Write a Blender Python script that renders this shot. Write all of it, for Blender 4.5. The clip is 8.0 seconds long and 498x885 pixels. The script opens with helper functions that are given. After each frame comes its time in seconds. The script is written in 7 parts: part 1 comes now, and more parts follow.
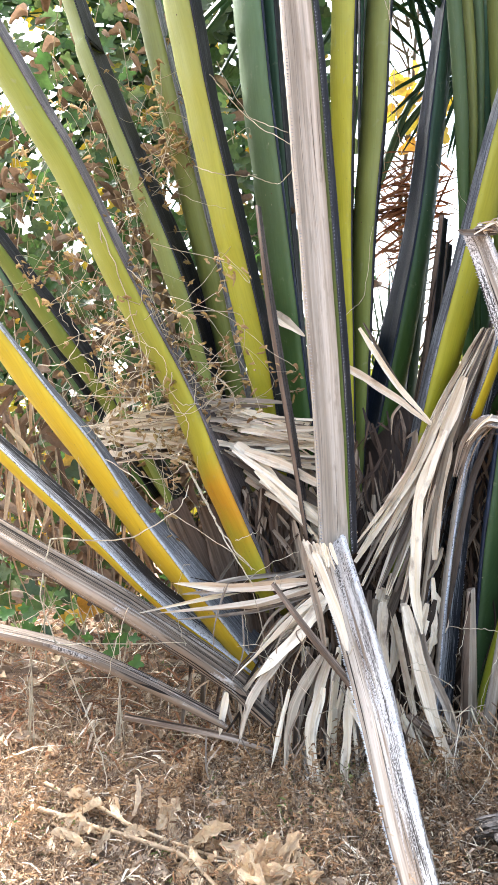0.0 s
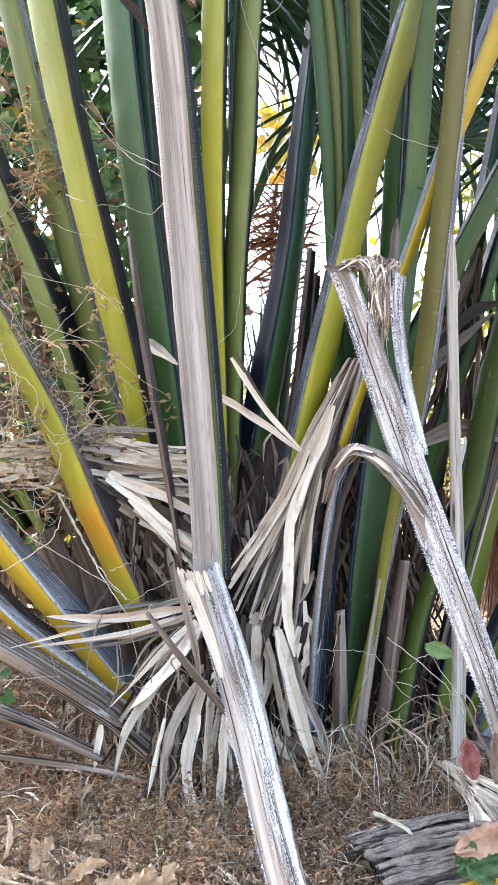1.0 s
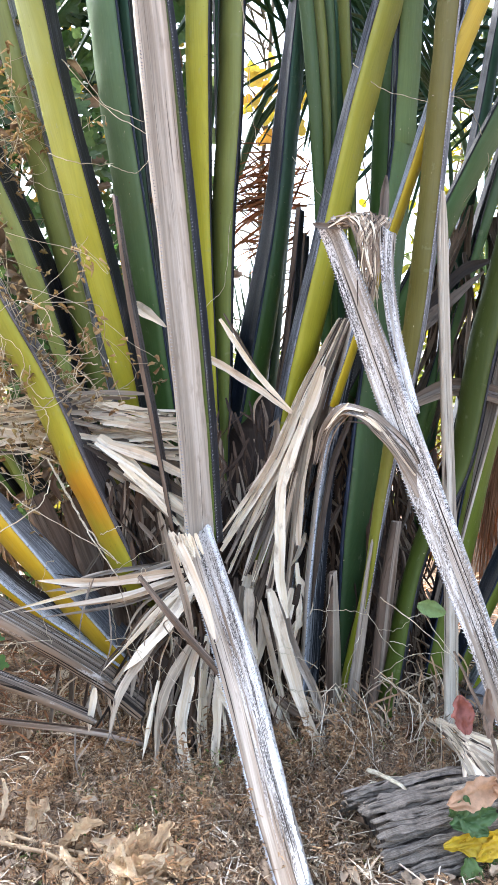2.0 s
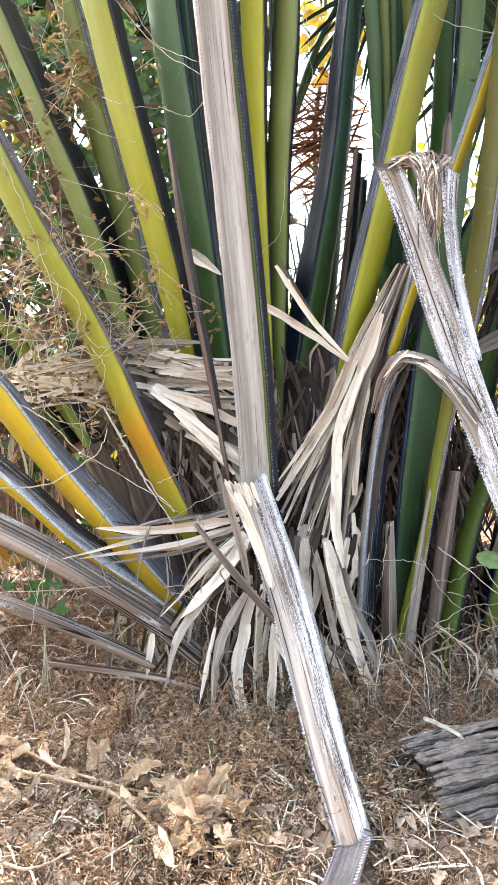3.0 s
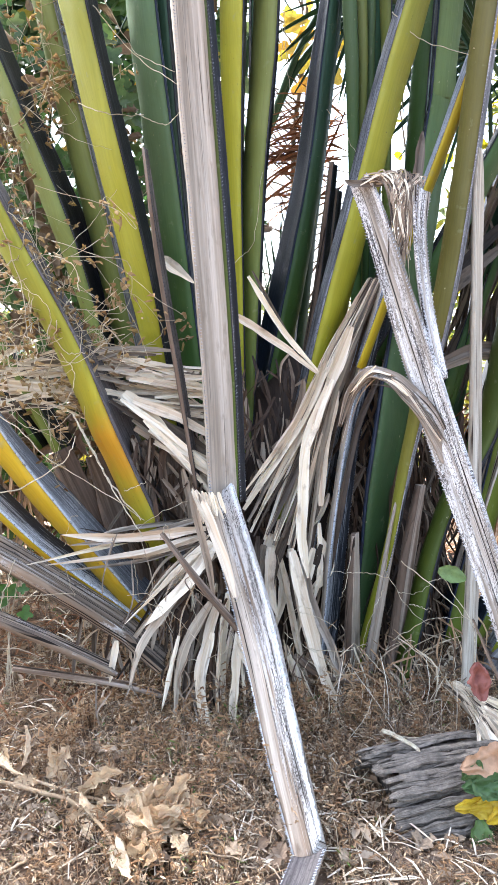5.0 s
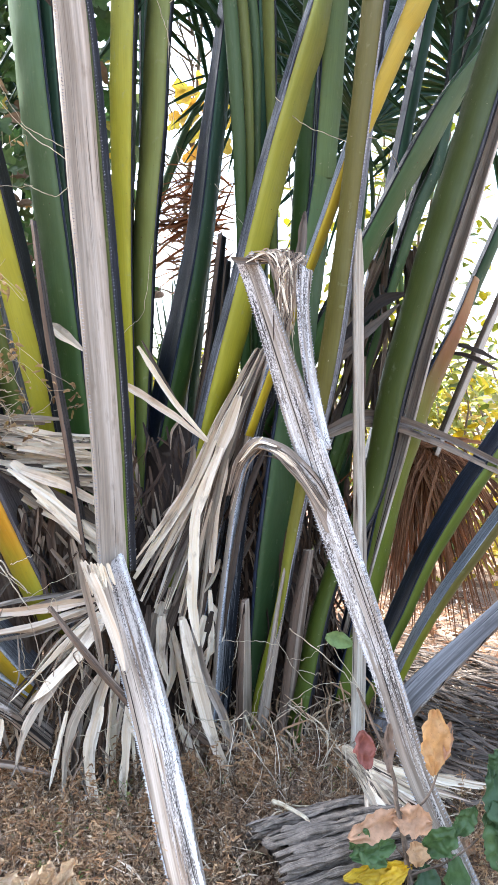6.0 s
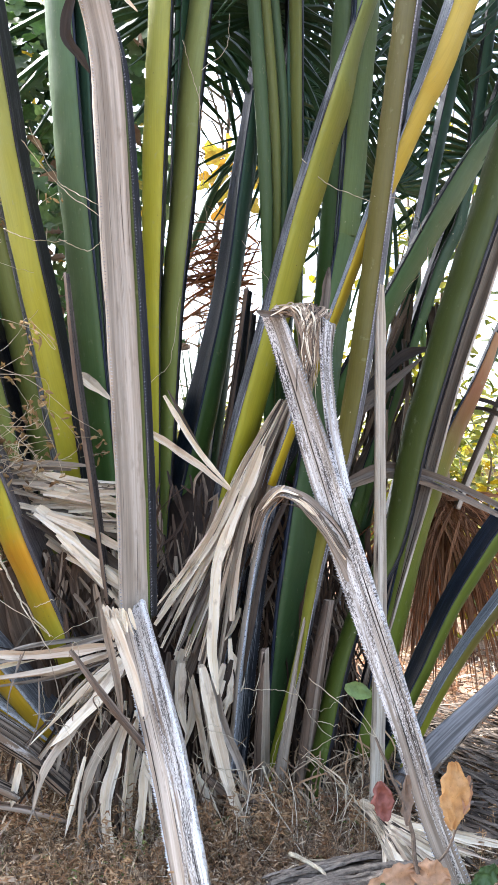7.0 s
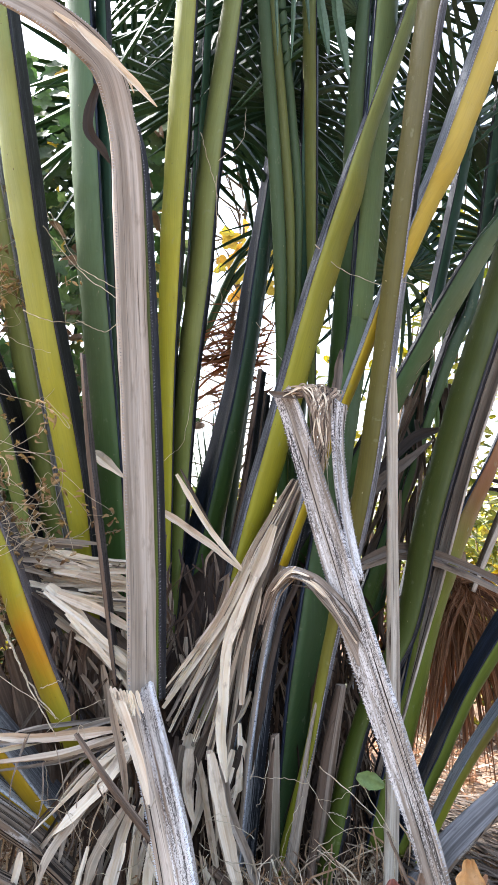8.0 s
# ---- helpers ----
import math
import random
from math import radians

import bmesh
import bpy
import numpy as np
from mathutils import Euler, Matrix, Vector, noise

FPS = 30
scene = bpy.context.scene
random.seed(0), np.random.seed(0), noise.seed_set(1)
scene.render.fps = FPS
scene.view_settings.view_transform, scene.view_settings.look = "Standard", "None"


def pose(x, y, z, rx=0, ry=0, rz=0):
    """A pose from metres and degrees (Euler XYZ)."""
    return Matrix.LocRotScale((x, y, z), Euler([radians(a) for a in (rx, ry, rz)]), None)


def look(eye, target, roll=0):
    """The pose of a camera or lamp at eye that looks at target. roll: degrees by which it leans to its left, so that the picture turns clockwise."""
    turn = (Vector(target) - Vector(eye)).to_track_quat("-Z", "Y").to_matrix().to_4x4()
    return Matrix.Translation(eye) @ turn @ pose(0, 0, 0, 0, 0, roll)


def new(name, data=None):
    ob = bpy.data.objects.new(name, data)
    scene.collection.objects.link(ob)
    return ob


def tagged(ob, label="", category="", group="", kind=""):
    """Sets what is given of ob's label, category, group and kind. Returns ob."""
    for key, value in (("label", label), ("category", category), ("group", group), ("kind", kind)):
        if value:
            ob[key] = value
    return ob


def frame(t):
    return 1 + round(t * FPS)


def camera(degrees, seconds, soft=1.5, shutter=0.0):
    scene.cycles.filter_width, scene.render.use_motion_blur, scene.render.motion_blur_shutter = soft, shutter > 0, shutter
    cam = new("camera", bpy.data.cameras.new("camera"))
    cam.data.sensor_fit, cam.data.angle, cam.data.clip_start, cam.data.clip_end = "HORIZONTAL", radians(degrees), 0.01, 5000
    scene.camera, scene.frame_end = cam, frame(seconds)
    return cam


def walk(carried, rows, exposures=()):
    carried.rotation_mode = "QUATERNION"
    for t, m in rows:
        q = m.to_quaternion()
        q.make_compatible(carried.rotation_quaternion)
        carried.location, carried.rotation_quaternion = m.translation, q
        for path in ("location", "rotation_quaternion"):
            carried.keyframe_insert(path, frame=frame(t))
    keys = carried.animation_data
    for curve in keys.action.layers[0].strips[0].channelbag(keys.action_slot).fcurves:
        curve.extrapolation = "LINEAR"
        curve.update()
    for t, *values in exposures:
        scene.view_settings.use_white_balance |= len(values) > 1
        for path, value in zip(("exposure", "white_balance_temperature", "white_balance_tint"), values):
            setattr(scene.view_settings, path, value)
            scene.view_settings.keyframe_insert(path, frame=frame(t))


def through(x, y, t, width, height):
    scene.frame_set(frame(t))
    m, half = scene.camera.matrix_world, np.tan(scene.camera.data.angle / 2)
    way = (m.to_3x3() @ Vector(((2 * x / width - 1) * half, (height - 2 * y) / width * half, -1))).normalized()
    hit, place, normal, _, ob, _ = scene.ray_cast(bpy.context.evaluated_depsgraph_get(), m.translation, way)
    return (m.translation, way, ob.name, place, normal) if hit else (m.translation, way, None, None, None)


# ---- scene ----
cam = camera(32.2, 8.0, 0.8)
PATH = [
    (0, (0.082, -0.033, 1.472), (0.034, 1.965, 1.399), 0.4),
    (0.5, (0.077, -0.068, 1.503), (0.157, 1.93, 1.461), -0.2),
    (1, (0.098, -0.072, 1.516), (0.332, 1.914, 1.486), 0.1),
    (1.5, (0.119, -0.071, 1.52), (0.433, 1.904, 1.484), 0.2),
    (2, (0.104, -0.044, 1.486), (0.358, 1.937, 1.384), -0.6),
    (2.2, (0.102, -0.023, 1.464), (0.311, 1.961, 1.314), -1.0),
    (3.5, (0.086, -0.014, 1.466), (0.204, 1.971, 1.252), -0.6),
    (4, (0.091, -0.019, 1.459), (0.201, 1.965, 1.236), -0.5),
    (4.2, (0.09, -0.021, 1.464), (0.199, 1.963, 1.24), -0.4),
    (5.3, (0.138, -0.047, 1.548), (0.404, 1.925, 1.348), 0.9),
    (5.5, (0.15, -0.058, 1.569), (0.484, 1.907, 1.407), 0.6),
    (6, (0.143, -0.073, 1.602), (0.566, 1.879, 1.504), 0.8),
    (6.5, (0.135, -0.086, 1.595), (0.549, 1.869, 1.518), 2.1),
    (7, (0.135, -0.129, 1.579), (0.503, 1.837, 1.607), 1.7),
    (7.5, (0.142, -0.13, 1.579), (0.481, 1.838, 1.686), 1.5),
    (8, (0.153, -0.138, 1.591), (0.475, 1.825, 1.795), 2.3),
]
EXPOSURES = [(0, 3.05, 6200, 10), (0.4, 3.2, 5950, 10), (0.8, 3.0, 5750, 10), (2.0, 2.93, 5900, 10), (2.4, 3.0, 6050, 10), (3.5, 3.03, 6100, 10), (4.4, 3.0, 6050, 10), (5.3, 2.92, 5800, 10), (6.5, 2.83, 5900, 10), (8, 2.52, 6100, 12)]
walk(cam, [(t, look(eye, target, roll)) for t, eye, target, roll in PATH], EXPOSURES)


# ---- light ----
world = bpy.data.worlds.new("sky")
scene.world = world
world.use_nodes = True
wn = world.node_tree
sky = wn.nodes.new("ShaderNodeTexSky")
sky.sky_type, sky.sun_disc = "NISHITA", False
sky.sun_elevation, sky.sun_rotation = radians(49), radians(-36)
sky.air_density, sky.dust_density, sky.ozone_density = 1.0, 4.0, 1.0
haze = wn.nodes.new("ShaderNodeHueSaturation")
haze.inputs["Saturation"].default_value = 0.7
wn.links.new(sky.outputs[0], haze.inputs["Color"])
wn.links.new(haze.outputs[0], wn.nodes["Background"].inputs[0])
wn.nodes["Background"].inputs[1].default_value = 0.15
sun = new("sun", bpy.data.lights.new("sun", "SUN"))
sun.data.energy, sun.data.angle, sun.data.color = 3.0, radians(4), (1.0, 0.95, 0.88)
sun.matrix_world = look((-3.0, 4.2, 6.0), (0, 0, 0))


# ---- materials ----
def material(name, rough=0.6, metal=0.0, spec=0.5):
    m = bpy.data.materials.new(name)
    m.use_nodes = True
    b = m.node_tree.nodes["Principled BSDF"]
    b.inputs["Roughness"].default_value, b.inputs["Metallic"].default_value = rough, metal
    b.inputs["Specular IOR Level"].default_value = spec
    return m, m.node_tree, b


def swept(nt, scale):
    """Coordinates along and across a swept part, in metres, scaled."""
    a = nt.nodes.new("ShaderNodeAttribute")
    a.attribute_name = "sw"
    v = nt.nodes.new("ShaderNodeVectorMath")
    v.operation = "MULTIPLY"
    v.inputs[1].default_value = scale
    nt.links.new(a.outputs["Vector"], v.inputs[0])
    return v.outputs[0]


def place(nt, scale):
    g = nt.nodes.new("ShaderNodeNewGeometry")
    v = nt.nodes.new("ShaderNodeVectorMath")
    v.operation = "MULTIPLY"
    v.inputs[1].default_value = scale
    nt.links.new(g.outputs["Position"], v.inputs[0])
    return v.outputs[0]


def grain(nt, vector, detail=4.0, rough=0.6):
    n = nt.nodes.new("ShaderNodeTexNoise")
    n.inputs["Scale"].default_value, n.inputs["Detail"].default_value, n.inputs["Roughness"].default_value = 1.0, detail, rough
    nt.links.new(vector, n.inputs["Vector"])
    return n.outputs["Fac"]


def ramp(nt, fac, stops):
    r = nt.nodes.new("ShaderNodeValToRGB")
    e = r.color_ramp.elements
    while len(e) < len(stops):
        e.new(0.5)
    for k, (p, c) in zip(e, stops):
        k.position, k.color = p, (*c, 1) if len(c) == 3 else c
    nt.links.new(fac, r.inputs[0])
    return r.outputs[0]


def mixed(nt, fac, a, b, how="MIX"):
    m = nt.nodes.new("ShaderNodeMix")
    m.data_type, m.blend_type = "RGBA", how
    for value, slot in ((fac, m.inputs[0]), (a, m.inputs[6]), (b, m.inputs[7])):
        if isinstance(value, (int, float)):
            slot.default_value = value
        elif isinstance(value, tuple):
            slot.default_value = (*value, 1)
        else:
            nt.links.new(value, slot)
    return m.outputs[2]


def mask(nt, fac, lo, hi):
    m = nt.nodes.new("ShaderNodeMapRange")
    m.inputs[1].default_value, m.inputs[2].default_value = lo, hi
    nt.links.new(fac, m.inputs[0])
    return m.outputs[0]


def math_node(nt, how, *values):
    n = nt.nodes.new("ShaderNodeMath")
    n.operation = how
    for slot, value in zip(n.inputs, values):
        if isinstance(value, (int, float)):
            slot.default_value = value
        else:
            nt.links.new(value, slot)
    return n.outputs[0]


def bump(nt, b, height, strength, distance=0.004):
    n = nt.nodes.new("ShaderNodeBump")
    n.inputs["Strength"].default_value, n.inputs["Distance"].default_value = strength, distance
    nt.links.new(height, n.inputs["Height"])
    nt.links.new(n.outputs[0], b.inputs["Normal"])


def chance(nt):
    """A random number to each object and each loose piece of it."""
    g, o = nt.nodes.new("ShaderNodeNewGeometry"), nt.nodes.new("ShaderNodeObjectInfo")
    a, w = nt.nodes.new("ShaderNodeMath"), nt.nodes.new("ShaderNodeMath")
    a.operation, w.operation = "ADD", "FRACT"
    nt.links.new(g.outputs["Random Per Island"], a.inputs[0])
    nt.links.new(o.outputs["Random"], a.inputs[1])
    nt.links.new(a.outputs[0], w.inputs[0])
    return w.outputs[0]


def grey(v):
    return (v, v, v)


def petiole_material(name, stops):
    """Waxy living leaf stalk: its colour runs along the stalk, with fine streaks, scars and bloom."""
    m, nt, b = material(name, 0.5, 0, 0.35)
    a = nt.nodes.new("ShaderNodeAttribute")
    a.attribute_name = "al"
    wob = grain(nt, swept(nt, (5, 14, 1)), 3)
    pos = nt.nodes.new("ShaderNodeMath")
    pos.operation = "MULTIPLY_ADD"
    pos.inputs[1].default_value = 0.12
    nt.links.new(wob, pos.inputs[0])
    sub = nt.nodes.new("ShaderNodeMath")
    sub.operation = "SUBTRACT"
    sub.inputs[1].default_value = 0.06
    nt.links.new(a.outputs["Fac"], sub.inputs[0])
    nt.links.new(sub.outputs[0], pos.inputs[2])
    col = ramp(nt, pos.outputs[0], stops)
    fine = grain(nt, swept(nt, (6, 260, 1)), 3)
    col = mixed(nt, 0.30, col, ramp(nt, fine, [(0.3, grey(0.35)), (0.7, grey(0.65))]), "OVERLAY")
    blot = grain(nt, swept(nt, (16, 40, 1)), 5)
    col = mixed(nt, mask(nt, blot, 0.62, 0.90), col, (0.25, 0.26, 0.16))
    scar = grain(nt, swept(nt, (34, 300, 1)), 4, 0.7)
    col = mixed(nt, mask(nt, scar, 0.66, 0.74), col, (0.10, 0.085, 0.03))
    nick = grain(nt, swept(nt, (26, 120, 1)), 3, 0.7)
    col = mixed(nt, mask(nt, nick, 0.70, 0.75), col, (0.36, 0.33, 0.20))
    spots = grain(nt, swept(nt, (55, 75, 1)), 2)
    col = mixed(nt, mask(nt, spots, 0.73, 0.77), col, (0.10, 0.06, 0.025))
    nt.links.new(col, b.inputs["Base Color"])
    nt.links.new(ramp(nt, blot, [(0.3, grey(0.5)), (0.8, grey(0.75))]), b.inputs["Roughness"])
    bump(nt, b, fine, 0.25, 0.002)
    return m


def channel_material(name, dark, light, amount, halved=0.0):
    """The grooved upper side of a stalk: dark and waxy, with pale scurf in streaks, or along one half of it."""
    m, nt, b = material(name, 0.55, 0, 0.35)
    s = grain(nt, swept(nt, (4, 120, 1)), 5, 0.7)
    c = grain(nt, swept(nt, (70, 150, 1)), 5, 0.7)
    long = grain(nt, swept(nt, (2.5, 30, 0)), 3)
    fac = math_node(nt, "MULTIPLY_ADD", long, 0.35, s)
    if halved:
        x = nt.nodes.new("ShaderNodeSeparateXYZ")
        nt.links.new(swept(nt, (1, 1, 1)), x.inputs[0])
        fac = math_node(nt, "MULTIPLY_ADD", x.outputs[2], -0.22 * halved, fac)
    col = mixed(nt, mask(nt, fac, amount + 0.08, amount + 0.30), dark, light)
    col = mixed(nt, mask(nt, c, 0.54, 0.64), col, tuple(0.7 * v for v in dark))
    nt.links.new(col, b.inputs["Base Color"])
    bump(nt, b, c, 0.5, 0.003)
    return m


def dead_material(name, base, pale, dark, mottled, rimmed=True, half=0.0):
    """Dead, weathered stalk: long fibres, splits and, where mottled, a white scurf with dark flecks, on one half of it if asked."""
    m, nt, b = material(name, 0.78, 0, 0.2)
    s = grain(nt, swept(nt, (1.6, 75, 1)), 8, 0.75)
    w = grain(nt, swept(nt, (0.8, 22, 1)), 3)
    blot = grain(nt, swept(nt, (7, 26, 1)), 5, 0.65)
    col = ramp(nt, w, [(0.32, tuple(0.5 * (p + q) for p, q in zip(base, dark))), (0.5, base), (0.66, pale)])
    col = mixed(nt, 0.55, col, ramp(nt, s, [(0.3, grey(0.2)), (0.7, grey(0.75))]), "OVERLAY")
    col = mixed(nt, mask(nt, blot, 0.55, 0.78), col, tuple(0.35 * p + 0.65 * q for p, q in zip(base, dark)))
    if mottled:
        f = grain(nt, swept(nt, (120, 240, 1)), 6, 0.8)
        z = grain(nt, swept(nt, (1.2, 26, 0) if rimmed else (3.5, 34, 0)), 6, 0.7)
        x = nt.nodes.new("ShaderNodeSeparateXYZ")
        nt.links.new(swept(nt, (1, 1, 1)), x.inputs[0])
        edge = nt.nodes.new("ShaderNodeMath")
        edge.operation = "ABSOLUTE"
        nt.links.new(x.outputs[2], edge.inputs[0])
        rim = nt.nodes.new("ShaderNodeMath")
        rim.operation = "MULTIPLY_ADD"
        rim.inputs[1].default_value = half or (0.03 if rimmed else 0.0)
        nt.links.new(x.outputs[2] if half else edge.outputs[0], rim.inputs[0])
        nt.links.new(z, rim.inputs[2])
        patch = grain(nt, swept(nt, (4, 26, 1)), 3)
        fleck = mask(nt, math_node(nt, "MULTIPLY_ADD", patch, 0.5, f), 0.72, 0.82)
        scurf = mixed(nt, fleck, (0.68, 0.65, 0.61) if rimmed else (0.44, 0.41, 0.37), (0.07, 0.058, 0.05))
        col = mixed(nt, mask(nt, rim.outputs[0], 0.45 if rimmed else 0.54, 0.56 if rimmed else 0.60), col, scurf)
    crack = grain(nt, swept(nt, (0.9, 110, 1)), 3, 0.6)
    low = 0.63 if not mottled else 0.605 if rimmed else 0.56
    split = mask(nt, crack, low, low + 0.045)
    col = mixed(nt, split, col, tuple(0.5 * v for v in dark))
    nt.links.new(col, b.inputs["Base Color"])
    h = nt.nodes.new("ShaderNodeMath")
    h.operation = "SUBTRACT"
    nt.links.new(s, h.inputs[0])
    nt.links.new(split, h.inputs[1])
    bump(nt, b, h.outputs[0], 0.8, 0.006)
    return m


def straw_material(name, a, b_, dark, through=0.15):
    """Dry leaf strips: pleat lines along them, and a tone of its own for each strip."""
    m, nt, b = material(name, 0.7, 0, 0.3)
    s = grain(nt, swept(nt, (5, 160, 1)), 4)
    w = grain(nt, swept(nt, (9, 22, 1)), 4)
    col = ramp(nt, chance(nt), [(0.0, a), (0.45, tuple(0.5 * (p + q) for p, q in zip(a, b_))), (0.68, b_), (0.8, tuple(0.42 * v for v in b_)), (0.86, b_), (1.0, a)])
    col = mixed(nt, 0.45, col, ramp(nt, s, [(0.32, grey(0.16)), (0.68, grey(0.70))]), "OVERLAY")
    col = mixed(nt, mask(nt, w, 0.56, 0.78), col, dark)
    nt.links.new(col, b.inputs["Base Color"])
    bump(nt, b, s, 0.5, 0.002)
    if through:
        t = nt.nodes.new("ShaderNodeBsdfTranslucent")
        nt.links.new(col, t.inputs[0])
        x = nt.nodes.new("ShaderNodeMixShader")
        x.inputs[0].default_value = through
        nt.links.new(b.outputs[0], x.inputs[1])
        nt.links.new(t.outputs[0], x.inputs[2])
        nt.links.new(x.outputs[0], nt.nodes["Material Output"].inputs[0])
    return m


def leaf_material(name, colours, rough=0.5, through=0.3):
    """Leaves of many tones, one to each, with blotches and some light through them."""
    m, nt, b = material(name, rough, 0, 0.4)
    n = len(colours)
    col = ramp(nt, chance(nt), [(k / max(n - 1, 1), c) for k, c in enumerate(colours)])
    w = grain(nt, place(nt, (45, 45, 45)), 4)
    col = mixed(nt, 0.5, col, ramp(nt, w, [(0.3, grey(0.3)), (0.7, grey(0.68))]), "OVERLAY")
    fleck = grain(nt, place(nt, (150, 150, 150)), 3, 0.7)
    col = mixed(nt, mask(nt, fleck, 0.64, 0.72), col, tuple(0.4 * v for v in colours[0]))
    nt.links.new(col, b.inputs["Base Color"])
    bump(nt, b, w, 0.4, 0.004)
    t = nt.nodes.new("ShaderNodeBsdfTranslucent")
    nt.links.new(col, t.inputs[0])
    x = nt.nodes.new("ShaderNodeMixShader")
    x.inputs[0].default_value = through
    nt.links.new(b.outputs[0], x.inputs[1])
    nt.links.new(t.outputs[0], x.inputs[2])
    nt.links.new(x.outputs[0], nt.nodes["Material Output"].inputs[0])
    return m


def earth_material():
    m, nt, b = material("earth", 0.95, 0, 0.2)
    big = grain(nt, place(nt, (2.3, 2.3, 2.3)), 6)
    small = grain(nt, place(nt, (42, 42, 42)), 8, 0.7)
    col = ramp(nt, big, [(0.3, (0.11, 0.068, 0.042)), (0.5, (0.19, 0.125, 0.08)), (0.72, (0.36, 0.26, 0.185))])
    col = mixed(nt, 0.8, col, ramp(nt, small, [(0.28, grey(0.15)), (0.72, grey(0.8))]), "OVERLAY")
    nt.links.new(col, b.inputs["Base Color"])
    bump(nt, b, small, 0.9, 0.02)
    return m


def wood_material(name, base, dark):
    m, nt, b = material(name, 0.85, 0, 0.2)
    s = grain(nt, swept(nt, (9, 150, 3)), 8, 0.75)
    w = grain(nt, place(nt, (30, 30, 30)), 6, 0.7)
    col = ramp(nt, s, [(0.32, dark), (0.5, base), (0.7, tuple(min(1, 1.5 * v) for v in base))])
    col = mixed(nt, 0.8, col, ramp(nt, w, [(0.3, grey(0.2)), (0.7, grey(0.75))]), "OVERLAY")
    nt.links.new(col, b.inputs["Base Color"])
    bump(nt, b, s, 0.9, 0.012)
    return m


YG = (0.25, 0.24, 0.02)
GRN, DGR, PGR = (0.085, 0.128, 0.048), (0.030, 0.062, 0.034), (0.19, 0.24, 0.085)
M_PET = {
    "orange": petiole_material("petiole_orange", [(0.0, (0.20, 0.22, 0.01)), (0.12, (0.25, 0.24, 0.01)), (0.20, (0.30, 0.25, 0.012)), (0.27, (0.44, 0.215, 0.007)), (0.34, (0.30, 0.26, 0.012)), (0.44, YG), (1.0, (0.19, 0.25, 0.05))]),
    "yellow": petiole_material("petiole_yellow", [(0.0, (0.34, 0.22, 0.008)), (0.35, (0.46, 0.29, 0.008)), (0.7, (0.46, 0.325, 0.012)), (1.0, (0.40, 0.315, 0.02))]),
    "bright": petiole_material("petiole_bright", [(0.0, (0.12, 0.15, 0.008)), (0.12, (0.29, 0.28, 0.010)), (0.45, (0.32, 0.30, 0.020)), (0.75, (0.26, 0.265, 0.05)), (1.0, (0.20, 0.25, 0.09))]),
    "pale": petiole_material("petiole_pale", [(0.0, (0.10, 0.14, 0.02)), (0.4, (0.165, 0.185, 0.045)), (1.0, (0.18, 0.205, 0.065))]),
    "duo": petiole_material("petiole_two_tone", [(0.0, (0.022, 0.05, 0.015)), (0.35, (0.035, 0.072, 0.022)), (0.6, (0.10, 0.15, 0.045)), (1.0, PGR)]),
    "green": petiole_material("petiole_green", [(0.0, (0.04, 0.10, 0.012)), (0.4, GRN), (1.0, (0.10, 0.165, 0.08))]),
    "deep": petiole_material("petiole_deep", [(0.0, (0.05, 0.10, 0.008)), (0.5, DGR), (1.0, (0.045, 0.11, 0.06))]),
    "olive": petiole_material("petiole_olive", [(0.0, (0.20, 0.24, 0.008)), (0.25, (0.19, 0.20, 0.012)), (0.5, (0.115, 0.10, 0.014)), (1.0, (0.075, 0.064, 0.022))]),
    "amber": petiole_material("petiole_amber", [(0.0, (0.42, 0.32, 0.01)), (0.5, (0.42, 0.30, 0.03)), (1.0, (0.36, 0.29, 0.06))]),
    "lime": petiole_material("petiole_lime", [(0.0, (0.085, 0.105, 0.006)), (0.5, (0.105, 0.135, 0.012)), (1.0, (0.10, 0.145, 0.025))]),
    "dusk": petiole_material("petiole_dusk", [(0.0, (0.07, 0.105, 0.008)), (0.5, (0.052, 0.068, 0.010)), (1.0, (0.045, 0.06, 0.020))]),
    "russet": petiole_material("petiole_russet", [(0.0, (0.085, 0.115, 0.008)), (0.45, (0.125, 0.145, 0.012)), (0.6, (0.15, 0.125, 0.016)), (0.70, (0.16, 0.085, 0.02)), (0.80, (0.20, 0.075, 0.022)), (0.9, (0.26, 0.13, 0.045))]),
    "grey": dead_material("petiole_dead_grey", (0.43, 0.37, 0.295), (0.58, 0.52, 0.43), (0.13, 0.095, 0.07), False),
    "white": dead_material("petiole_dead_white", (0.30, 0.25, 0.195), (0.44, 0.385, 0.325), (0.05, 0.038, 0.03), True),
    "brown": dead_material("petiole_dead_brown", (0.17, 0.12, 0.085), (0.42, 0.34, 0.27), (0.035, 0.022, 0.015), False),
    "sheath": dead_material("petiole_sheath", (0.15, 0.105, 0.075), (0.24, 0.18, 0.135), (0.03, 0.02, 0.015), False),
    "weather": dead_material("petiole_weathered", (0.25, 0.185, 0.13), (0.42, 0.34, 0.26), (0.03, 0.023, 0.018), True, False),
    "straw": dead_material("petiole_dead_straw", (0.46, 0.40, 0.31), (0.60, 0.54, 0.44), (0.14, 0.10, 0.07), False),
}
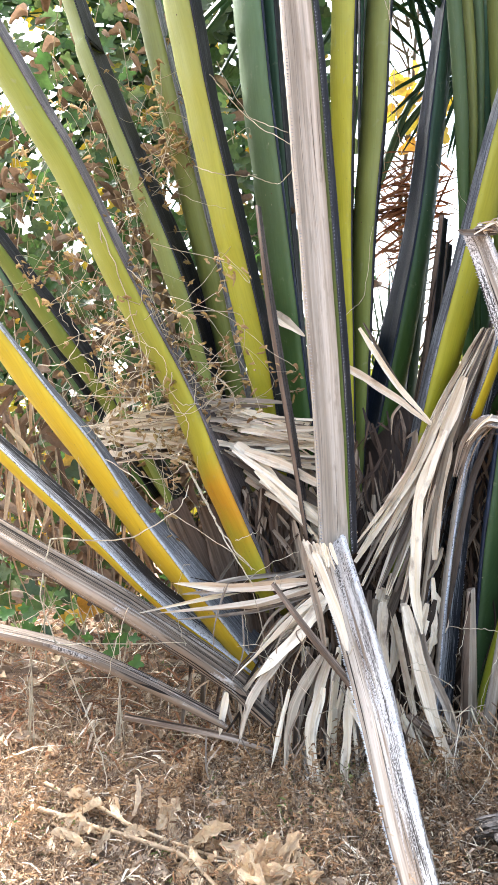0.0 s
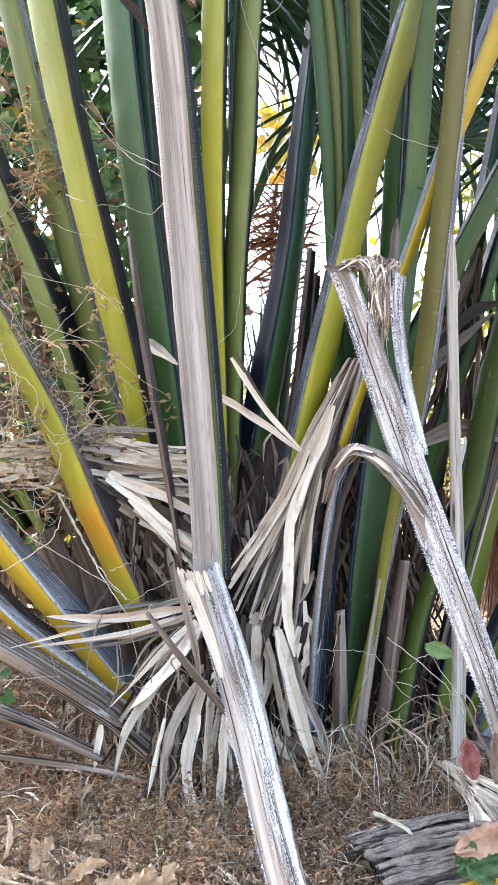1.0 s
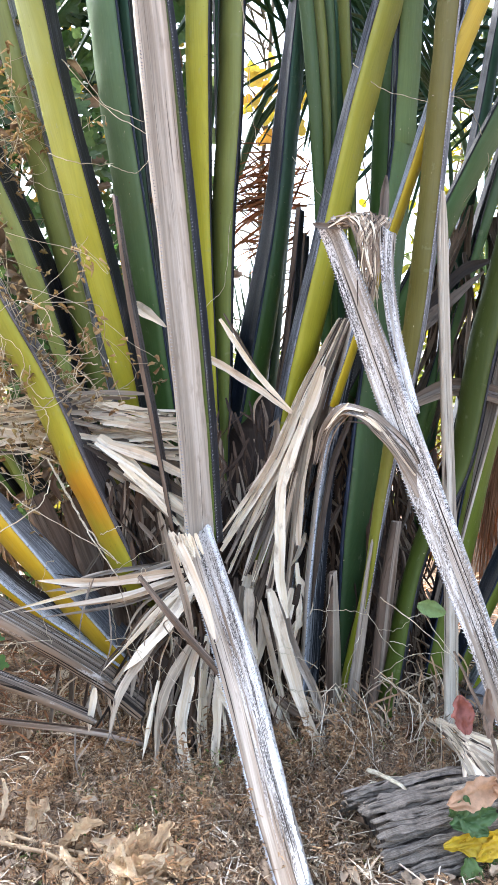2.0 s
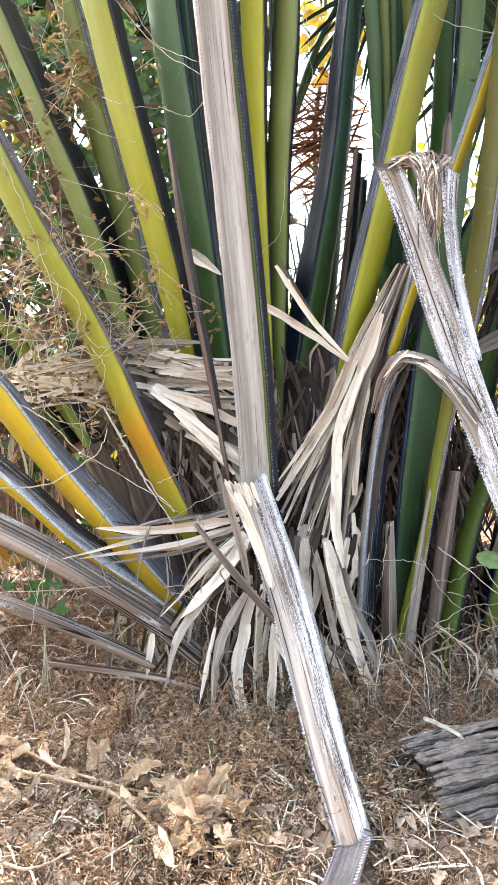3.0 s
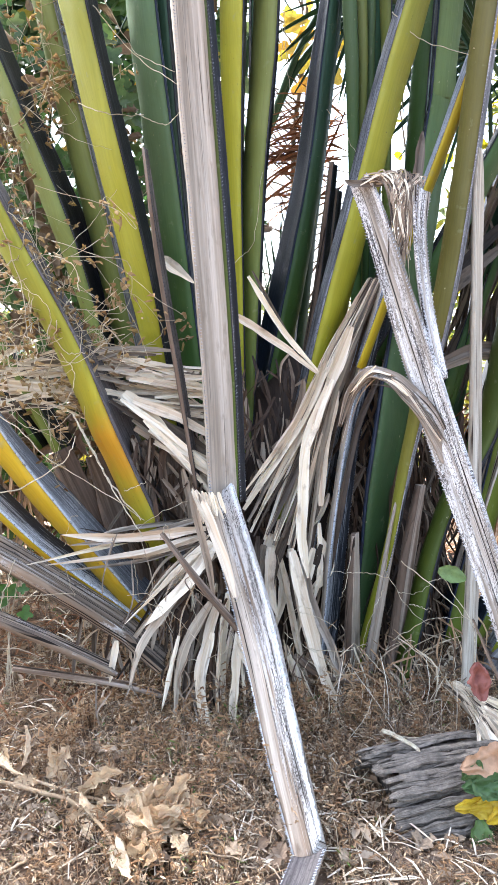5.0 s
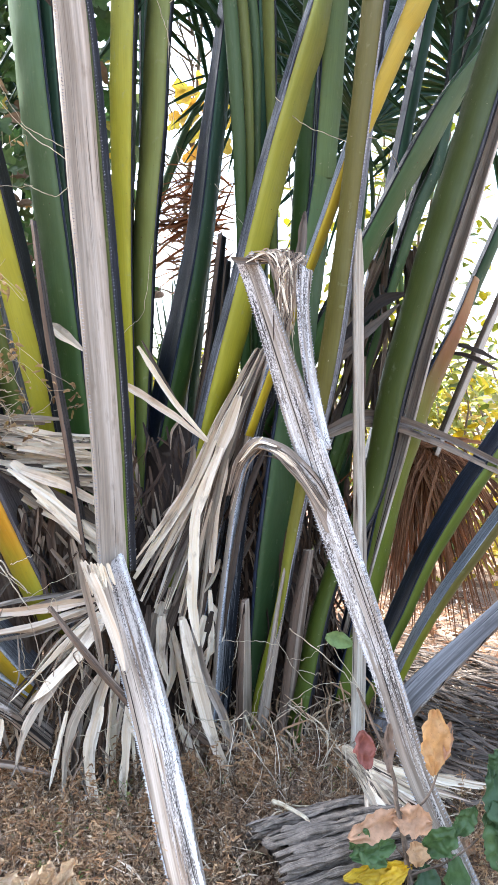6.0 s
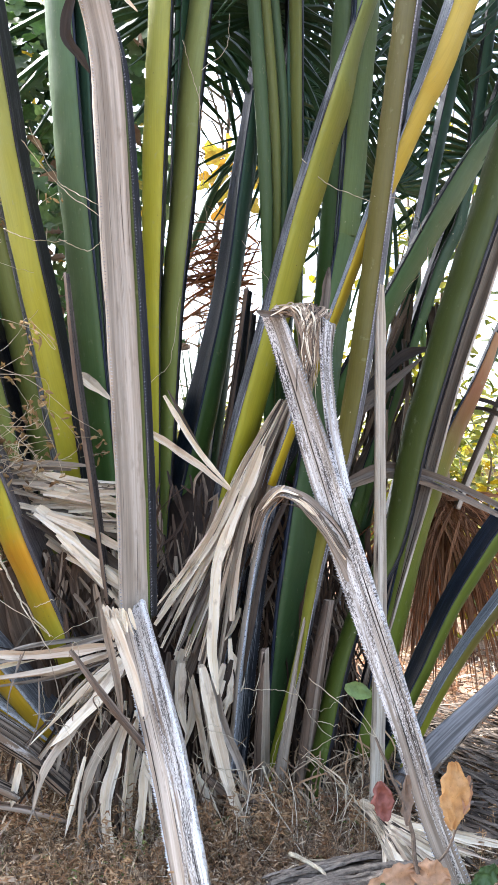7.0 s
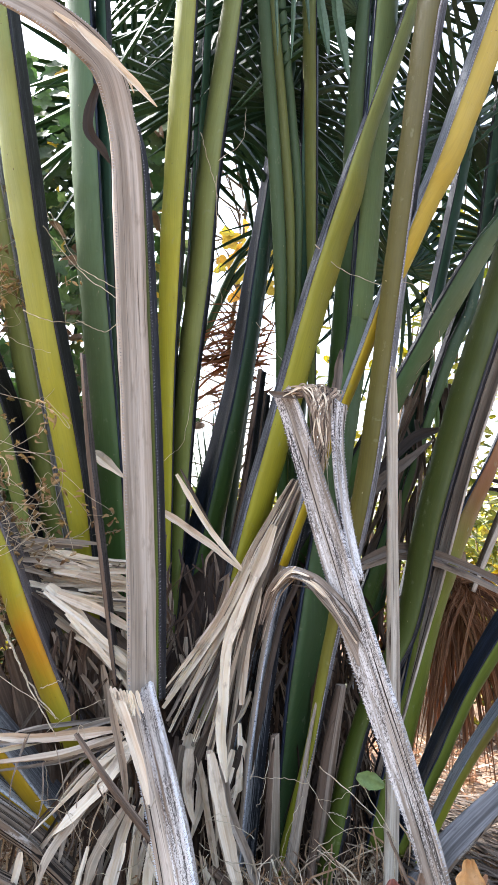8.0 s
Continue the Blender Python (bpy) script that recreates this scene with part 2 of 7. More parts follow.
M_CH = {
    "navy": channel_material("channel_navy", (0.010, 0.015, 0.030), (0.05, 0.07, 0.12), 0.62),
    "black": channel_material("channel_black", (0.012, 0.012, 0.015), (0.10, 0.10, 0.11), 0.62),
    "grey": channel_material("channel_grey", (0.09, 0.085, 0.09), (0.30, 0.29, 0.29), 0.50),
    "umber": channel_material("channel_umber", (0.05, 0.042, 0.042), (0.17, 0.15, 0.145), 0.50),
    "frost": channel_material("channel_frost", (0.09, 0.092, 0.10), (0.36, 0.375, 0.39), 0.47, 0.7),
    "slate": channel_material("channel_slate", (0.10, 0.112, 0.13), (0.29, 0.315, 0.345), 0.47),
    "ash": channel_material("channel_ash", (0.035, 0.036, 0.042), (0.25, 0.26, 0.275), 0.50),
    "scurf": channel_material("channel_scurf", (0.018, 0.02, 0.026), (0.52, 0.55, 0.59), 0.50, 1.0),
    "fray": dead_material("channel_frayed", (0.27, 0.20, 0.14), (0.54, 0.46, 0.37), (0.055, 0.038, 0.028), True, True, 0.26),
    "pewter": dead_material("channel_pewter", (0.21, 0.20, 0.195), (0.40, 0.39, 0.385), (0.03, 0.027, 0.027), False),
    "tan": dead_material("channel_dead_tan", (0.37, 0.305, 0.235), (0.48, 0.41, 0.33), (0.16, 0.12, 0.08), False),
    "mottle": dead_material("channel_dead_mottled", (0.30, 0.25, 0.195), (0.44, 0.385, 0.325), (0.05, 0.038, 0.03), True),
    "brown": M_PET["brown"],
    "sheath": M_PET["sheath"],
    "straw": M_PET["straw"],
    "weather": dead_material("channel_weathered", (0.25, 0.195, 0.145), (0.40, 0.335, 0.265), (0.045, 0.034, 0.026), True, False),
}
M_TOOTH_WHITE = channel_material("tooth_white", (0.45, 0.46, 0.48), (0.72, 0.73, 0.75), 0.40)
M_TOOTH = channel_material("tooth", (0.12, 0.12, 0.13), (0.55, 0.56, 0.60), 0.45)
M_TOOTH_DARK = channel_material("tooth_dark", (0.02, 0.02, 0.025), (0.10, 0.10, 0.11), 0.5)
M_STRAW = straw_material("dry_leaf", (0.88, 0.79, 0.63), (0.66, 0.55, 0.41), (0.28, 0.19, 0.12))
M_STRAW_MID = straw_material("dry_leaf_weathered", (0.42, 0.355, 0.285), (0.25, 0.20, 0.155), (0.075, 0.055, 0.042))
# Grey dead strips, darkened further to pass for shadow between the pale ones.
M_STRAW_GREY_SHADE = straw_material("dry_leaf_grey_shade", (0.20, 0.155, 0.115), (0.085, 0.062, 0.045), (0.035, 0.025, 0.018))
M_STRAW_RED = straw_material("dry_leaf_russet", (0.42, 0.21, 0.10), (0.25, 0.11, 0.05), (0.08, 0.036, 0.02), 0.45)
M_TOW = straw_material("torn_fibre", (0.40, 0.31, 0.22), (0.22, 0.155, 0.105), (0.10, 0.065, 0.045), 0.05)
# Brown fibre, coloured near black to stand in for shade inside the clump.
M_FIBRE_SHADE = straw_material("fibre", (0.10, 0.06, 0.036), (0.04, 0.025, 0.016), (0.025, 0.015, 0.01), 0)
M_BLADE = leaf_material("palm_blade", [(0.020, 0.05, 0.022), (0.035, 0.075, 0.03), (0.05, 0.10, 0.035)], 0.4, 0.12)
M_BLADE_PALE = leaf_material("palm_blade_pale", [(0.10, 0.17, 0.10), (0.14, 0.22, 0.13)], 0.45, 0.15)
M_VINE = leaf_material("creeper_leaf", [(0.045, 0.10, 0.025), (0.075, 0.15, 0.035), (0.11, 0.17, 0.05), (0.05, 0.085, 0.035), (0.17, 0.21, 0.07)], 0.5, 0.4)
M_VINE_Y = leaf_material("creeper_leaf_yellow", [(0.50, 0.34, 0.02), (0.42, 0.36, 0.04), (0.52, 0.24, 0.03)], 0.55, 0.35)
M_VINE_B = leaf_material("creeper_leaf_dry", [(0.22, 0.14, 0.085), (0.32, 0.22, 0.145), (0.15, 0.095, 0.06), (0.42, 0.32, 0.24)], 0.8, 0.15)
M_STEM = wood_material("creeper_stem", (0.62, 0.54, 0.39), (0.36, 0.28, 0.18))
M_TWIG = wood_material("twig", (0.20, 0.15, 0.11), (0.07, 0.05, 0.035))
M_LITTER = leaf_material("fallen_leaf", [(0.36, 0.26, 0.165), (0.45, 0.345, 0.235), (0.27, 0.18, 0.11), (0.40, 0.30, 0.20)], 0.75, 0.1)
M_WEED = leaf_material("dry_weed", [(0.36, 0.21, 0.11), (0.56, 0.39, 0.225), (0.13, 0.073, 0.04), (0.68, 0.54, 0.36), (0.06, 0.037, 0.025), (0.40, 0.245, 0.13)], 0.8, 0.2)
M_WEED_TALL = leaf_material("tall_dry_weed", [(0.36, 0.20, 0.098), (0.52, 0.335, 0.175), (0.19, 0.10, 0.048), (0.62, 0.45, 0.265)], 0.8, 0.25)
M_WEED_G = leaf_material("green_weed", [(0.08, 0.16, 0.03), (0.16, 0.22, 0.05), (0.24, 0.26, 0.07)], 0.6, 0.3)
M_EARTH = earth_material()
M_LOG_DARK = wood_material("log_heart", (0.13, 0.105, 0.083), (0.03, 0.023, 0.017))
M_LOG = wood_material("log_wood", (0.235, 0.195, 0.155), (0.035, 0.027, 0.02))
M_BUSH_Y = leaf_material("bush_leaf_yellow", [(0.42, 0.29, 0.004), (0.46, 0.33, 0.005), (0.22, 0.20, 0.012), (0.42, 0.25, 0.004)], 0.5, 0.35)
M_BUSH = leaf_material("bush_leaf", [(0.10, 0.13, 0.01), (0.34, 0.29, 0.008), (0.17, 0.19, 0.014), (0.06, 0.09, 0.015)], 0.5, 0.3)


# ---- builders ----
class Geo:
    """Gathers vertices, faces and sweep coordinates of one mesh."""

    def __init__(self):
        self.v, self.f, self.sw, self.al = [], [], [], []

    def add(self, v, f, sw=None, al=None):
        o = len(self.v)
        self.v.extend(tuple(p) for p in v)
        self.f.extend(tuple(i + o for i in q) for q in f)
        self.sw.extend(sw if sw is not None else [(p[0], p[1], p[2]) for p in v])
        self.al.extend(al if al is not None else [0.5] * len(v))


def part(name, geo, mat, parent=None, label="", smooth=True):
    me = bpy.data.meshes.new(name)
    me.from_pydata(geo.v, [], geo.f)
    a = me.attributes.new("sw", "FLOAT_VECTOR", "POINT")
    a.data.foreach_set("vector", [c for p in geo.sw for c in p])
    a = me.attributes.new("al", "FLOAT", "POINT")
    a.data.foreach_set("value", geo.al)
    me.polygons.foreach_set("use_smooth", [smooth] * len(me.polygons))
    me.materials.append(mat)
    me.update()
    ob = new(name, me)
    if parent is not None:
        ob.parent = parent
        if parent.type == "EMPTY":
            ob.matrix_parent_inverse = Matrix.Translation(-parent.location)
    if label:
        tagged(ob, label)
    return ob


def curve(pts, n):
    """n points along a smooth line through pts."""
    p = [Vector(q) for q in pts]
    if len(p) == 2:
        return [p[0].lerp(p[1], k / (n - 1)) for k in range(n)]
    p = [2 * p[0] - p[1]] + p + [2 * p[-1] - p[-2]]
    out, m = [], len(p) - 3
    for k in range(n):
        s = k / (n - 1) * m
        i = min(int(s), m - 1)
        u = s - i
        a, b, c, d = p[i:i + 4]
        out.append(0.5 * (2 * b + (c - a) * u + (2 * a - 5 * b + 4 * c - d) * u * u + (3 * b - a - 3 * c + d) * u ** 3))
    return out


def stiff(pts, n):
    """Like curve, but nearly straight from point to point, as a stiff dry leaf bends."""
    p = [Vector(q) for q in pts]
    out = []
    for k, c in enumerate(curve(pts, n)):
        x = k / (n - 1) * (len(p) - 1)
        i = min(int(x), len(p) - 2)
        out.append(c * 0.8 + p[i].lerp(p[i + 1], x - i) * 0.2)
    return out


def along(values, n):
    return np.interp(np.linspace(0, 1, n), np.linspace(0, 1, len(values)), values).tolist()


def frames(path, normal):
    many = not isinstance(normal[0], (int, float))
    out = []
    for i in range(len(path)):
        t = (path[min(i + 1, len(path) - 1)] - path[max(i - 1, 0)]).normalized()
        n = Vector(normal[i] if many else normal)
        n = n - n.dot(t) * t
        if n.length < 1e-3:
            n = t.orthogonal()
        n.normalize()
        out.append((t, t.cross(n), n))
    return out


def sweep(geo, path, radii, fr, profile, closed=True, caps=True, jitter=0.0, seed=0.0):
    """Sweeps a profile of (side, up) pairs, in radii, along a path."""
    k, v, sw, al, f, run = len(profile), [], [], [], [], 0.0
    for i, (p, r, (t, s, n)) in enumerate(zip(path, radii, fr)):
        if i:
            run += (p - path[i - 1]).length
        for j, (a, c) in enumerate(profile):
            g = 1 + jitter * noise.noise((run * 6 + seed, a * 2.2 + seed, c * 2.2))
            v.append(p + r * g * (a * s + c * n))
            sw.append((run + seed, a * r + seed, a))
            al.append(i / (len(path) - 1))
    for i in range(len(path) - 1):
        for j in range(k if closed else k - 1):
            b = (j + 1) % k
            f.append((i * k + j, i * k + b, (i + 1) * k + b, (i + 1) * k + j))
    if caps and closed:
        f.append(tuple(range(k))[::-1])
        f.append(tuple((len(path) - 1) * k + j for j in range(k)))
    geo.add(v, f, sw, al)


B = 0.72
ARC = [(math.cos(math.pi * k / 14), -B * math.sin(math.pi * k / 14)) for k in range(15)] + [(-0.86, 0.03), (-0.5, -0.13), (0.0, -0.17), (0.5, -0.13), (0.86, 0.03)]
GROOVE = [(1.0, 0.0), (0.97, 0.05), (0.86, 0.055), (0.5, -0.10), (0.0, -0.14), (-0.5, -0.10), (-0.86, 0.055), (-0.97, 0.05), (-1.0, 0.0), (-0.86, 0.035), (-0.5, -0.12), (0.0, -0.16), (0.5, -0.12), (0.86, 0.035)]


def toothed_margins(parent, path, radii, fr, mat, pitch=0.013, size=0.0085):
    """Short hooked teeth on both margins of a stalk, one mesh to a margin."""
    for side in (-1, 1):
        g, run, nxt = Geo(), 0.0, 0.02
        for i in range(1, len(path)):
            seg = path[i] - path[i - 1]
            while run + seg.length > nxt:
                u = (nxt - run) / max(seg.length, 1e-6)
                t, s, n = fr[i]
                q, r = path[i - 1] + seg * u, radii[i - 1] + (radii[i] - radii[i - 1]) * u
                base = q + side * r * 0.97 * s + 0.02 * r * n
                h = size * random.uniform(0.6, 1.25)
                tip = base + side * s * h + t * h * random.uniform(0.3, 0.8) + n * h * 0.15
                w = size * 0.42
                g.add([base - t * w, base + t * w, base + n * w - side * s * 0.003, base - n * w - side * s * 0.003, tip],
                      [(0, 2, 4), (2, 1, 4), (1, 3, 4), (3, 0, 4)])
                nxt += pitch * random.uniform(0.8, 1.25)
            run += seg.length
        if g.v:
            tagged(part("toothed_margin", g, mat, parent, smooth=False), kind="stuff")


TIPS = []


def stalk(name, pts, radii, ups, pet, ch="black", parent=None, teeth=0, label="", jitter=0.05, n=0):
    """A leaf stalk: rounded underside, grooved upper side facing up, toothed margins."""
    n = n or max(14, 12 * (len(pts) - 1))
    path = curve(pts, n)
    rr = along(radii, n)
    fr = frames(path, curve(ups, n))
    seed = random.uniform(0, 50)
    g = Geo()
    sweep(g, path, rr, fr, ARC, jitter=jitter, seed=seed)
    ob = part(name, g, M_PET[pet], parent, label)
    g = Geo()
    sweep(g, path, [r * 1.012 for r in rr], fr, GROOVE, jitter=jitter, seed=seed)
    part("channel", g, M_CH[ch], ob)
    TIPS.append((ob, path[-1], (path[-1] - path[-3]).normalized()))
    if teeth:
        toothed_margins(ob, path, rr, fr, (M_TOOTH, M_TOOTH_DARK, M_TOOTH_WHITE)[teeth - 1], *((0.0075, 0.0135) if teeth == 3 else (0.013, 0.0085)))
    return ob


def strip(geo, pts, width, up=(0, -1, 0.3), fold=0.25, n=0, taper=0.12, curl=0.0, wave=0.12):
    """A dry leaf segment: a ribbon pleated along its midrib, with uneven margins, torn to a point."""
    n = n or 6 * len(pts)
    path = stiff(pts, n)
    fr = frames(path, up)
    seed = random.uniform(0, 90)
    reach = random.uniform(0.22, 0.6)
    v, sw, al, f, run = [], [], [], [], 0.0
    for i, (p, (t, s, m)) in enumerate(zip(path, fr)):
        u = i / (n - 1)
        if i:
            run += (p - path[i - 1]).length
        w = 0.5 * width * min(1, 0.55 + 3 * u) * min(1, taper + (1 - taper) * ((1 - u) / reach) ** 0.75)
        w1 = w * (1 + 2.2 * wave * noise.noise((run * 13, seed, 0)))
        w2 = w * (1 + 2.2 * wave * noise.noise((run * 13, seed, 40)))
        a = curl * u + wave * 2.6 * noise.noise((run * 4, seed, 3))
        p = p + m * wave * 0.05 * noise.noise((run * 6, seed, 8))
        s2, m2 = s * math.cos(a) + m * math.sin(a), m * math.cos(a) - s * math.sin(a)
        lift = fold * w
        for x, z in ((-w1, lift), (-w1 * 0.5, lift * 0.1), (0, -lift), (w2 * 0.5, lift * 0.1), (w2, lift)):
            v.append(p + s2 * x + m2 * z)
            sw.append((run + seed, x + seed, seed))
            al.append(u)
        for x, z in ((w2, lift), (0, -lift), (-w1, lift)):
            v.append(p + s2 * x * 0.98 + m2 * (z - 0.0014))
            sw.append((run + seed, x + seed, seed))
            al.append(u)
    for i in range(n - 1):
        for j in range(8):
            b = (j + 1) % 8
            f.append((i * 8 + j, i * 8 + b, (i + 1) * 8 + b, (i + 1) * 8 + j))
    geo.add(v, f, sw, al)


def dry_strip(parent, pts, width, mat=None, **more):
    g = Geo()
    strip(g, pts, width, **more)
    return part("leaf_segment", g, mat or M_STRAW, parent, smooth=False)


def crumpled(geo, at, way, up, length, width, curl=0.5, n=7, m=5, rough=0.16, lobe=0.0):
    """A dry leaf, pointed, curled along and across, creased at its ribs and, with lobe, ragged at its margin."""
    way, up = Vector(way).normalized(), Vector(up)
    up = up - up.dot(way) * way
    up = up.normalized() if up.length > 1e-3 else way.orthogonal().normalized()
    side = way.cross(up)
    v, f, seed = [], [], random.uniform(0, 99)
    turns = random.uniform(2.5, 4.0)
    for i in range(n):
        u = i / (n - 1)
        w = width * 0.5 * (math.sin(math.pi * min(0.97, 0.06 + 0.9 * u)) ** 0.8 + 0.03)
        for j in range(m):
            x = j / (m - 1) * 2 - 1
            z = curl * w * (x * x) + curl * 0.25 * length * math.sin(u * 2.2 + seed) + rough * width * noise.noise((u * (2 + 14 * rough) / 1.3 + seed, x * (1 + 5 * rough), seed)) - 0.5 * rough * width * abs(noise.noise((u * 9 + seed, x * 2.5, seed + 4)))
            edge = 1 + (0.5 * (rough + 0.16) * noise.noise((u * 11, x * 3, seed)) if abs(x) > 0.9 else 0)
            if lobe:
                s = 1 if x > 0 else 0
                edge *= 1 + lobe * (math.sin(6.28 * turns * u + s * 1.3 + seed) * 0.7 + 0.8 * noise.noise((u * 26, s * 9, seed)))
                rib = abs((u * 6 + abs(x) * 1.4) % 1 - 0.5)
                z += width * 0.05 * (rib - 0.25) * min(1, abs(x) * 3) - width * 0.05 * math.exp(-(x / 0.12) ** 2)
            v.append(Vector(at) + way * length * u + side * w * x * edge + up * z)
    for i in range(n - 1):
        for j in range(m - 1):
            f.append((i * m + j, i * m + j + 1, (i + 1) * m + j + 1, (i + 1) * m + j))
    geo.add(v, f)


def tube(geo, pts, r0, r1, n=0, sides=5, wob=0.0):
    n = n or 6 * len(pts)
    path = curve(pts, n)
    seed = random.uniform(0, 90)
    if wob:
        path = [p + wob * Vector(noise.noise_vector((i * 0.35 + seed, seed, 0))) for i, p in enumerate(path)]
    ring = [(math.cos(2 * math.pi * k / sides), math.sin(2 * math.pi * k / sides)) for k in range(sides)]
    sweep(geo, path, along([r0, r1], n), frames(path, (0.3, -0.8, 0.5)), ring, seed=seed)


def thing(name, at, label, category, group="", kind=""):
    ob = new(name)
    ob.empty_display_size = 0.1
    ob.location = at
    bpy.context.view_layer.update()
    return tagged(ob, label, category, group, kind)


# ---- ground ----
def relief(x, y):
    near = math.exp(-((x - 0.8) ** 2 + (y - 4.0) ** 2) / 1.2)
    return 0.025 * noise.noise((x * 0.7, y * 0.7, 1)) + 0.018 * noise.noise((x * 3.1, y * 3.1, 5)) + 0.007 * noise.noise((x * 11, y * 11, 9)) + 0.10 * near


def ground_sheet():
    g, n = Geo(), 150
    ax = [math.sinh((k / n * 2 - 1) * 5.6) / math.sinh(5.6) * 260 for k in range(n + 1)]
    v = [(x + 0.5, y + 3.2, relief(x + 0.5, y + 3.2)) for y in ax for x in ax]
    f = [(j * (n + 1) + i, j * (n + 1) + i + 1, (j + 1) * (n + 1) + i + 1, (j + 1) * (n + 1) + i) for j in range(n) for i in range(n)]
    g.add(v, f)
    ob = part("ground", g, M_EARTH)
    tagged(ob, "dry brown earth under weeds and fallen leaves", "ground", kind="structure")


ground_sheet()


# ---- the palm: living stalks ----
palm = thing("fan_palm", (0.75, 3.9, 0.05), "clump-forming fan palm with yellow-green toothed leaf stalks and dead leaves", "palm")
stalk("leaf_stalk", [(0.144, 3.605, 0.734), (0.124, 3.600, 0.780), (-0.071, 3.550, 1.213), (-0.227, 3.500, 1.561), (-0.463, 3.400, 2.002), (-0.661, 3.300, 2.418), (-0.886, 3.200, 2.809), (-1.958, 2.724, 4.670)],
      [0.1700, 0.1700, 0.1780, 0.1600, 0.1450, 0.1440, 0.1540, 0.1400],
      [(0.91, -0.16, 0.41), (0.91, -0.16, 0.41), (0.92, -0.13, 0.40), (0.91, -0.07, 0.42), (0.90, -0.02, 0.44), (0.89, -0.02, 0.46), (0.87, -0.04, 0.50), (0.87, -0.04, 0.50)], "orange", "umber", palm, teeth=2, label="yellow-green leaf stalk, orange towards its base")
stalk("leaf_stalk", [(-0.020, 4.100, 1.114), (-0.184, 4.100, 1.692), (-0.300, 4.100, 2.099), (-0.527, 4.100, 2.630), (-0.745, 4.100, 3.158), (-0.838, 4.100, 3.419), (-1.579, 4.100, 5.490)],
      [0.1520, 0.1267, 0.1645, 0.1326, 0.1305, 0.1108, 0.0998],
      [(0.94, -0.18, 0.29), (0.94, -0.18, 0.29), (0.92, -0.19, 0.34), (0.91, -0.20, 0.37), (0.92, -0.19, 0.35), (0.93, -0.17, 0.31), (0.93, -0.17, 0.31)], "pale", "black", palm, teeth=2)
stalk("leaf_stalk", [(0.102, 4.200, 0.974), (-0.029, 4.200, 1.560), (-0.153, 4.200, 2.111), (-0.288, 4.200, 2.657), (-0.405, 4.200, 3.143), (-0.965, 4.200, 5.477)],
      [0.1454, 0.1454, 0.1513, 0.1573, 0.1503, 0.1353],
      [(0.97, -0.06, 0.22), (0.97, -0.06, 0.22), (0.97, -0.06, 0.23), (0.97, -0.06, 0.24), (0.97, -0.06, 0.23), (0.97, -0.06, 0.23)], "pale", "grey", palm, teeth=0)
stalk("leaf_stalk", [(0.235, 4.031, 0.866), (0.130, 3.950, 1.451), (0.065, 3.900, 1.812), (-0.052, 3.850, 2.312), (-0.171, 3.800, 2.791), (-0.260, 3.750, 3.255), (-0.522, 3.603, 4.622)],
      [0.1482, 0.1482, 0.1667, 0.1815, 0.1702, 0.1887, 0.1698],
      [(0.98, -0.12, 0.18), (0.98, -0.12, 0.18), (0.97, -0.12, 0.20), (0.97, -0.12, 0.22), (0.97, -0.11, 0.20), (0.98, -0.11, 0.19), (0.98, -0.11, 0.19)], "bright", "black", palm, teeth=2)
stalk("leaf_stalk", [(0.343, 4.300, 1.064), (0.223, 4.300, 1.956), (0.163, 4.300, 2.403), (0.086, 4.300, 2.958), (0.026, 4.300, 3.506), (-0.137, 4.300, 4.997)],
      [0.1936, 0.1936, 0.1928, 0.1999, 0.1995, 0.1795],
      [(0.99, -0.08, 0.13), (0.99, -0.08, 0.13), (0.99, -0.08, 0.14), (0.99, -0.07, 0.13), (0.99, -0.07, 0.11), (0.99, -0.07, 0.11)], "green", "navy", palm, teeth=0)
stalk("leaf_stalk", [(0.305, 4.450, 1.244), (0.222, 4.450, 2.141), (0.169, 4.450, 2.717), (0.094, 4.450, 3.572), (-0.039, 4.450, 5.066)],
      [0.0925, 0.0925, 0.1060, 0.0985, 0.0886],
      [(0.98, -0.17, 0.10), (0.98, -0.17, 0.10), (0.98, -0.17, 0.09), (0.98, -0.16, 0.08), (0.98, -0.16, 0.08)], "deep", "black", palm, teeth=0)
stalk("leaf_stalk", [(0.508, 4.150, 0.971), (0.484, 4.150, 1.771), (0.467, 4.150, 2.364), (0.469, 4.150, 3.030), (0.475, 4.150, 3.426), (0.483, 4.150, 4.358), (0.494, 4.150, 5.558)],
      [0.1157, 0.1157, 0.1225, 0.1547, 0.1615, 0.1501, 0.1351],
      [(0.99, -0.13, 0.03), (0.99, -0.13, 0.03), (0.99, -0.12, 0.02), (0.99, -0.12, 0.00), (0.99, -0.11, -0.01), (1.00, -0.09, -0.01), (1.00, -0.09, -0.01)], "bright", "black", palm, teeth=0)
stalk("leaf_stalk", [(0.537, 4.200, 0.973), (0.564, 4.200, 1.772), (0.584, 4.200, 2.371), (0.626, 4.200, 2.911), (0.649, 4.200, 3.445), (0.730, 4.200, 4.423), (0.830, 4.200, 5.619)],
      [0.1294, 0.1294, 0.1474, 0.1578, 0.1607, 0.1417, 0.1275],
      [(0.99, -0.13, -0.02), (0.99, -0.13, -0.02), (0.99, -0.13, -0.05), (0.99, -0.13, -0.06), (0.99, -0.12, -0.07), (0.99, -0.09, -0.09), (0.99, -0.09, -0.09)], "pale", "black", palm, teeth=0)
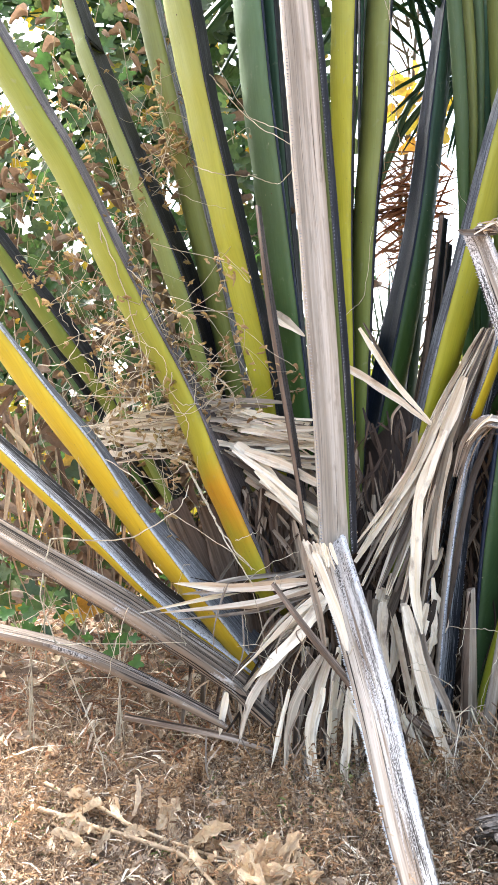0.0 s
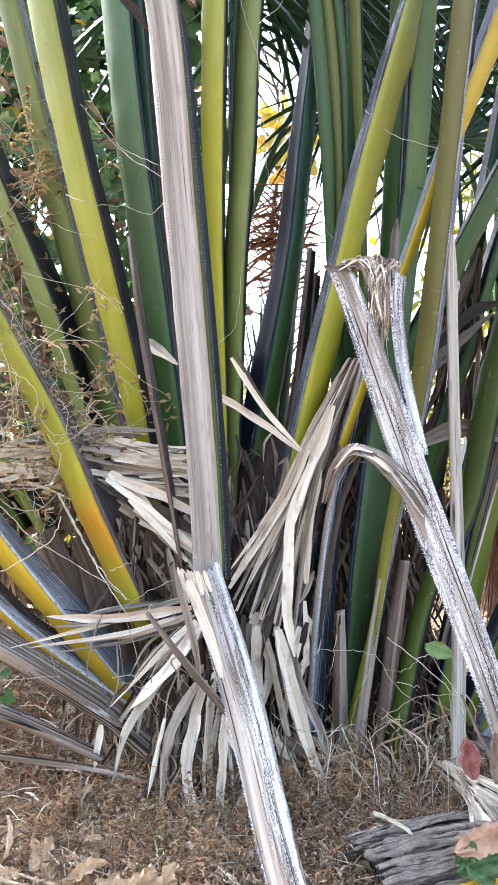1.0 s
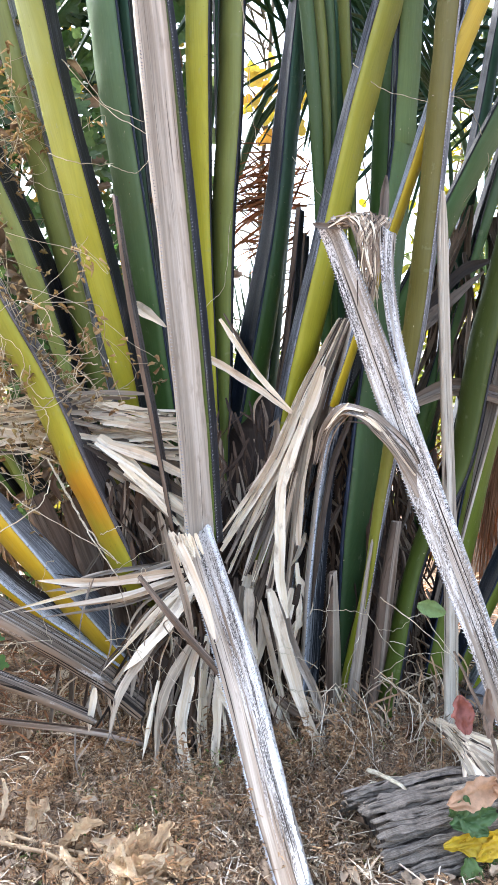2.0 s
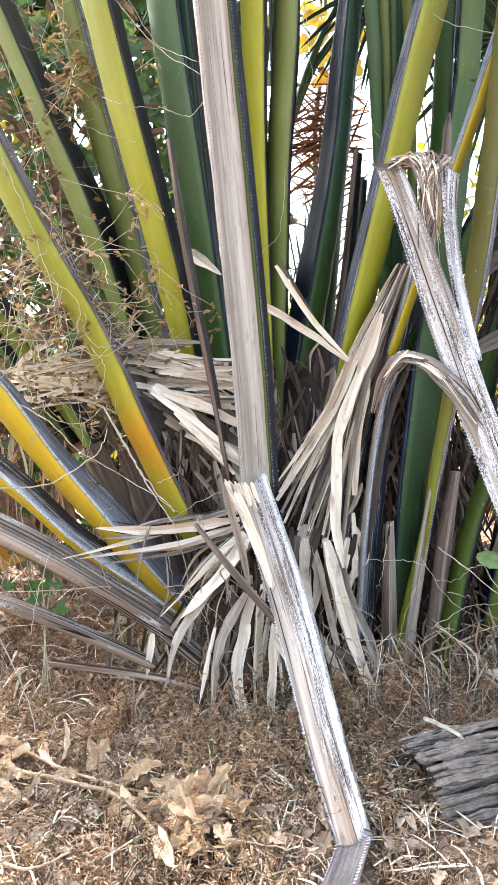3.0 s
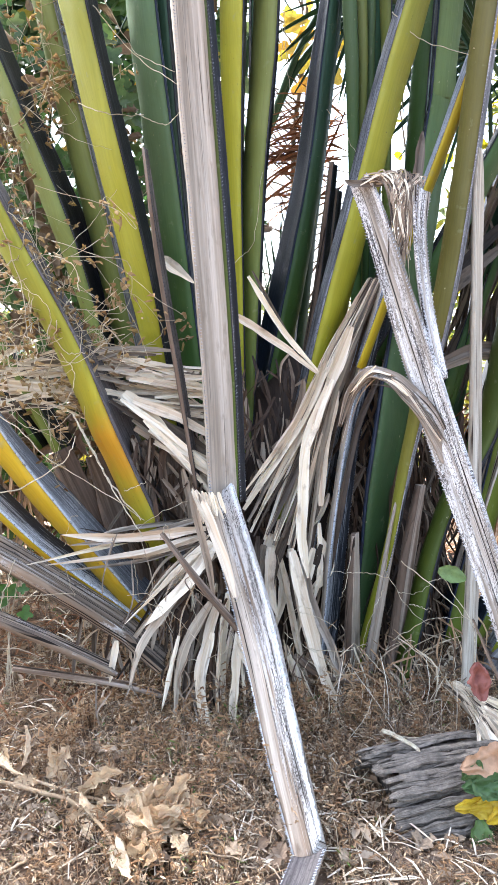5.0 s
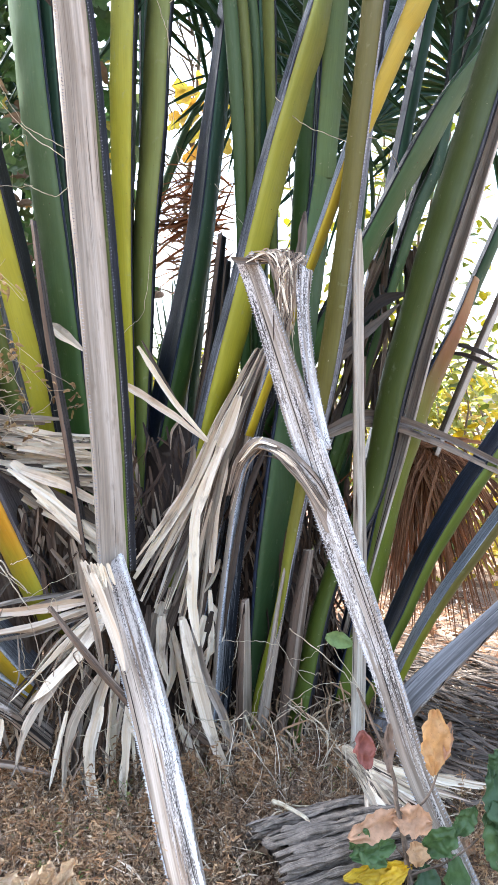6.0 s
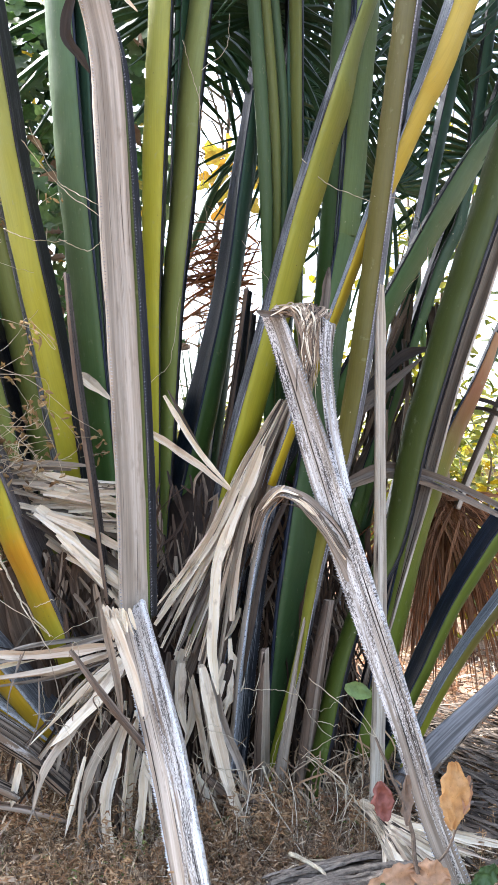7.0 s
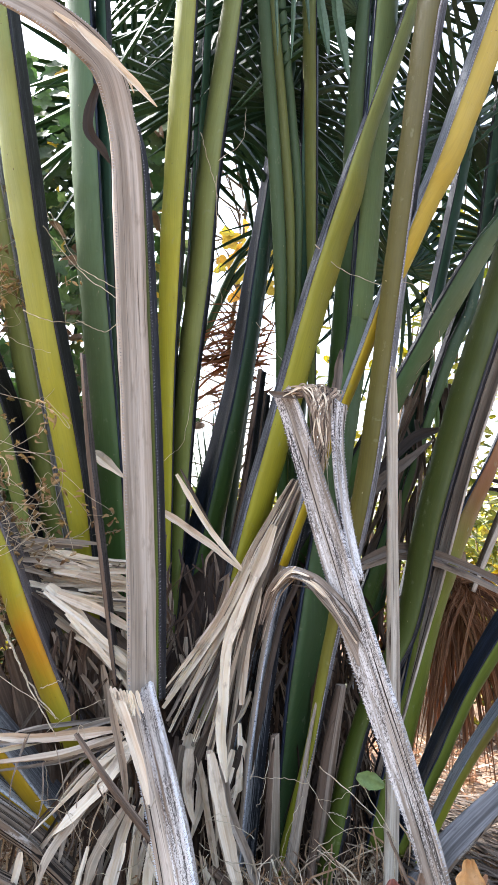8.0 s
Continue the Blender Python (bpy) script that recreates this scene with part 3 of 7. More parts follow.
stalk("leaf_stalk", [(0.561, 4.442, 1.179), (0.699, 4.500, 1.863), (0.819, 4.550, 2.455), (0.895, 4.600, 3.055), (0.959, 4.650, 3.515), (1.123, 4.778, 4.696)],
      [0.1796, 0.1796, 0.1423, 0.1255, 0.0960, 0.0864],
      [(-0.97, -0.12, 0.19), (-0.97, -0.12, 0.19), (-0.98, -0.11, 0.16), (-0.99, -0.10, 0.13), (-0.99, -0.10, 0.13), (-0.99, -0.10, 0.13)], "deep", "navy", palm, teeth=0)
stalk("leaf_stalk", [(1.110, 4.400, 1.276), (1.057, 4.400, 2.475), (1.035, 4.400, 2.982), (0.989, 4.400, 3.542), (0.878, 4.400, 4.579), (0.793, 4.400, 5.374)],
      [0.0280, 0.0280, 0.0362, 0.0385, 0.0370, 0.0333],
      [(0.39, 0.92, 0.02), (0.39, 0.92, 0.02), (0.39, 0.92, 0.03), (0.40, 0.91, 0.04), (0.39, 0.92, 0.04), (0.39, 0.92, 0.04)], "green", "black", palm, teeth=0)
stalk("leaf_stalk", [(1.112, 4.450, 1.286), (1.106, 4.450, 2.486), (1.103, 4.450, 2.999), (1.065, 4.450, 3.565), (0.940, 4.450, 4.620), (0.846, 4.450, 5.414)],
      [0.0198, 0.0198, 0.0253, 0.0305, 0.0293, 0.0263],
      [(0.39, 0.92, 0.00), (0.39, 0.92, 0.00), (0.40, 0.92, 0.01), (0.42, 0.91, 0.04), (0.40, 0.91, 0.05), (0.40, 0.91, 0.05)], "pale", "black", palm, teeth=0)
stalk("leaf_stalk", [(1.158, 4.500, 1.297), (1.155, 4.500, 2.497), (1.153, 4.500, 3.016), (1.131, 4.500, 3.588), (0.998, 4.500, 4.660), (0.900, 4.500, 5.454)],
      [0.0172, 0.0172, 0.0213, 0.0279, 0.0263, 0.0237],
      [(0.40, 0.92, 0.00), (0.40, 0.92, 0.00), (0.40, 0.92, 0.01), (0.43, 0.90, 0.04), (0.41, 0.91, 0.05), (0.41, 0.91, 0.05)], "green", "black", palm, teeth=0)
stalk("leaf_stalk", [(1.302, 4.500, 1.410), (1.266, 4.500, 2.809), (1.243, 4.500, 3.666), (1.209, 4.500, 4.691), (1.183, 4.500, 5.491)],
      [0.0631, 0.0631, 0.0945, 0.1185, 0.1066],
      [(0.96, -0.27, 0.04), (0.96, -0.27, 0.04), (0.96, -0.28, 0.04), (0.96, -0.28, 0.04), (0.96, -0.28, 0.04)], "pale", "black", palm, teeth=0)
stalk("leaf_stalk", [(0.617, 3.900, 0.751), (0.716, 3.900, 1.241), (0.803, 3.900, 1.669), (0.934, 3.900, 2.203), (1.061, 3.900, 2.739), (1.213, 3.900, 3.279), (1.338, 3.900, 3.672), (1.704, 3.900, 4.815)],
      [0.1421, 0.1421, 0.1674, 0.1674, 0.1699, 0.1729, 0.1077, 0.0969],
      [(-0.97, 0.07, 0.22), (-0.97, 0.07, 0.22), (-0.97, 0.07, 0.23), (-0.97, 0.07, 0.23), (-0.97, 0.07, 0.25), (-0.96, 0.06, 0.26), (-0.97, 0.06, 0.25), (-0.97, 0.06, 0.25)], "bright", "ash", palm, teeth=2)
stalk("leaf_stalk", [(0.939, 3.800, -0.148), (0.971, 3.800, 0.351), (0.988, 3.800, 0.618), (1.035, 3.850, 1.146), (1.301, 4.000, 2.509), (1.333, 4.000, 2.780), (1.380, 4.050, 3.497), (1.448, 4.100, 4.478), (1.530, 4.161, 5.673)],
      [0.1546, 0.1546, 0.1651, 0.2459, 0.1505, 0.1460, 0.1641, 0.1699, 0.1529],
      [(-1.00, 0.05, 0.08), (-1.00, 0.05, 0.08), (-0.99, 0.07, 0.11), (-0.98, 0.07, 0.16), (-0.97, 0.21, 0.14), (-0.97, 0.24, 0.07), (-0.97, 0.23, 0.06), (-0.97, 0.23, 0.06), (-0.97, 0.23, 0.06)], "duo", "navy", palm, teeth=0)
stalk("leaf_stalk", [(1.379, 4.400, 1.851), (1.446, 4.400, 3.249), (1.481, 4.400, 3.981), (1.504, 4.400, 4.668), (1.537, 4.400, 5.667)],
      [0.1174, 0.1174, 0.1410, 0.0949, 0.0854],
      [(0.96, -0.29, -0.03), (0.96, -0.29, -0.03), (0.96, -0.29, -0.04), (0.96, -0.28, -0.06), (0.96, -0.28, -0.06)], "green", "black", palm, teeth=0)
stalk("leaf_stalk", [(0.975, 3.627, 0.056), (0.996, 3.600, 0.202), (1.019, 3.570, 0.363), (1.080, 3.500, 0.680), (1.115, 3.470, 0.933), (1.156, 3.450, 1.178), (1.253, 3.400, 1.661), (1.325, 3.400, 2.140), (1.387, 3.350, 2.835), (1.471, 3.300, 3.697), (1.513, 3.300, 3.965), (1.649, 3.300, 4.855)],
      [0.0489, 0.0489, 0.0481, 0.0595, 0.0655, 0.0767, 0.1087, 0.1186, 0.1256, 0.1427, 0.1564, 0.1408],
      [(0.91, -0.36, -0.20), (0.91, -0.36, -0.20), (0.90, -0.37, -0.23), (0.91, -0.37, -0.21), (0.92, -0.36, -0.17), (0.91, -0.36, -0.19), (0.92, -0.36, -0.17), (0.92, -0.37, -0.12), (0.92, -0.37, -0.11), (0.93, -0.36, -0.11), (0.93, -0.35, -0.13), (0.93, -0.35, -0.13)], "olive", "grey", palm, teeth=1)
stalk("leaf_stalk", [(0.930, 3.660, 1.455), (1.143, 3.570, 2.116), (1.238, 3.530, 2.410), (1.313, 3.500, 2.653), (1.398, 3.470, 2.895), (1.480, 3.440, 3.133), (1.557, 3.400, 3.362), (1.771, 3.350, 4.063), (2.064, 3.282, 5.017)],
      [0.0609, 0.0609, 0.0716, 0.0870, 0.1131, 0.1287, 0.1578, 0.1684, 0.1515],
      [(-0.94, 0.10, 0.33), (-0.94, 0.10, 0.33), (-0.94, 0.11, 0.33), (-0.93, 0.10, 0.35), (-0.93, 0.09, 0.36), (-0.93, 0.09, 0.36), (-0.94, 0.12, 0.32), (-0.95, 0.12, 0.30), (-0.95, 0.12, 0.30)], "amber", "slate", palm, teeth=1)
stalk("leaf_stalk", [(1.178, 3.600, -0.031), (1.241, 3.600, 0.262), (1.351, 3.600, 0.772), (1.547, 3.600, 1.155), (1.668, 3.600, 1.671), (1.791, 3.550, 2.178), (1.932, 3.500, 2.679), (2.035, 3.500, 3.012), (2.479, 3.500, 4.445)],
      [0.1194, 0.1194, 0.1000, 0.1331, 0.1729, 0.1784, 0.1824, 0.1897, 0.1707],
      [(0.90, -0.38, -0.21), (0.90, -0.38, -0.21), (0.87, -0.39, -0.29), (0.87, -0.40, -0.28), (0.89, -0.40, -0.22), (0.88, -0.39, -0.27), (0.88, -0.39, -0.28), (0.88, -0.39, -0.27), (0.88, -0.39, -0.27)], "dusk", "black", palm, teeth=0)
stalk("leaf_stalk", [(1.467, 3.772, 0.497), (1.562, 3.750, 0.885), (1.694, 3.720, 1.425), (1.826, 3.700, 1.959), (1.943, 3.680, 2.358), (2.055, 3.650, 2.751), (2.164, 3.621, 3.135)],
      [0.0380, 0.0380, 0.0473, 0.0423, 0.0465, 0.0416, 0.0374],
      [(-0.90, -0.40, 0.20), (-0.90, -0.40, 0.20), (-0.90, -0.40, 0.20), (-0.89, -0.40, 0.22), (-0.88, -0.41, 0.23), (-0.89, -0.40, 0.22), (-0.89, -0.40, 0.22)], "grey", "tan", palm, teeth=0, label="dead grey leaf stalk")
stalk("leaf_stalk", [(1.438, 3.900, 0.186), (1.589, 3.900, 0.869), (1.651, 3.900, 1.150), (1.743, 3.900, 1.437), (1.879, 3.900, 1.718), (2.031, 3.900, 1.999), (2.127, 3.900, 2.219)],
      [0.1664, 0.1664, 0.1600, 0.1600, 0.118, 0.080, 0.045],
      [(-0.95, 0.24, 0.21), (-0.95, 0.24, 0.21), (-0.93, 0.24, 0.26), (-0.90, 0.24, 0.36), (-0.87, 0.27, 0.41), (-0.86, 0.33, 0.38), (-0.88, 0.36, 0.31)], "russet", "navy", palm, teeth=0, label="green leaf stalk withered orange-brown towards its broken tip")
stalk("leaf_stalk", [(1.530, 3.800, 0.172), (1.653, 3.800, 0.446), (1.727, 3.800, 0.611), (1.837, 3.750, 0.895), (1.977, 3.700, 1.178), (2.089, 3.650, 1.374), (2.478, 3.477, 2.051)],
      [0.0885, 0.0885, 0.1042, 0.0985, 0.1117, 0.1153, 0.1038],
      [(-0.90, 0.12, 0.43), (-0.90, 0.12, 0.43), (-0.91, 0.12, 0.39), (-0.90, 0.13, 0.42), (-0.86, 0.12, 0.49), (-0.85, 0.12, 0.52), (-0.85, 0.12, 0.52)], "lime", "navy", palm, teeth=0)
stalk("leaf_stalk", [(1.597, 3.809, 0.049), (1.709, 3.750, 0.321), (1.804, 3.700, 0.552), (1.927, 3.650, 0.779), (2.046, 3.600, 0.976), (2.349, 3.473, 1.478)],
      [0.0664, 0.0664, 0.0704, 0.0725, 0.0781, 0.0703],
      [(-0.89, 0.20, 0.41), (-0.89, 0.20, 0.41), (-0.87, 0.20, 0.46), (-0.83, 0.20, 0.52), (-0.81, 0.20, 0.55), (-0.81, 0.20, 0.55)], "olive", "slate", palm, teeth=0)
stalk("leaf_stalk", [(1.535, 3.572, 0.058), (1.626, 3.500, 0.221), (1.689, 3.450, 0.333), (1.874, 3.400, 0.532), (2.003, 3.350, 0.676), (2.327, 3.225, 1.036)],
      [0.075, 0.075, 0.078, 0.064, 0.056, 0.05],
      [(-0.89, -0.22, 0.40), (-0.89, -0.22, 0.40), (-0.80, -0.26, 0.55), (-0.75, -0.27, 0.60), (-0.76, -0.26, 0.59), (-0.76, -0.26, 0.59)], "weather", "pewter", palm, teeth=0)
stalk("leaf_stalk", [(1.049, 4.100, 1.368), (1.616, 4.100, 2.426), (1.857, 4.100, 2.875), (2.036, 4.100, 3.179), (2.252, 4.100, 3.469), (2.850, 4.100, 4.271)],
      [0.1349, 0.1349, 0.1517, 0.1412, 0.1010, 0.0909],
      [(-0.86, 0.16, 0.48), (-0.86, 0.16, 0.48), (-0.86, 0.16, 0.48), (-0.84, 0.13, 0.53), (-0.82, 0.11, 0.56), (-0.82, 0.11, 0.56)], "green", "black", palm, teeth=0)
stalk("leaf_stalk", [(1.435, 4.300, 0.882), (1.808, 4.300, 2.127), (1.956, 4.300, 2.622), (2.097, 4.300, 2.990), (2.210, 4.300, 3.895), (2.334, 4.300, 4.887)],
      [0.0640, 0.0640, 0.0923, 0.0808, 0.0858, 0.0772],
      [(-0.93, 0.24, 0.30), (-0.93, 0.24, 0.30), (-0.92, 0.23, 0.31), (-0.94, 0.28, 0.19), (-0.95, 0.30, 0.12), (-0.95, 0.30, 0.12)], "deep", "black", palm, teeth=0)
stalk("leaf_stalk", [(0.054, 3.544, 0.456), (-0.096, 3.500, 0.651), (-0.266, 3.450, 0.872), (-0.449, 3.400, 1.106), (-0.601, 3.350, 1.337), (-0.775, 3.300, 1.555), (-0.931, 3.250, 1.765), (-1.399, 3.100, 2.396)],
      [0.1353, 0.1353, 0.1369, 0.1300, 0.1409, 0.1243, 0.1116, 0.1004],
      [(0.77, -0.14, 0.60), (0.77, -0.14, 0.60), (0.77, -0.08, 0.60), (0.78, 0.01, 0.60), (0.79, 0.07, 0.60), (0.78, 0.11, 0.61), (0.79, 0.13, 0.60), (0.79, 0.13, 0.60)], "yellow", "frost", palm, teeth=1, label="orange-yellow leaf stalk with a bluish groove")
stalk("leaf_stalk", [(0.038, 3.496, 0.424), (-0.153, 3.450, 0.579), (-0.360, 3.400, 0.748), (-0.582, 3.350, 0.985), (-0.818, 3.300, 1.211), (-0.985, 3.250, 1.377), (-1.472, 3.104, 1.858)],
      [0.0810, 0.0810, 0.0678, 0.0856, 0.0781, 0.0711, 0.0640],
      [(0.65, -0.31, 0.70), (0.65, -0.31, 0.70), (0.69, -0.29, 0.67), (0.71, -0.19, 0.68), (0.71, -0.10, 0.70), (0.71, -0.04, 0.70), (0.71, -0.04, 0.70)], "yellow", "scurf", palm, teeth=1)
stalk("leaf_stalk", [(-0.340, 4.317, 1.010), (-0.711, 4.200, 1.592), (-0.870, 4.150, 1.841), (-1.064, 4.100, 2.102), (-1.188, 4.050, 2.279), (-1.579, 3.892, 2.838)],
      [0.1157, 0.1157, 0.1449, 0.1231, 0.1171, 0.1054],
      [(0.83, -0.05, 0.55), (0.83, -0.05, 0.55), (0.82, -0.05, 0.56), (0.82, -0.05, 0.57), (0.83, -0.05, 0.56), (0.83, -0.05, 0.56)], "lime", "black", palm, teeth=0)
stalk("leaf_stalk", [(-0.481, 4.300, 1.033), (-0.878, 4.300, 1.610), (-1.054, 4.300, 1.865), (-1.196, 4.300, 2.091), (-1.569, 4.300, 2.683)],
      [0.0541, 0.0541, 0.0658, 0.0668, 0.0601],
      [(0.81, -0.16, 0.57), (0.81, -0.16, 0.57), (0.82, -0.16, 0.55), (0.84, -0.15, 0.53), (0.84, -0.15, 0.53)], "deep", "black", palm, teeth=0)
stalk("leaf_stalk", [(-0.115, 3.800, 0.609), (-0.243, 3.800, 0.880), (-0.321, 3.800, 1.045), (-0.398, 3.800, 1.196), (-0.624, 3.800, 1.642)],
      [0.0588, 0.0588, 0.0638, 0.0635, 0.0571],
      [(0.90, 0.02, 0.43), (0.90, 0.02, 0.43), (0.90, 0.02, 0.44), (0.89, 0.02, 0.45), (0.89, 0.02, 0.45)], "lime", "black", palm, teeth=0)

# ---- dead stalks ----
stalk("dead_stalk", [(0.352, 3.360, 0.892), (0.314, 3.360, 1.537), (0.236, 3.360, 2.413), (0.175, 3.360, 3.060), (0.129, 3.360, 3.296), (0.068, 3.330, 3.471), (-0.029, 3.260, 3.542), (-0.185, 3.180, 3.599), (-0.351, 3.100, 3.622), (-0.619, 2.971, 3.658)],
      [0.0739, 0.0800, 0.0832, 0.0787, 0.0672, 0.0753, 0.0748, 0.0661, 0.0586, 0.0527],
      [(0.56, -0.82, 0.03), (0.56, -0.82, 0.04), (0.56, -0.83, 0.05), (0.55, -0.83, 0.07), (0.53, -0.85, 0.07), (0.51, -0.86, -0.03), (0.51, -0.86, -0.01), (0.46, -0.89, 0.05), (0.44, -0.89, 0.07), (0.44, -0.89, 0.07)], "grey", "tan", palm, teeth=1, label="weathered grey dead leaf stalk, bent over at its top")
stalk("dead_stalk", [(0.425, 3.43, 0.90), (0.392, 3.43, 1.537), (0.318, 3.43, 2.413), (0.252, 3.43, 3.060), (0.20, 3.43, 3.30)],
      [0.045, 0.050, 0.048, 0.042, 0.03], [(0.93, -0.36, 0.05)] * 5, "dusk", "black", palm, teeth=2, label="dark olive half of a split stalk")
stalk("dead_stalk", [(0.526, 2.270, 0.083), (0.504, 2.660, 0.193), (0.452, 3.000, 0.464), (0.386, 3.200, 0.711), (0.337, 3.320, 0.900), (0.328, 3.360, 0.960)],
      [0.0606, 0.0769, 0.0880, 0.0872, 0.0756, 0.0679],
      [(-0.86, -0.18, 0.48), (-0.84, -0.31, 0.44), (-0.82, -0.48, 0.31), (-0.80, -0.56, 0.20), (-0.79, -0.58, 0.19), (-0.79, -0.57, 0.25)], "white", "fray", palm, teeth=3, label="snapped white-scurfed dead stalk hanging to the ground")
stalk("dead_stalk", [(0.399, 1.970, 0.067), (0.444, 2.070, 0.090), (0.519, 2.250, 0.098)],
      [0.0530, 0.0535, 0.0520],
      [(-0.50, 0.02, 0.87), (-0.45, 0.09, 0.89), (-0.42, 0.13, 0.90)], "weather", "umber", palm, teeth=1, label="dark broken end of the snapped stalk")
stalk("dead_stalk", [(1.452, 2.40, -0.03), (1.311, 2.560, 0.345), (1.209, 2.650, 0.701), (1.069, 2.850, 1.212), (0.983, 3.050, 1.611), (0.875, 3.220, 2.048), (0.833, 3.250, 2.159)],
      [0.0510, 0.0470, 0.0546, 0.0694, 0.0654, 0.0523, 0.0446],
      [(-0.77, -0.62, -0.16), (-0.79, -0.60, -0.12), (-0.82, -0.57, -0.04), (-0.84, -0.54, 0.03), (-0.84, -0.54, 0.04), (-0.83, -0.56, -0.03), (-0.80, -0.58, -0.15)], "white", "mottle", palm, teeth=1, label="split white and brown dead stalk leaning outwards")
stalk("dead_stalk", [(1.086, 2.950, 1.431), (1.054, 3.050, 1.701), (1.042, 3.120, 1.961), (1.057, 3.150, 2.116)],
      [0.0368, 0.0346, 0.0352, 0.0452],
      [(0.61, -0.72, 0.34), (0.62, -0.73, 0.29), (0.65, -0.74, 0.18), (0.67, -0.74, 0.08)], "white", "mottle", palm, teeth=1)
stalk("dead_stalk", [(1.384, 3.350, 0.084), (1.384, 3.350, 0.184), (1.380, 3.350, 0.838), (1.354, 3.350, 1.672), (1.342, 3.350, 2.141), (1.339, 3.350, 2.315)],
      [0.0481, 0.0481, 0.0478, 0.0374, 0.0392, 0.0176],
      [(0.71, -0.70, 0.00), (0.71, -0.70, 0.00), (0.72, -0.70, 0.01), (0.72, -0.70, 0.02), (0.72, -0.70, 0.01), (0.72, -0.69, -0.01)], "straw", "straw", palm, teeth=0, label="pale dead stalk standing upright")
stalk("dead_stalk", [(0.251, 3.500, 0.949), (0.181, 3.500, 1.379), (0.097, 3.500, 1.861), (0.031, 3.500, 2.305)],
      [0.030, 0.036, 0.038, 0.022],
      [(0.95, -0.27, 0.16), (0.95, -0.27, 0.16), (0.95, -0.26, 0.15), (0.96, -0.26, 0.13)], "brown", "umber", palm, teeth=2)
stalk("dead_stalk", [(0.116, 3.300, 0.291), (0.042, 3.300, 0.358), (-0.070, 3.300, 0.460), (-0.434, 3.220, 0.731), (-0.827, 3.150, 0.974), (-1.021, 3.100, 1.104)],
      [0.0871, 0.0871, 0.0947, 0.1001, 0.0904, 0.0852],
      [(0.66, -0.09, 0.74), (0.66, -0.09, 0.74), (0.62, -0.07, 0.78), (0.57, -0.07, 0.82), (0.55, -0.07, 0.83), (0.57, -0.06, 0.82)], "weather", "weather", palm, teeth=0, label="split grey-brown dead stalk lying over the ground")
stalk("dead_stalk", [(-0.072, 3.200, 0.293), (-0.387, 3.150, 0.474), (-0.652, 3.100, 0.602), (-0.972, 3.050, 0.693)],
      [0.0421, 0.0528, 0.0522, 0.0478],
      [(0.49, 0.01, 0.87), (0.46, 0.01, 0.89), (0.35, 0.00, 0.94), (0.28, -0.01, 0.96)], "weather", "weather", palm, teeth=0)
stalk("dead_stalk", [(0.099, 3.300, 0.150), (-0.077, 3.250, 0.223), (-0.463, 3.200, 0.311)],
      [0.0277, 0.0294, 0.0248],
      [(0.35, 0.12, 0.93), (0.25, 0.12, 0.96), (0.21, 0.12, 0.97)], "brown", "brown", palm, teeth=0)
stalk("dead_stalk", [(0.942, 3.563, -0.090), (0.939, 3.550, 0.009), (0.924, 3.500, 0.383), (0.907, 3.450, 0.756)],
      [0.0702, 0.0702, 0.0643, 0.0315],
      [(0.89, -0.46, -0.03), (0.89, -0.46, -0.03), (0.89, -0.46, -0.04), (0.89, -0.46, -0.04)], "brown", "tan", palm, teeth=0, label="broken brown stalk stump")
stalk("dead_stalk", [(1.108, 3.564, 0.017), (1.121, 3.550, 0.166), (1.163, 3.500, 0.681), (1.198, 3.500, 0.954)],
      [0.0660, 0.0660, 0.0650, 0.0448],
      [(0.85, -0.52, -0.12), (0.85, -0.52, -0.12), (0.84, -0.52, -0.12), (0.84, -0.53, -0.12)], "brown", "brown", palm, teeth=0)
stalk("dead_stalk", [(0.989, 3.509, 0.117), (1.000, 3.500, 0.216), (1.062, 3.450, 0.745), (1.104, 3.450, 0.988)],
      [0.0369, 0.0369, 0.0323, 0.0202],
      [(0.74, -0.65, -0.15), (0.74, -0.65, -0.15), (0.74, -0.66, -0.15), (0.74, -0.66, -0.14)], "grey", "tan", palm, teeth=0)

# ---- dead leaf fans hanging in the palm ----

def sheaf(pts, width, fold, taper):
    """One broad dead leaf segment with narrower torn ones beside it and dark ones behind, coloured as shade in the
    gaps.
    """
    mid = Vector(pts[len(pts) // 2])
    dry_strip(palm, pts, width * 1.02, fold=fold, wave=0.2, taper=0.03, curl=random.gauss(0, 0.9))
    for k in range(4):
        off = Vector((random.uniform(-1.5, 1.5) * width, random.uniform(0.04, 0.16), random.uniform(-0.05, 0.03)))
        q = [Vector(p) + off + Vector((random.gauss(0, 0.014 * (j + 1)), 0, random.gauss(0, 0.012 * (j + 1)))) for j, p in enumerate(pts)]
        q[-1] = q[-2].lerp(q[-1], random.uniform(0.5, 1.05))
        dry_strip(palm, q, width * random.uniform(0.25, 0.75), random.choice((M_STRAW, M_STRAW_MID, M_STRAW_GREY_SHADE, M_FIBRE_SHADE)), fold=random.uniform(0.3, 0.9), wave=0.18, curl=random.gauss(0, 0.8), taper=0.08)
    loose_strips(2, [(c - 0.05, c + 0.05) for c in mid], ((-0.08, 0.08), (-0.03, 0.02), (-0.30, -0.12)), (0.003, 0.008), (M_TOW, M_STRAW, M_STRAW_MID))


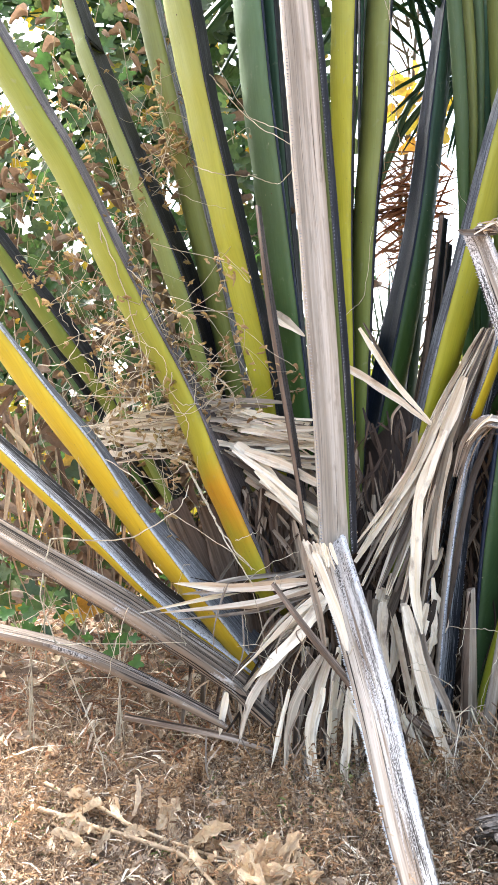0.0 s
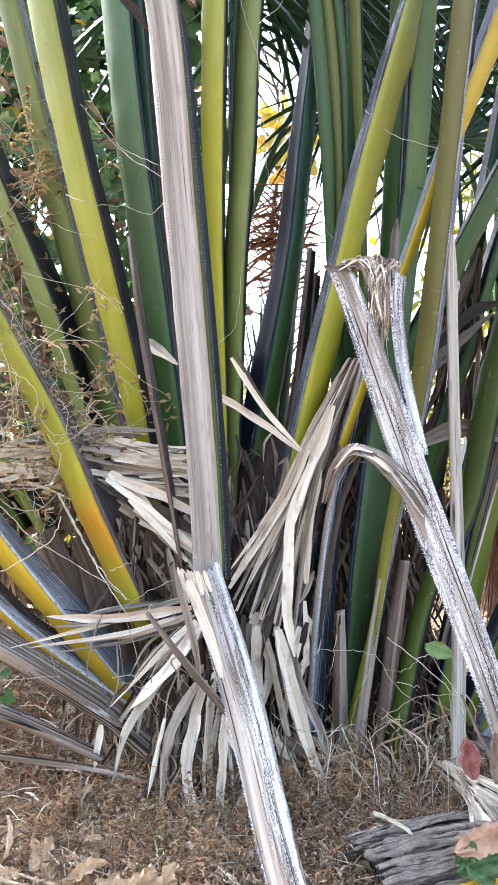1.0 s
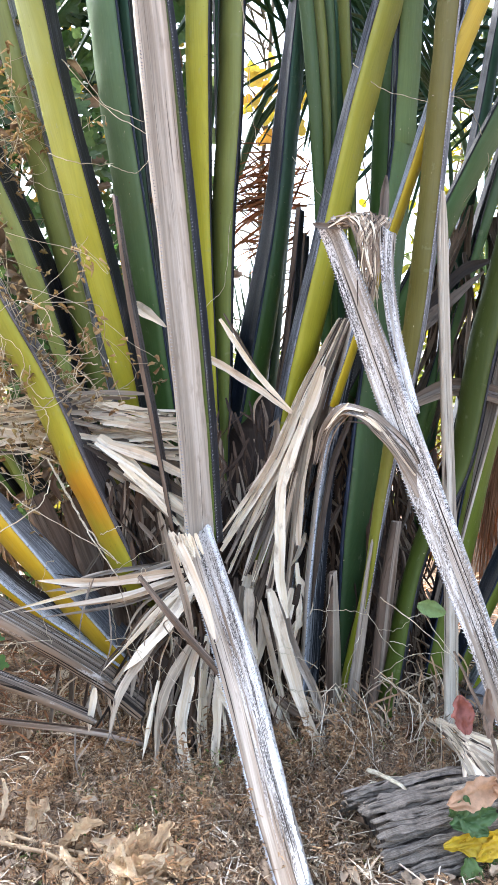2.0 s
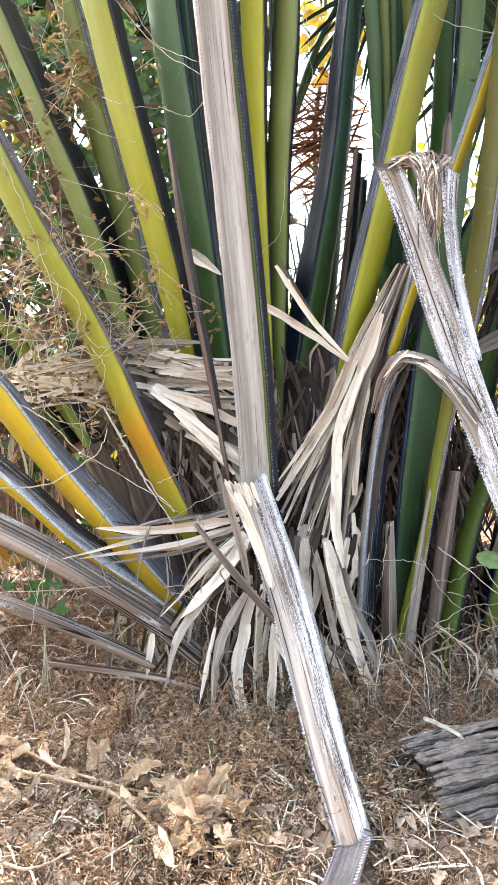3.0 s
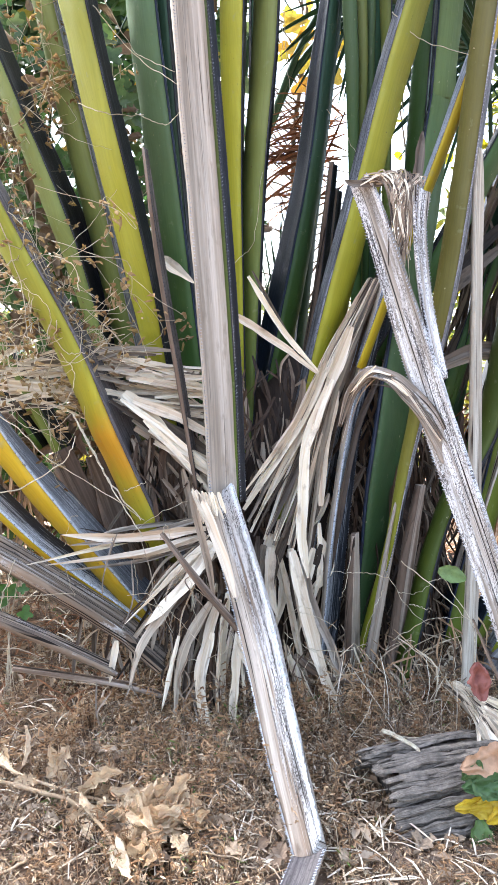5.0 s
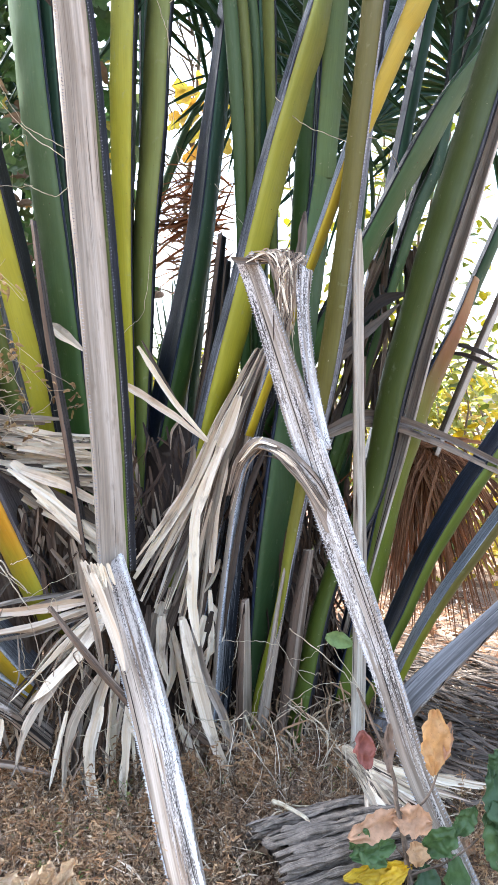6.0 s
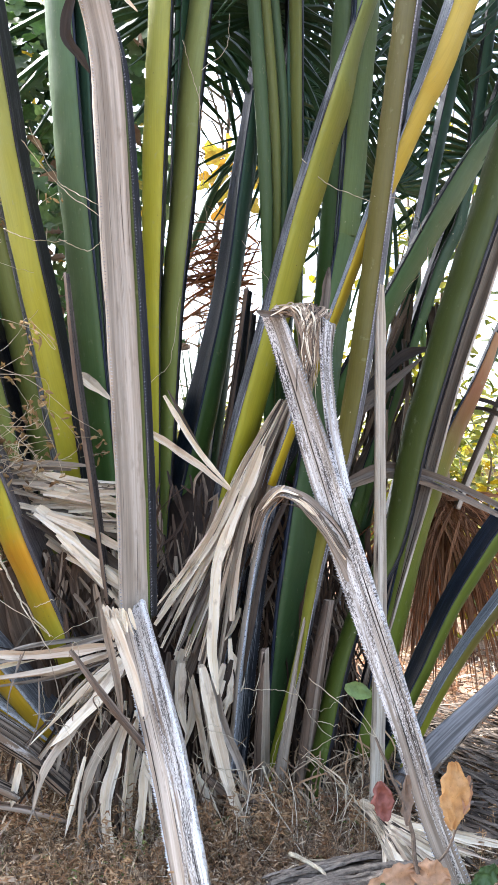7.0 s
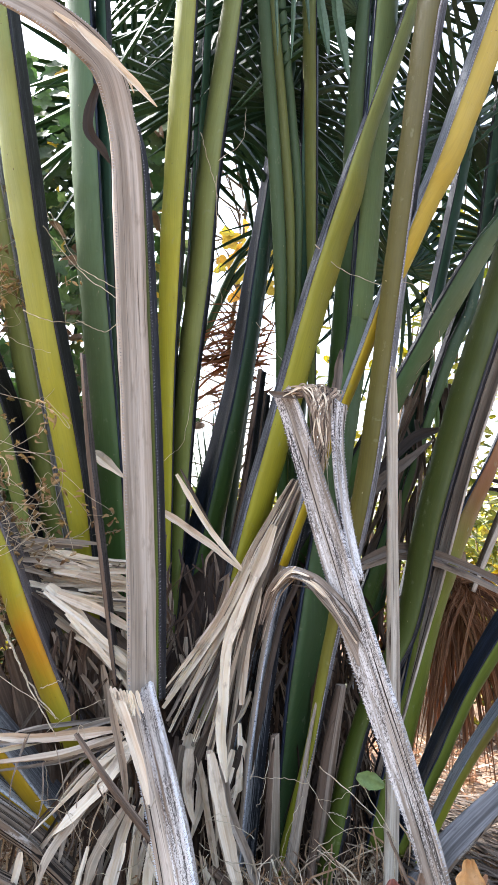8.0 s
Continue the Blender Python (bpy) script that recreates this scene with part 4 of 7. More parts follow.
def loose_strips(count, box, run, wide, mats, fold=(0.2, 0.7), wave=0.08):
    """Scattered strips starting in a box (x, y and z ranges), each running on by a random step of run."""
    for k in range(count):
        p = Vector([random.uniform(*r) for r in box])
        d = Vector([random.uniform(*r) for r in run])
        m = p + d * 0.5 + Vector((random.gauss(0, 0.03), random.gauss(0, 0.015), random.gauss(0, 0.02)))
        dry_strip(palm, [p, m, p + d], random.uniform(*wide), random.choice(mats), fold=random.uniform(*fold), wave=wave, curl=random.gauss(0, 0.3))


sheaf([(0.270, 3.300, 0.817), (-0.035, 3.220, 0.801), (-0.272, 3.150, 0.829)], 0.035, 0.43, 0.1)
sheaf([(0.270, 3.300, 0.795), (0.028, 3.200, 0.743), (-0.324, 3.100, 0.727)], 0.032, -0.47, 0.07)
sheaf([(0.292, 3.300, 0.760), (0.156, 3.220, 0.659), (-0.039, 3.150, 0.485)], 0.048, -0.17, 0.29)
sheaf([(0.303, 3.300, 0.749), (0.188, 3.200, 0.619), (0.035, 3.150, 0.477)], 0.042, 0.18, 0.09)
sheaf([(0.177, 3.200, 0.608), (0.024, 3.150, 0.407), (-0.031, 3.150, 0.209)], 0.038, -0.16, 0.1)
sheaf([(-0.074, 3.200, 0.404), (-0.101, 3.200, 0.237)], 0.024, 0.49, 0.25)
sheaf([(0.164, 3.200, 0.420), (0.097, 3.200, 0.117)], 0.019, -0.35, 0.12)
sheaf([(0.287, 3.250, 0.536), (0.174, 3.200, 0.341), (0.144, 3.200, 0.036)], 0.038, -0.44, 0.24)
sheaf([(0.324, 3.300, 0.533), (0.243, 3.200, 0.272), (0.272, 3.150, -0.026)], 0.038, -0.38, 0.26)
sheaf([(0.297, 3.250, 0.412), (0.251, 3.200, 0.204), (0.303, 3.150, -0.027)], 0.029, 0.28, 0.23)
sheaf([(0.402, 3.300, 0.404), (0.380, 3.200, 0.131), (0.359, 3.150, -0.079)], 0.035, 0.52, 0.15)
sheaf([(0.392, 3.250, 0.364), (0.491, 3.200, 0.208)], 0.029, 0.39, 0.21)
sheaf([(0.537, 3.300, 0.179), (0.435, 3.200, 0.061), (0.364, 3.150, -0.040)], 0.029, -0.48, 0.04)
sheaf([(0.366, 3.400, 0.528), (0.337, 3.350, 0.285), (0.350, 3.300, 0.020)], 0.033, 0.48, 0.12)
sheaf([(0.628, 3.450, 0.699), (0.677, 3.350, 0.464), (0.754, 3.300, 0.196), (0.864, 3.300, -0.025)], 0.050, -0.43, 0.29)
sheaf([(0.621, 3.400, 0.259), (0.683, 3.350, 0.108), (0.733, 3.300, -0.016)], 0.037, 0.25, 0.13)
sheaf([(0.229, 3.400, 0.671), (0.089, 3.350, 0.478), (0.053, 3.300, 0.310)], 0.043, -0.57, 0.05)
sheaf([(0.469, 3.500, 0.522), (0.522, 3.450, 0.269), (0.480, 3.400, -0.003)], 0.038, 0.17, 0.24)
dry_strip(palm, [(1.041, 3.750, 1.873), (0.947, 3.700, 1.484), (0.851, 3.700, 1.191), (0.791, 3.700, 0.869)], 0.029, M_STRAW_GREY_SHADE, fold=0.6, wave=0.16, taper=0.17)
dry_strip(palm, [(1.106, 3.800, 1.805), (1.010, 3.750, 1.434), (0.914, 3.700, 1.091), (0.820, 3.650, 0.601)], 0.038, M_STRAW_GREY_SHADE, fold=-0.21, wave=0.16, taper=0.09)
dry_strip(palm, [(1.047, 3.700, 1.410), (0.946, 3.650, 1.194), (0.874, 3.600, 0.883), (0.835, 3.600, 0.562)], 0.028, M_STRAW_GREY_SHADE, fold=0.36, wave=0.16, taper=0.07)
dry_strip(palm, [(0.922, 3.750, 1.386), (0.814, 3.700, 1.093), (0.766, 3.700, 0.794)], 0.033, M_STRAW_GREY_SHADE, fold=0.23, wave=0.16, taper=0.1)
dry_strip(palm, [(1.006, 3.800, 1.683), (0.933, 3.800, 1.385), (0.836, 3.750, 1.238)], 0.027, M_STRAW_GREY_SHADE, fold=0.46, wave=0.16, taper=0.23)

dry_strip(palm, [(0.628, 3.40, 0.699), (0.677, 3.31, 0.464), (0.754, 3.26, 0.196), (0.864, 3.25, 0.03)], 0.052, fold=0.35, taper=0.25, n=24)
# pale folded fan hanging beside the broken stalk
for k in range(19):
    u = k / 18
    tip = curve([(0.44, 3.49, 0.94), (0.45, 3.50, 0.78), (0.54, 3.50, 0.71), (0.62, 3.49, 0.70), (0.71, 3.47, 0.64)], 19)[k] + Vector((random.gauss(0, 0.012), 0, random.gauss(0, 0.03)))
    mid = Vector((0.66, 3.58, 1.21)).lerp((0.79, 3.56, 1.17), u) + Vector((random.gauss(0, 0.01), 0.02 * (k % 3), random.gauss(0, 0.02)))
    # The grey strips among the pale ones paint the shade between pleats.
    dry_strip(palm, [Vector((0.99 + 0.05 * u, 3.69, 1.83)), mid.lerp((1.02, 3.69, 1.83), 0.45) + Vector((-0.015, 0, 0.02)), mid, tip], random.uniform(0.028, 0.046), (M_STRAW, M_STRAW, M_STRAW_GREY_SHADE, M_STRAW, M_STRAW_MID)[k % 5], fold=0.95 if k % 2 else -0.75, wave=0.16, taper=random.uniform(0.1, 0.5), curl=random.gauss(0, 0.25), n=22)
dry_strip(palm, [(0.89, 3.58, 1.62), (0.79, 3.55, 1.36), (0.73, 3.52, 1.18)], 0.050, fold=0.45, taper=0.4, wave=0.18)
dry_strip(palm, [(0.80, 3.54, 1.40), (0.69, 3.50, 1.10), (0.676, 3.45, 0.75), (0.70, 3.42, 0.58)], 0.046, fold=0.5, taper=0.2, n=20, wave=0.18)
dry_strip(palm, [(0.84, 3.60, 1.35), (0.78, 3.56, 1.10), (0.77, 3.54, 0.86)], 0.040, fold=0.4, taper=0.5)
loose_strips(16, ((0.50, 0.78), (3.52, 3.62), (0.60, 0.85)), ((-0.08, 0.08), (-0.05, 0.02), (-0.42, -0.22)), (0.025, 0.06), (M_STRAW, M_STRAW, M_STRAW_GREY_SHADE), (0.15, 0.4), 0.14)

stalk("dead_stalk", [(0.818, 3.620, 0.005), (0.840, 3.620, 0.304), (0.867, 3.620, 0.681), (0.918, 3.650, 1.095), (0.993, 3.680, 1.481), (1.081, 3.700, 1.830)],
      [0.0660, 0.0660, 0.0691, 0.0612, 0.0534, 0.0456],
      [(0.75, -0.66, -0.05), (0.75, -0.66, -0.05), (0.75, -0.66, -0.05), (0.75, -0.66, -0.07), (0.74, -0.66, -0.12), (0.73, -0.66, -0.15)], "grey", "scurf", palm, teeth=1)
stalk("dead_stalk", [(0.773, 3.800, 0.425), (0.824, 3.800, 0.721), (0.894, 3.800, 1.130), (0.971, 3.800, 1.481), (1.054, 3.800, 1.778)],
      [0.0616, 0.0616, 0.0656, 0.0604, 0.0507],
      [(0.84, -0.52, -0.14), (0.84, -0.52, -0.14), (0.84, -0.52, -0.16), (0.83, -0.52, -0.21), (0.82, -0.52, -0.24)], "brown", "scurf", palm, teeth=1)
stalk("dead_stalk", [(0.778, 4.350, 0.935), (0.846, 4.350, 1.431), (0.900, 4.350, 1.826), (0.935, 4.350, 2.22), (0.955, 4.350, 2.45)],
      [0.0699, 0.0699, 0.0634, 0.0509, 0.0458],
      [(0.91, -0.40, -0.13), (0.91, -0.40, -0.13), (0.91, -0.41, -0.10), (0.91, -0.41, -0.08), (0.91, -0.41, -0.08)], "brown", "black", palm, teeth=0)
stalk("dead_stalk", [(0.858, 4.500, 0.875), (0.917, 4.500, 1.371), (0.965, 4.500, 1.781), (0.995, 4.500, 2.15), (1.01, 4.500, 2.35)],
      [0.0602, 0.0602, 0.0596, 0.0525, 0.0473],
      [(0.90, -0.41, -0.11), (0.90, -0.41, -0.11), (0.90, -0.42, -0.09), (0.91, -0.42, -0.08), (0.91, -0.42, -0.08)], "brown", "black", palm, teeth=0)
stalk("leaf_stalk", [(0.750, 4.700, 0.875), (0.796, 4.700, 1.373), (0.862, 4.700, 2.100), (0.944, 4.700, 2.919), (1.063, 4.700, 4.113)],
      [0.0816, 0.0816, 0.0803, 0.0788, 0.0709],
      [(-1.00, -0.03, 0.09), (-1.00, -0.03, 0.09), (-1.00, -0.03, 0.09), (-0.99, -0.03, 0.10), (-0.99, -0.03, 0.10)], "deep", "navy", palm, teeth=0)
stalk("leaf_stalk", [(0.580, 4.700, 0.872), (0.573, 4.700, 1.372), (0.563, 4.700, 2.098), (0.555, 4.700, 2.913), (0.542, 4.700, 4.113)],
      [0.0853, 0.0853, 0.0838, 0.0822, 0.0740],
      [(-1.00, 0.03, -0.01), (-1.00, 0.03, -0.01), (-1.00, 0.03, -0.01), (-1.00, 0.03, -0.01), (-1.00, 0.03, -0.01)], "deep", "black", palm, teeth=0)
stalk("leaf_stalk", [(0.542, 4.600, 1.362), (0.544, 4.600, 1.862), (0.549, 4.600, 2.757), (0.560, 4.600, 3.638), (0.574, 4.600, 4.838)],
      [0.0675, 0.0675, 0.0670, 0.0666, 0.0599],
      [(-1.00, 0.02, 0.00), (-1.00, 0.02, 0.00), (-1.00, 0.02, 0.01), (-1.00, 0.02, 0.01), (-1.00, 0.02, 0.01)], "deep", "black", palm, teeth=0)
stalk("leaf_stalk", [(1.301, 4.500, 0.774), (1.329, 4.500, 1.373), (1.372, 4.500, 2.301), (1.414, 4.500, 3.219), (1.479, 4.500, 4.617)],
      [0.0952, 0.0952, 0.0947, 0.0941, 0.0847],
      [(-0.99, 0.13, 0.05), (-0.99, 0.13, 0.05), (-0.99, 0.13, 0.05), (-0.99, 0.13, 0.05), (-0.99, 0.13, 0.05)], "deep", "black", palm, teeth=0)
stalk("leaf_stalk", [(1.179, 4.600, 0.877), (1.176, 4.600, 1.677), (1.173, 4.600, 2.610), (1.169, 4.600, 3.529), (1.164, 4.600, 4.929)],
      [0.1027, 0.1027, 0.1019, 0.1011, 0.0910],
      [(-0.99, 0.14, -0.00), (-0.99, 0.14, -0.00), (-0.99, 0.14, -0.00), (-0.99, 0.14, -0.00), (-0.99, 0.14, -0.00)], "deep", "black", palm, teeth=0)
stalk("leaf_stalk", [(1.631, 4.269, 1.011), (1.825, 4.350, 1.465), (2.182, 4.500, 2.301), (2.415, 4.350, 3.039), (2.768, 4.122, 4.163)],
      [0.1005, 0.1005, 0.1046, 0.0946, 0.0851],
      [(-0.91, 0.23, 0.35), (-0.91, 0.23, 0.35), (-0.91, 0.23, 0.34), (-0.92, 0.22, 0.33), (-0.92, 0.22, 0.33)], "deep", "black", palm, teeth=0)
stalk("leaf_stalk", [(1.708, 4.272, 0.905), (1.934, 4.350, 1.344), (2.366, 4.500, 2.184), (2.493, 4.350, 2.612), (2.816, 3.968, 3.703)],
      [0.0862, 0.0862, 0.0899, 0.0801, 0.0720],
      [(-0.88, 0.25, 0.41), (-0.88, 0.25, 0.41), (-0.89, 0.25, 0.39), (-0.90, 0.26, 0.35), (-0.90, 0.26, 0.35)], "deep", "black", palm, teeth=0)
stalk("leaf_stalk", [(1.480, 4.270, 1.240), (1.655, 4.350, 1.702), (1.985, 4.500, 2.569), (2.201, 4.350, 3.321), (2.527, 4.124, 4.453)],
      [0.0929, 0.0929, 0.0966, 0.0867, 0.0781],
      [(-0.93, 0.19, 0.32), (-0.93, 0.19, 0.32), (-0.93, 0.18, 0.31), (-0.94, 0.18, 0.30), (-0.94, 0.18, 0.30)], "deep", "black", palm, teeth=0)
stalk("leaf_stalk", [(1.562, 4.214, 0.760), (1.727, 4.350, 1.212), (1.908, 4.500, 1.711), (2.050, 4.350, 2.392), (2.357, 4.500, 3.134), (2.807, 4.720, 4.225)],
      [0.0858, 0.0858, 0.0889, 0.0791, 0.0747, 0.0672],
      [(-0.93, 0.23, 0.27), (-0.93, 0.23, 0.27), (-0.94, 0.23, 0.26), (-0.93, 0.22, 0.29), (-0.92, 0.22, 0.33), (-0.92, 0.22, 0.33)], "deep", "black", palm, teeth=0)
stalk("dead_stalk", [(2.05, 4.16, 1.33), (2.10, 4.150, 1.47), (2.230, 4.100, 1.836), (2.390, 4.100, 2.199), (2.552, 4.100, 2.565)],
      [0.0473, 0.0473, 0.0530, 0.0473, 0.0426],
      [(-0.92, 0.17, 0.34), (-0.92, 0.17, 0.34), (-0.92, 0.17, 0.36), (-0.90, 0.16, 0.40), (-0.90, 0.16, 0.40)], "grey", "brown", palm, teeth=0)
stalk("leaf_stalk", [(1.474, 4.374, 0.590), (1.565, 4.400, 1.081), (1.739, 4.450, 2.014), (1.921, 4.500, 2.872), (2.171, 4.568, 4.044)],
      [0.1148, 0.1148, 0.1092, 0.0965, 0.0869],
      [(-0.97, 0.14, 0.17), (-0.97, 0.14, 0.17), (-0.97, 0.14, 0.18), (-0.97, 0.14, 0.19), (-0.97, 0.14, 0.19)], "deep", "navy", palm, teeth=0)
dry_strip(palm, [(0.381, 3.62, 1.672), (0.583, 3.6, 1.545), (0.754, 3.58, 1.420)], 0.036, fold=0.35, taper=0.3)
dry_strip(palm, [(0.455, 3.64, 1.825), (0.575, 3.62, 1.640), (0.66, 3.60, 1.53), (0.756, 3.585, 1.428)], 0.026, fold=0.5, taper=0.3)
dry_strip(palm, [(0.475, 3.66, 1.85), (0.585, 3.63, 1.655), (0.65, 3.62, 1.55)], 0.014, M_STRAW_GREY_SHADE, fold=0.5)
dry_strip(palm, [(0.087, 4.100, 1.940), (0.237, 3.900, 1.812)], 0.058)

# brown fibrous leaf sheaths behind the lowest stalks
loose_strips(70, ((-0.05, 0.24), (3.52, 3.62), (0.85, 1.16)), ((-0.03, 0.12), (-0.03, 0.02), (-0.36, -0.14)), (0.008, 0.03), (M_FIBRE_SHADE, M_TOW, M_FIBRE_SHADE))
loose_strips(26, ((0.02, 0.34), (3.40, 3.50), (0.55, 0.98)), ((0.0, 0.1), (-0.02, 0.02), (-0.32, -0.12)), (0.008, 0.026), (M_FIBRE_SHADE, M_FIBRE_SHADE, M_STRAW_GREY_SHADE))
for x, z, dx in ((0.10, 0.78, -0.09), (0.17, 0.80, -0.03), (-0.06, 0.72, -0.13), (-0.18, 0.74, -0.16), (0.02, 0.74, -0.10)):
    stalk("dead_stalk", [(x + 0.04, 3.66, z - 0.22), (x, 3.68, z), (x + dx, 3.70, z + 0.34)], [0.085, 0.08, 0.05], [(0.6, -0.78, 0.2), (0.6, -0.78, 0.2), (0.6, -0.78, 0.2)], "sheath", "sheath", palm, jitter=0.25)

stalk("dead_stalk", [(1.095, 2.840, 1.150), (1.030, 2.890, 1.285), (0.968, 2.95, 1.37), (0.915, 3.0, 1.425), (0.863, 3.1, 1.440), (0.806, 3.16, 1.36), (0.775, 3.2, 1.23)], [0.040, 0.036, 0.033, 0.031, 0.029, 0.024, 0.010],
      [(-0.6, -0.8, 0.1), (-0.5, -0.85, 0.2), (-0.3, -0.85, 0.4), (-0.1, -0.85, 0.5), (0.1, -0.9, 0.4), (0.4, -0.9, 0.2), (0.5, -0.85, 0.0)], "weather", "weather", palm, jitter=0.3, label="thin frayed dead stalk bent over in an arch")
for k in range(14):
    q = curve([(1.06, 2.86, 1.22), (0.968, 2.95, 1.38), (0.915, 2.99, 1.43), (0.863, 3.08, 1.44), (0.806, 3.14, 1.36), (0.765, 3.18, random.uniform(1.10, 1.24))], 6)
    off = Vector((random.gauss(0, 0.012), -0.012, random.gauss(0, 0.014)))
    i = random.randint(0, 3)
    dry_strip(palm, [p + off for p in q[i:i + 3]], random.uniform(0.004, 0.012), random.choice((M_TOW, M_STRAW, M_STRAW_GREY_SHADE)), n=12, fold=0.4)

# shelf of chopped leaf strips across the clump
for k in range(150):
    u = random.random()
    p = Vector((-0.72 + 0.85 * u, random.uniform(3.6, 3.9), 1.30 + 0.12 * math.sin(u * 3.0) + random.uniform(-0.11, 0.09)))
    l = min(random.uniform(0.16, 0.50), 0.34 - p.x)
    d = Vector((l, random.uniform(-0.05, 0.05), l * (0.12 - 0.38 * u) + random.gauss(0, 0.05)))
    dry_strip(palm, [p, p + d * 0.5 + Vector((0, 0, random.uniform(-0.01, 0.02))), p + d], random.uniform(0.007, 0.030), M_STRAW if random.random() < 0.8 else M_STRAW_GREY_SHADE,
              fold=random.uniform(0.1, 0.5), wave=0.18, taper=random.uniform(0.1, 0.7), curl=random.gauss(0, 0.3))
for k in range(26):
    u = k / 25
    p = Vector((-0.08 + 0.18 * u + random.gauss(0, 0.02), random.uniform(3.5, 3.6), 1.32 - 0.20 * u + random.gauss(0, 0.02)))
    d = Vector((random.uniform(0.24, 0.38), -0.03, -random.uniform(0.16, 0.30)))
    dry_strip(palm, [p, p + d * 0.5 + Vector((0, 0, 0.015)), p + d], random.uniform(0.02, 0.055), M_STRAW if k % 4 else M_STRAW_GREY_SHADE, fold=random.uniform(0.1, 0.4), wave=0.16, taper=random.uniform(0.2, 0.6))


# dead strips and fibre packed between the stalks, the fibre darkened as shade
loose_strips(34, ((-0.05, 0.9), (3.60, 4.0), (0.5, 1.6)), ((-0.08, 0.1), (-0.06, 0.0), (-0.42, -0.14)), (0.010, 0.035), (M_STRAW, M_STRAW_GREY_SHADE, M_TOW))
loose_strips(120, ((-0.3, 1.45), (3.60, 4.0), (0.25, 1.35)), ((-0.12, 0.12), (-0.06, 0.0), (-0.45, -0.12)), (0.008, 0.03), (M_FIBRE_SHADE, M_FIBRE_SHADE, M_STRAW_GREY_SHADE))


loose_strips(46, ((1.62, 2.0), (4.2, 4.5), (1.7, 2.5)), ((-0.22, 0.08), (-0.05, 0.05), (-0.85, -0.35)), (0.02, 0.05), (M_STRAW_GREY_SHADE, M_STRAW_GREY_SHADE, M_TOW), (0.3, 0.8))
# pleated grey fan lying on the ground beside the log
for k in range(64):
    u = random.random()
    dry_strip(palm, [(1.285 + random.gauss(0, 0.012), 3.3, 0.15 + 0.02 * u), (1.19 + 0.14 * u, 2.76 + 0.16 * u, 0.24), (1.18 + 0.55 * u ** 1.2 + random.gauss(0, 0.05), 2.58 + 0.33 * u + random.gauss(0, 0.03), 0.14)],
              random.uniform(0.014, 0.034), M_STRAW if random.random() < 0.85 else M_STRAW_GREY_SHADE, fold=random.uniform(0.1, 0.5))

dry_strip(palm, [(1.285, 3.600, 1.470), (1.461, 3.620, 1.540), (1.646, 3.660, 1.520), (1.868, 3.600, 1.440), (2.200, 3.48, 1.270)], 0.046, M_STRAW_MID, fold=0.5, taper=0.5, wave=0.06, n=24)
dry_strip(palm, [(1.286, 3.615, 1.440), (1.463, 3.635, 1.505), (1.648, 3.675, 1.488), (1.870, 3.615, 1.405), (2.200, 3.495, 1.235)], 0.036, M_STRAW_MID, fold=-0.3, taper=0.5, wave=0.06, n=24)
dry_strip(palm, [(2.080, 4.100, 1.912), (2.110, 3.900, 1.875), (2.159, 3.700, 1.809)], 0.046, M_STRAW_GREY_SHADE)
dry_strip(palm, [(2.083, 4.100, 1.865), (2.112, 3.900, 1.830), (2.161, 3.700, 1.766)], 0.046, M_STRAW_GREY_SHADE)
dry_strip(palm, [(1.300, 3.900, 1.675), (1.462, 3.900, 1.844), (1.782, 4.000, 2.090)], 0.067, M_STRAW_GREY_SHADE)
dry_strip(palm, [(1.437, 4.000, 1.848), (1.700, 4.100, 2.095), (1.865, 4.100, 2.162)], 0.053, M_STRAW_GREY_SHADE)
dry_strip(palm, [(-0.077, 3.200, 3.581), (0.063, 3.200, 3.457), (0.181, 3.220, 3.364), (0.273, 3.240, 3.290)], 0.034, fold=0.4)
dry_strip(palm, [(-0.157, 3.200, 3.617), (0.015, 3.220, 3.522), (0.121, 3.250, 3.444), (0.179, 3.280, 3.359)], 0.025, fold=0.4)
dry_strip(palm, [(0.025, 3.340, 3.407), (-0.003, 3.340, 3.220), (0.059, 3.360, 3.139), (0.096, 3.370, 3.087)], 0.044, M_STRAW_GREY_SHADE)
dry_strip(palm, [(0.222, 3.31, 0.965), (0.262, 3.20, 0.900), (0.318, 3.10, 0.770), (0.365, 3.02, 0.62)], 0.040, fold=0.4, taper=0.3, n=18)
dry_strip(palm, [(0.215, 3.33, 0.955), (0.235, 3.27, 0.86), (0.275, 3.22, 0.70), (0.30, 3.21, 0.55)], 0.030, M_TOW, fold=0.5, taper=0.3, n=18)
for k in range(9):
    p = Vector((0.215 + 0.012 * k, 3.28 - 0.01 * k, 0.965 + random.gauss(0, 0.008)))
    dry_strip(palm, [p, p + Vector((0.012, -0.01, -0.04)), p + Vector((random.uniform(0.02, 0.04), -0.03, -random.uniform(0.07, 0.12)))], random.uniform(0.008, 0.016), fold=0.5, wave=0.05, taper=0.4)

# matted curl of torn fibre between the two split stalks
for k in range(70):
    x = random.uniform(0.83, 0.97)
    dry_strip(palm, [(x, 3.2, 2.15 + random.gauss(0, 0.01)), (x + random.uniform(0.04, 0.11), 3.16, 2.16 + random.gauss(0, 0.012)), (random.uniform(0.93, 1.03), 3.14, random.uniform(2.0, 2.09)), (random.uniform(0.93, 1.02), 3.16, random.uniform(1.72, 1.98))],
              random.uniform(0.004, 0.011), random.choice((M_TOW, M_TOW, M_STRAW_GREY_SHADE, M_STRAW)), n=14)

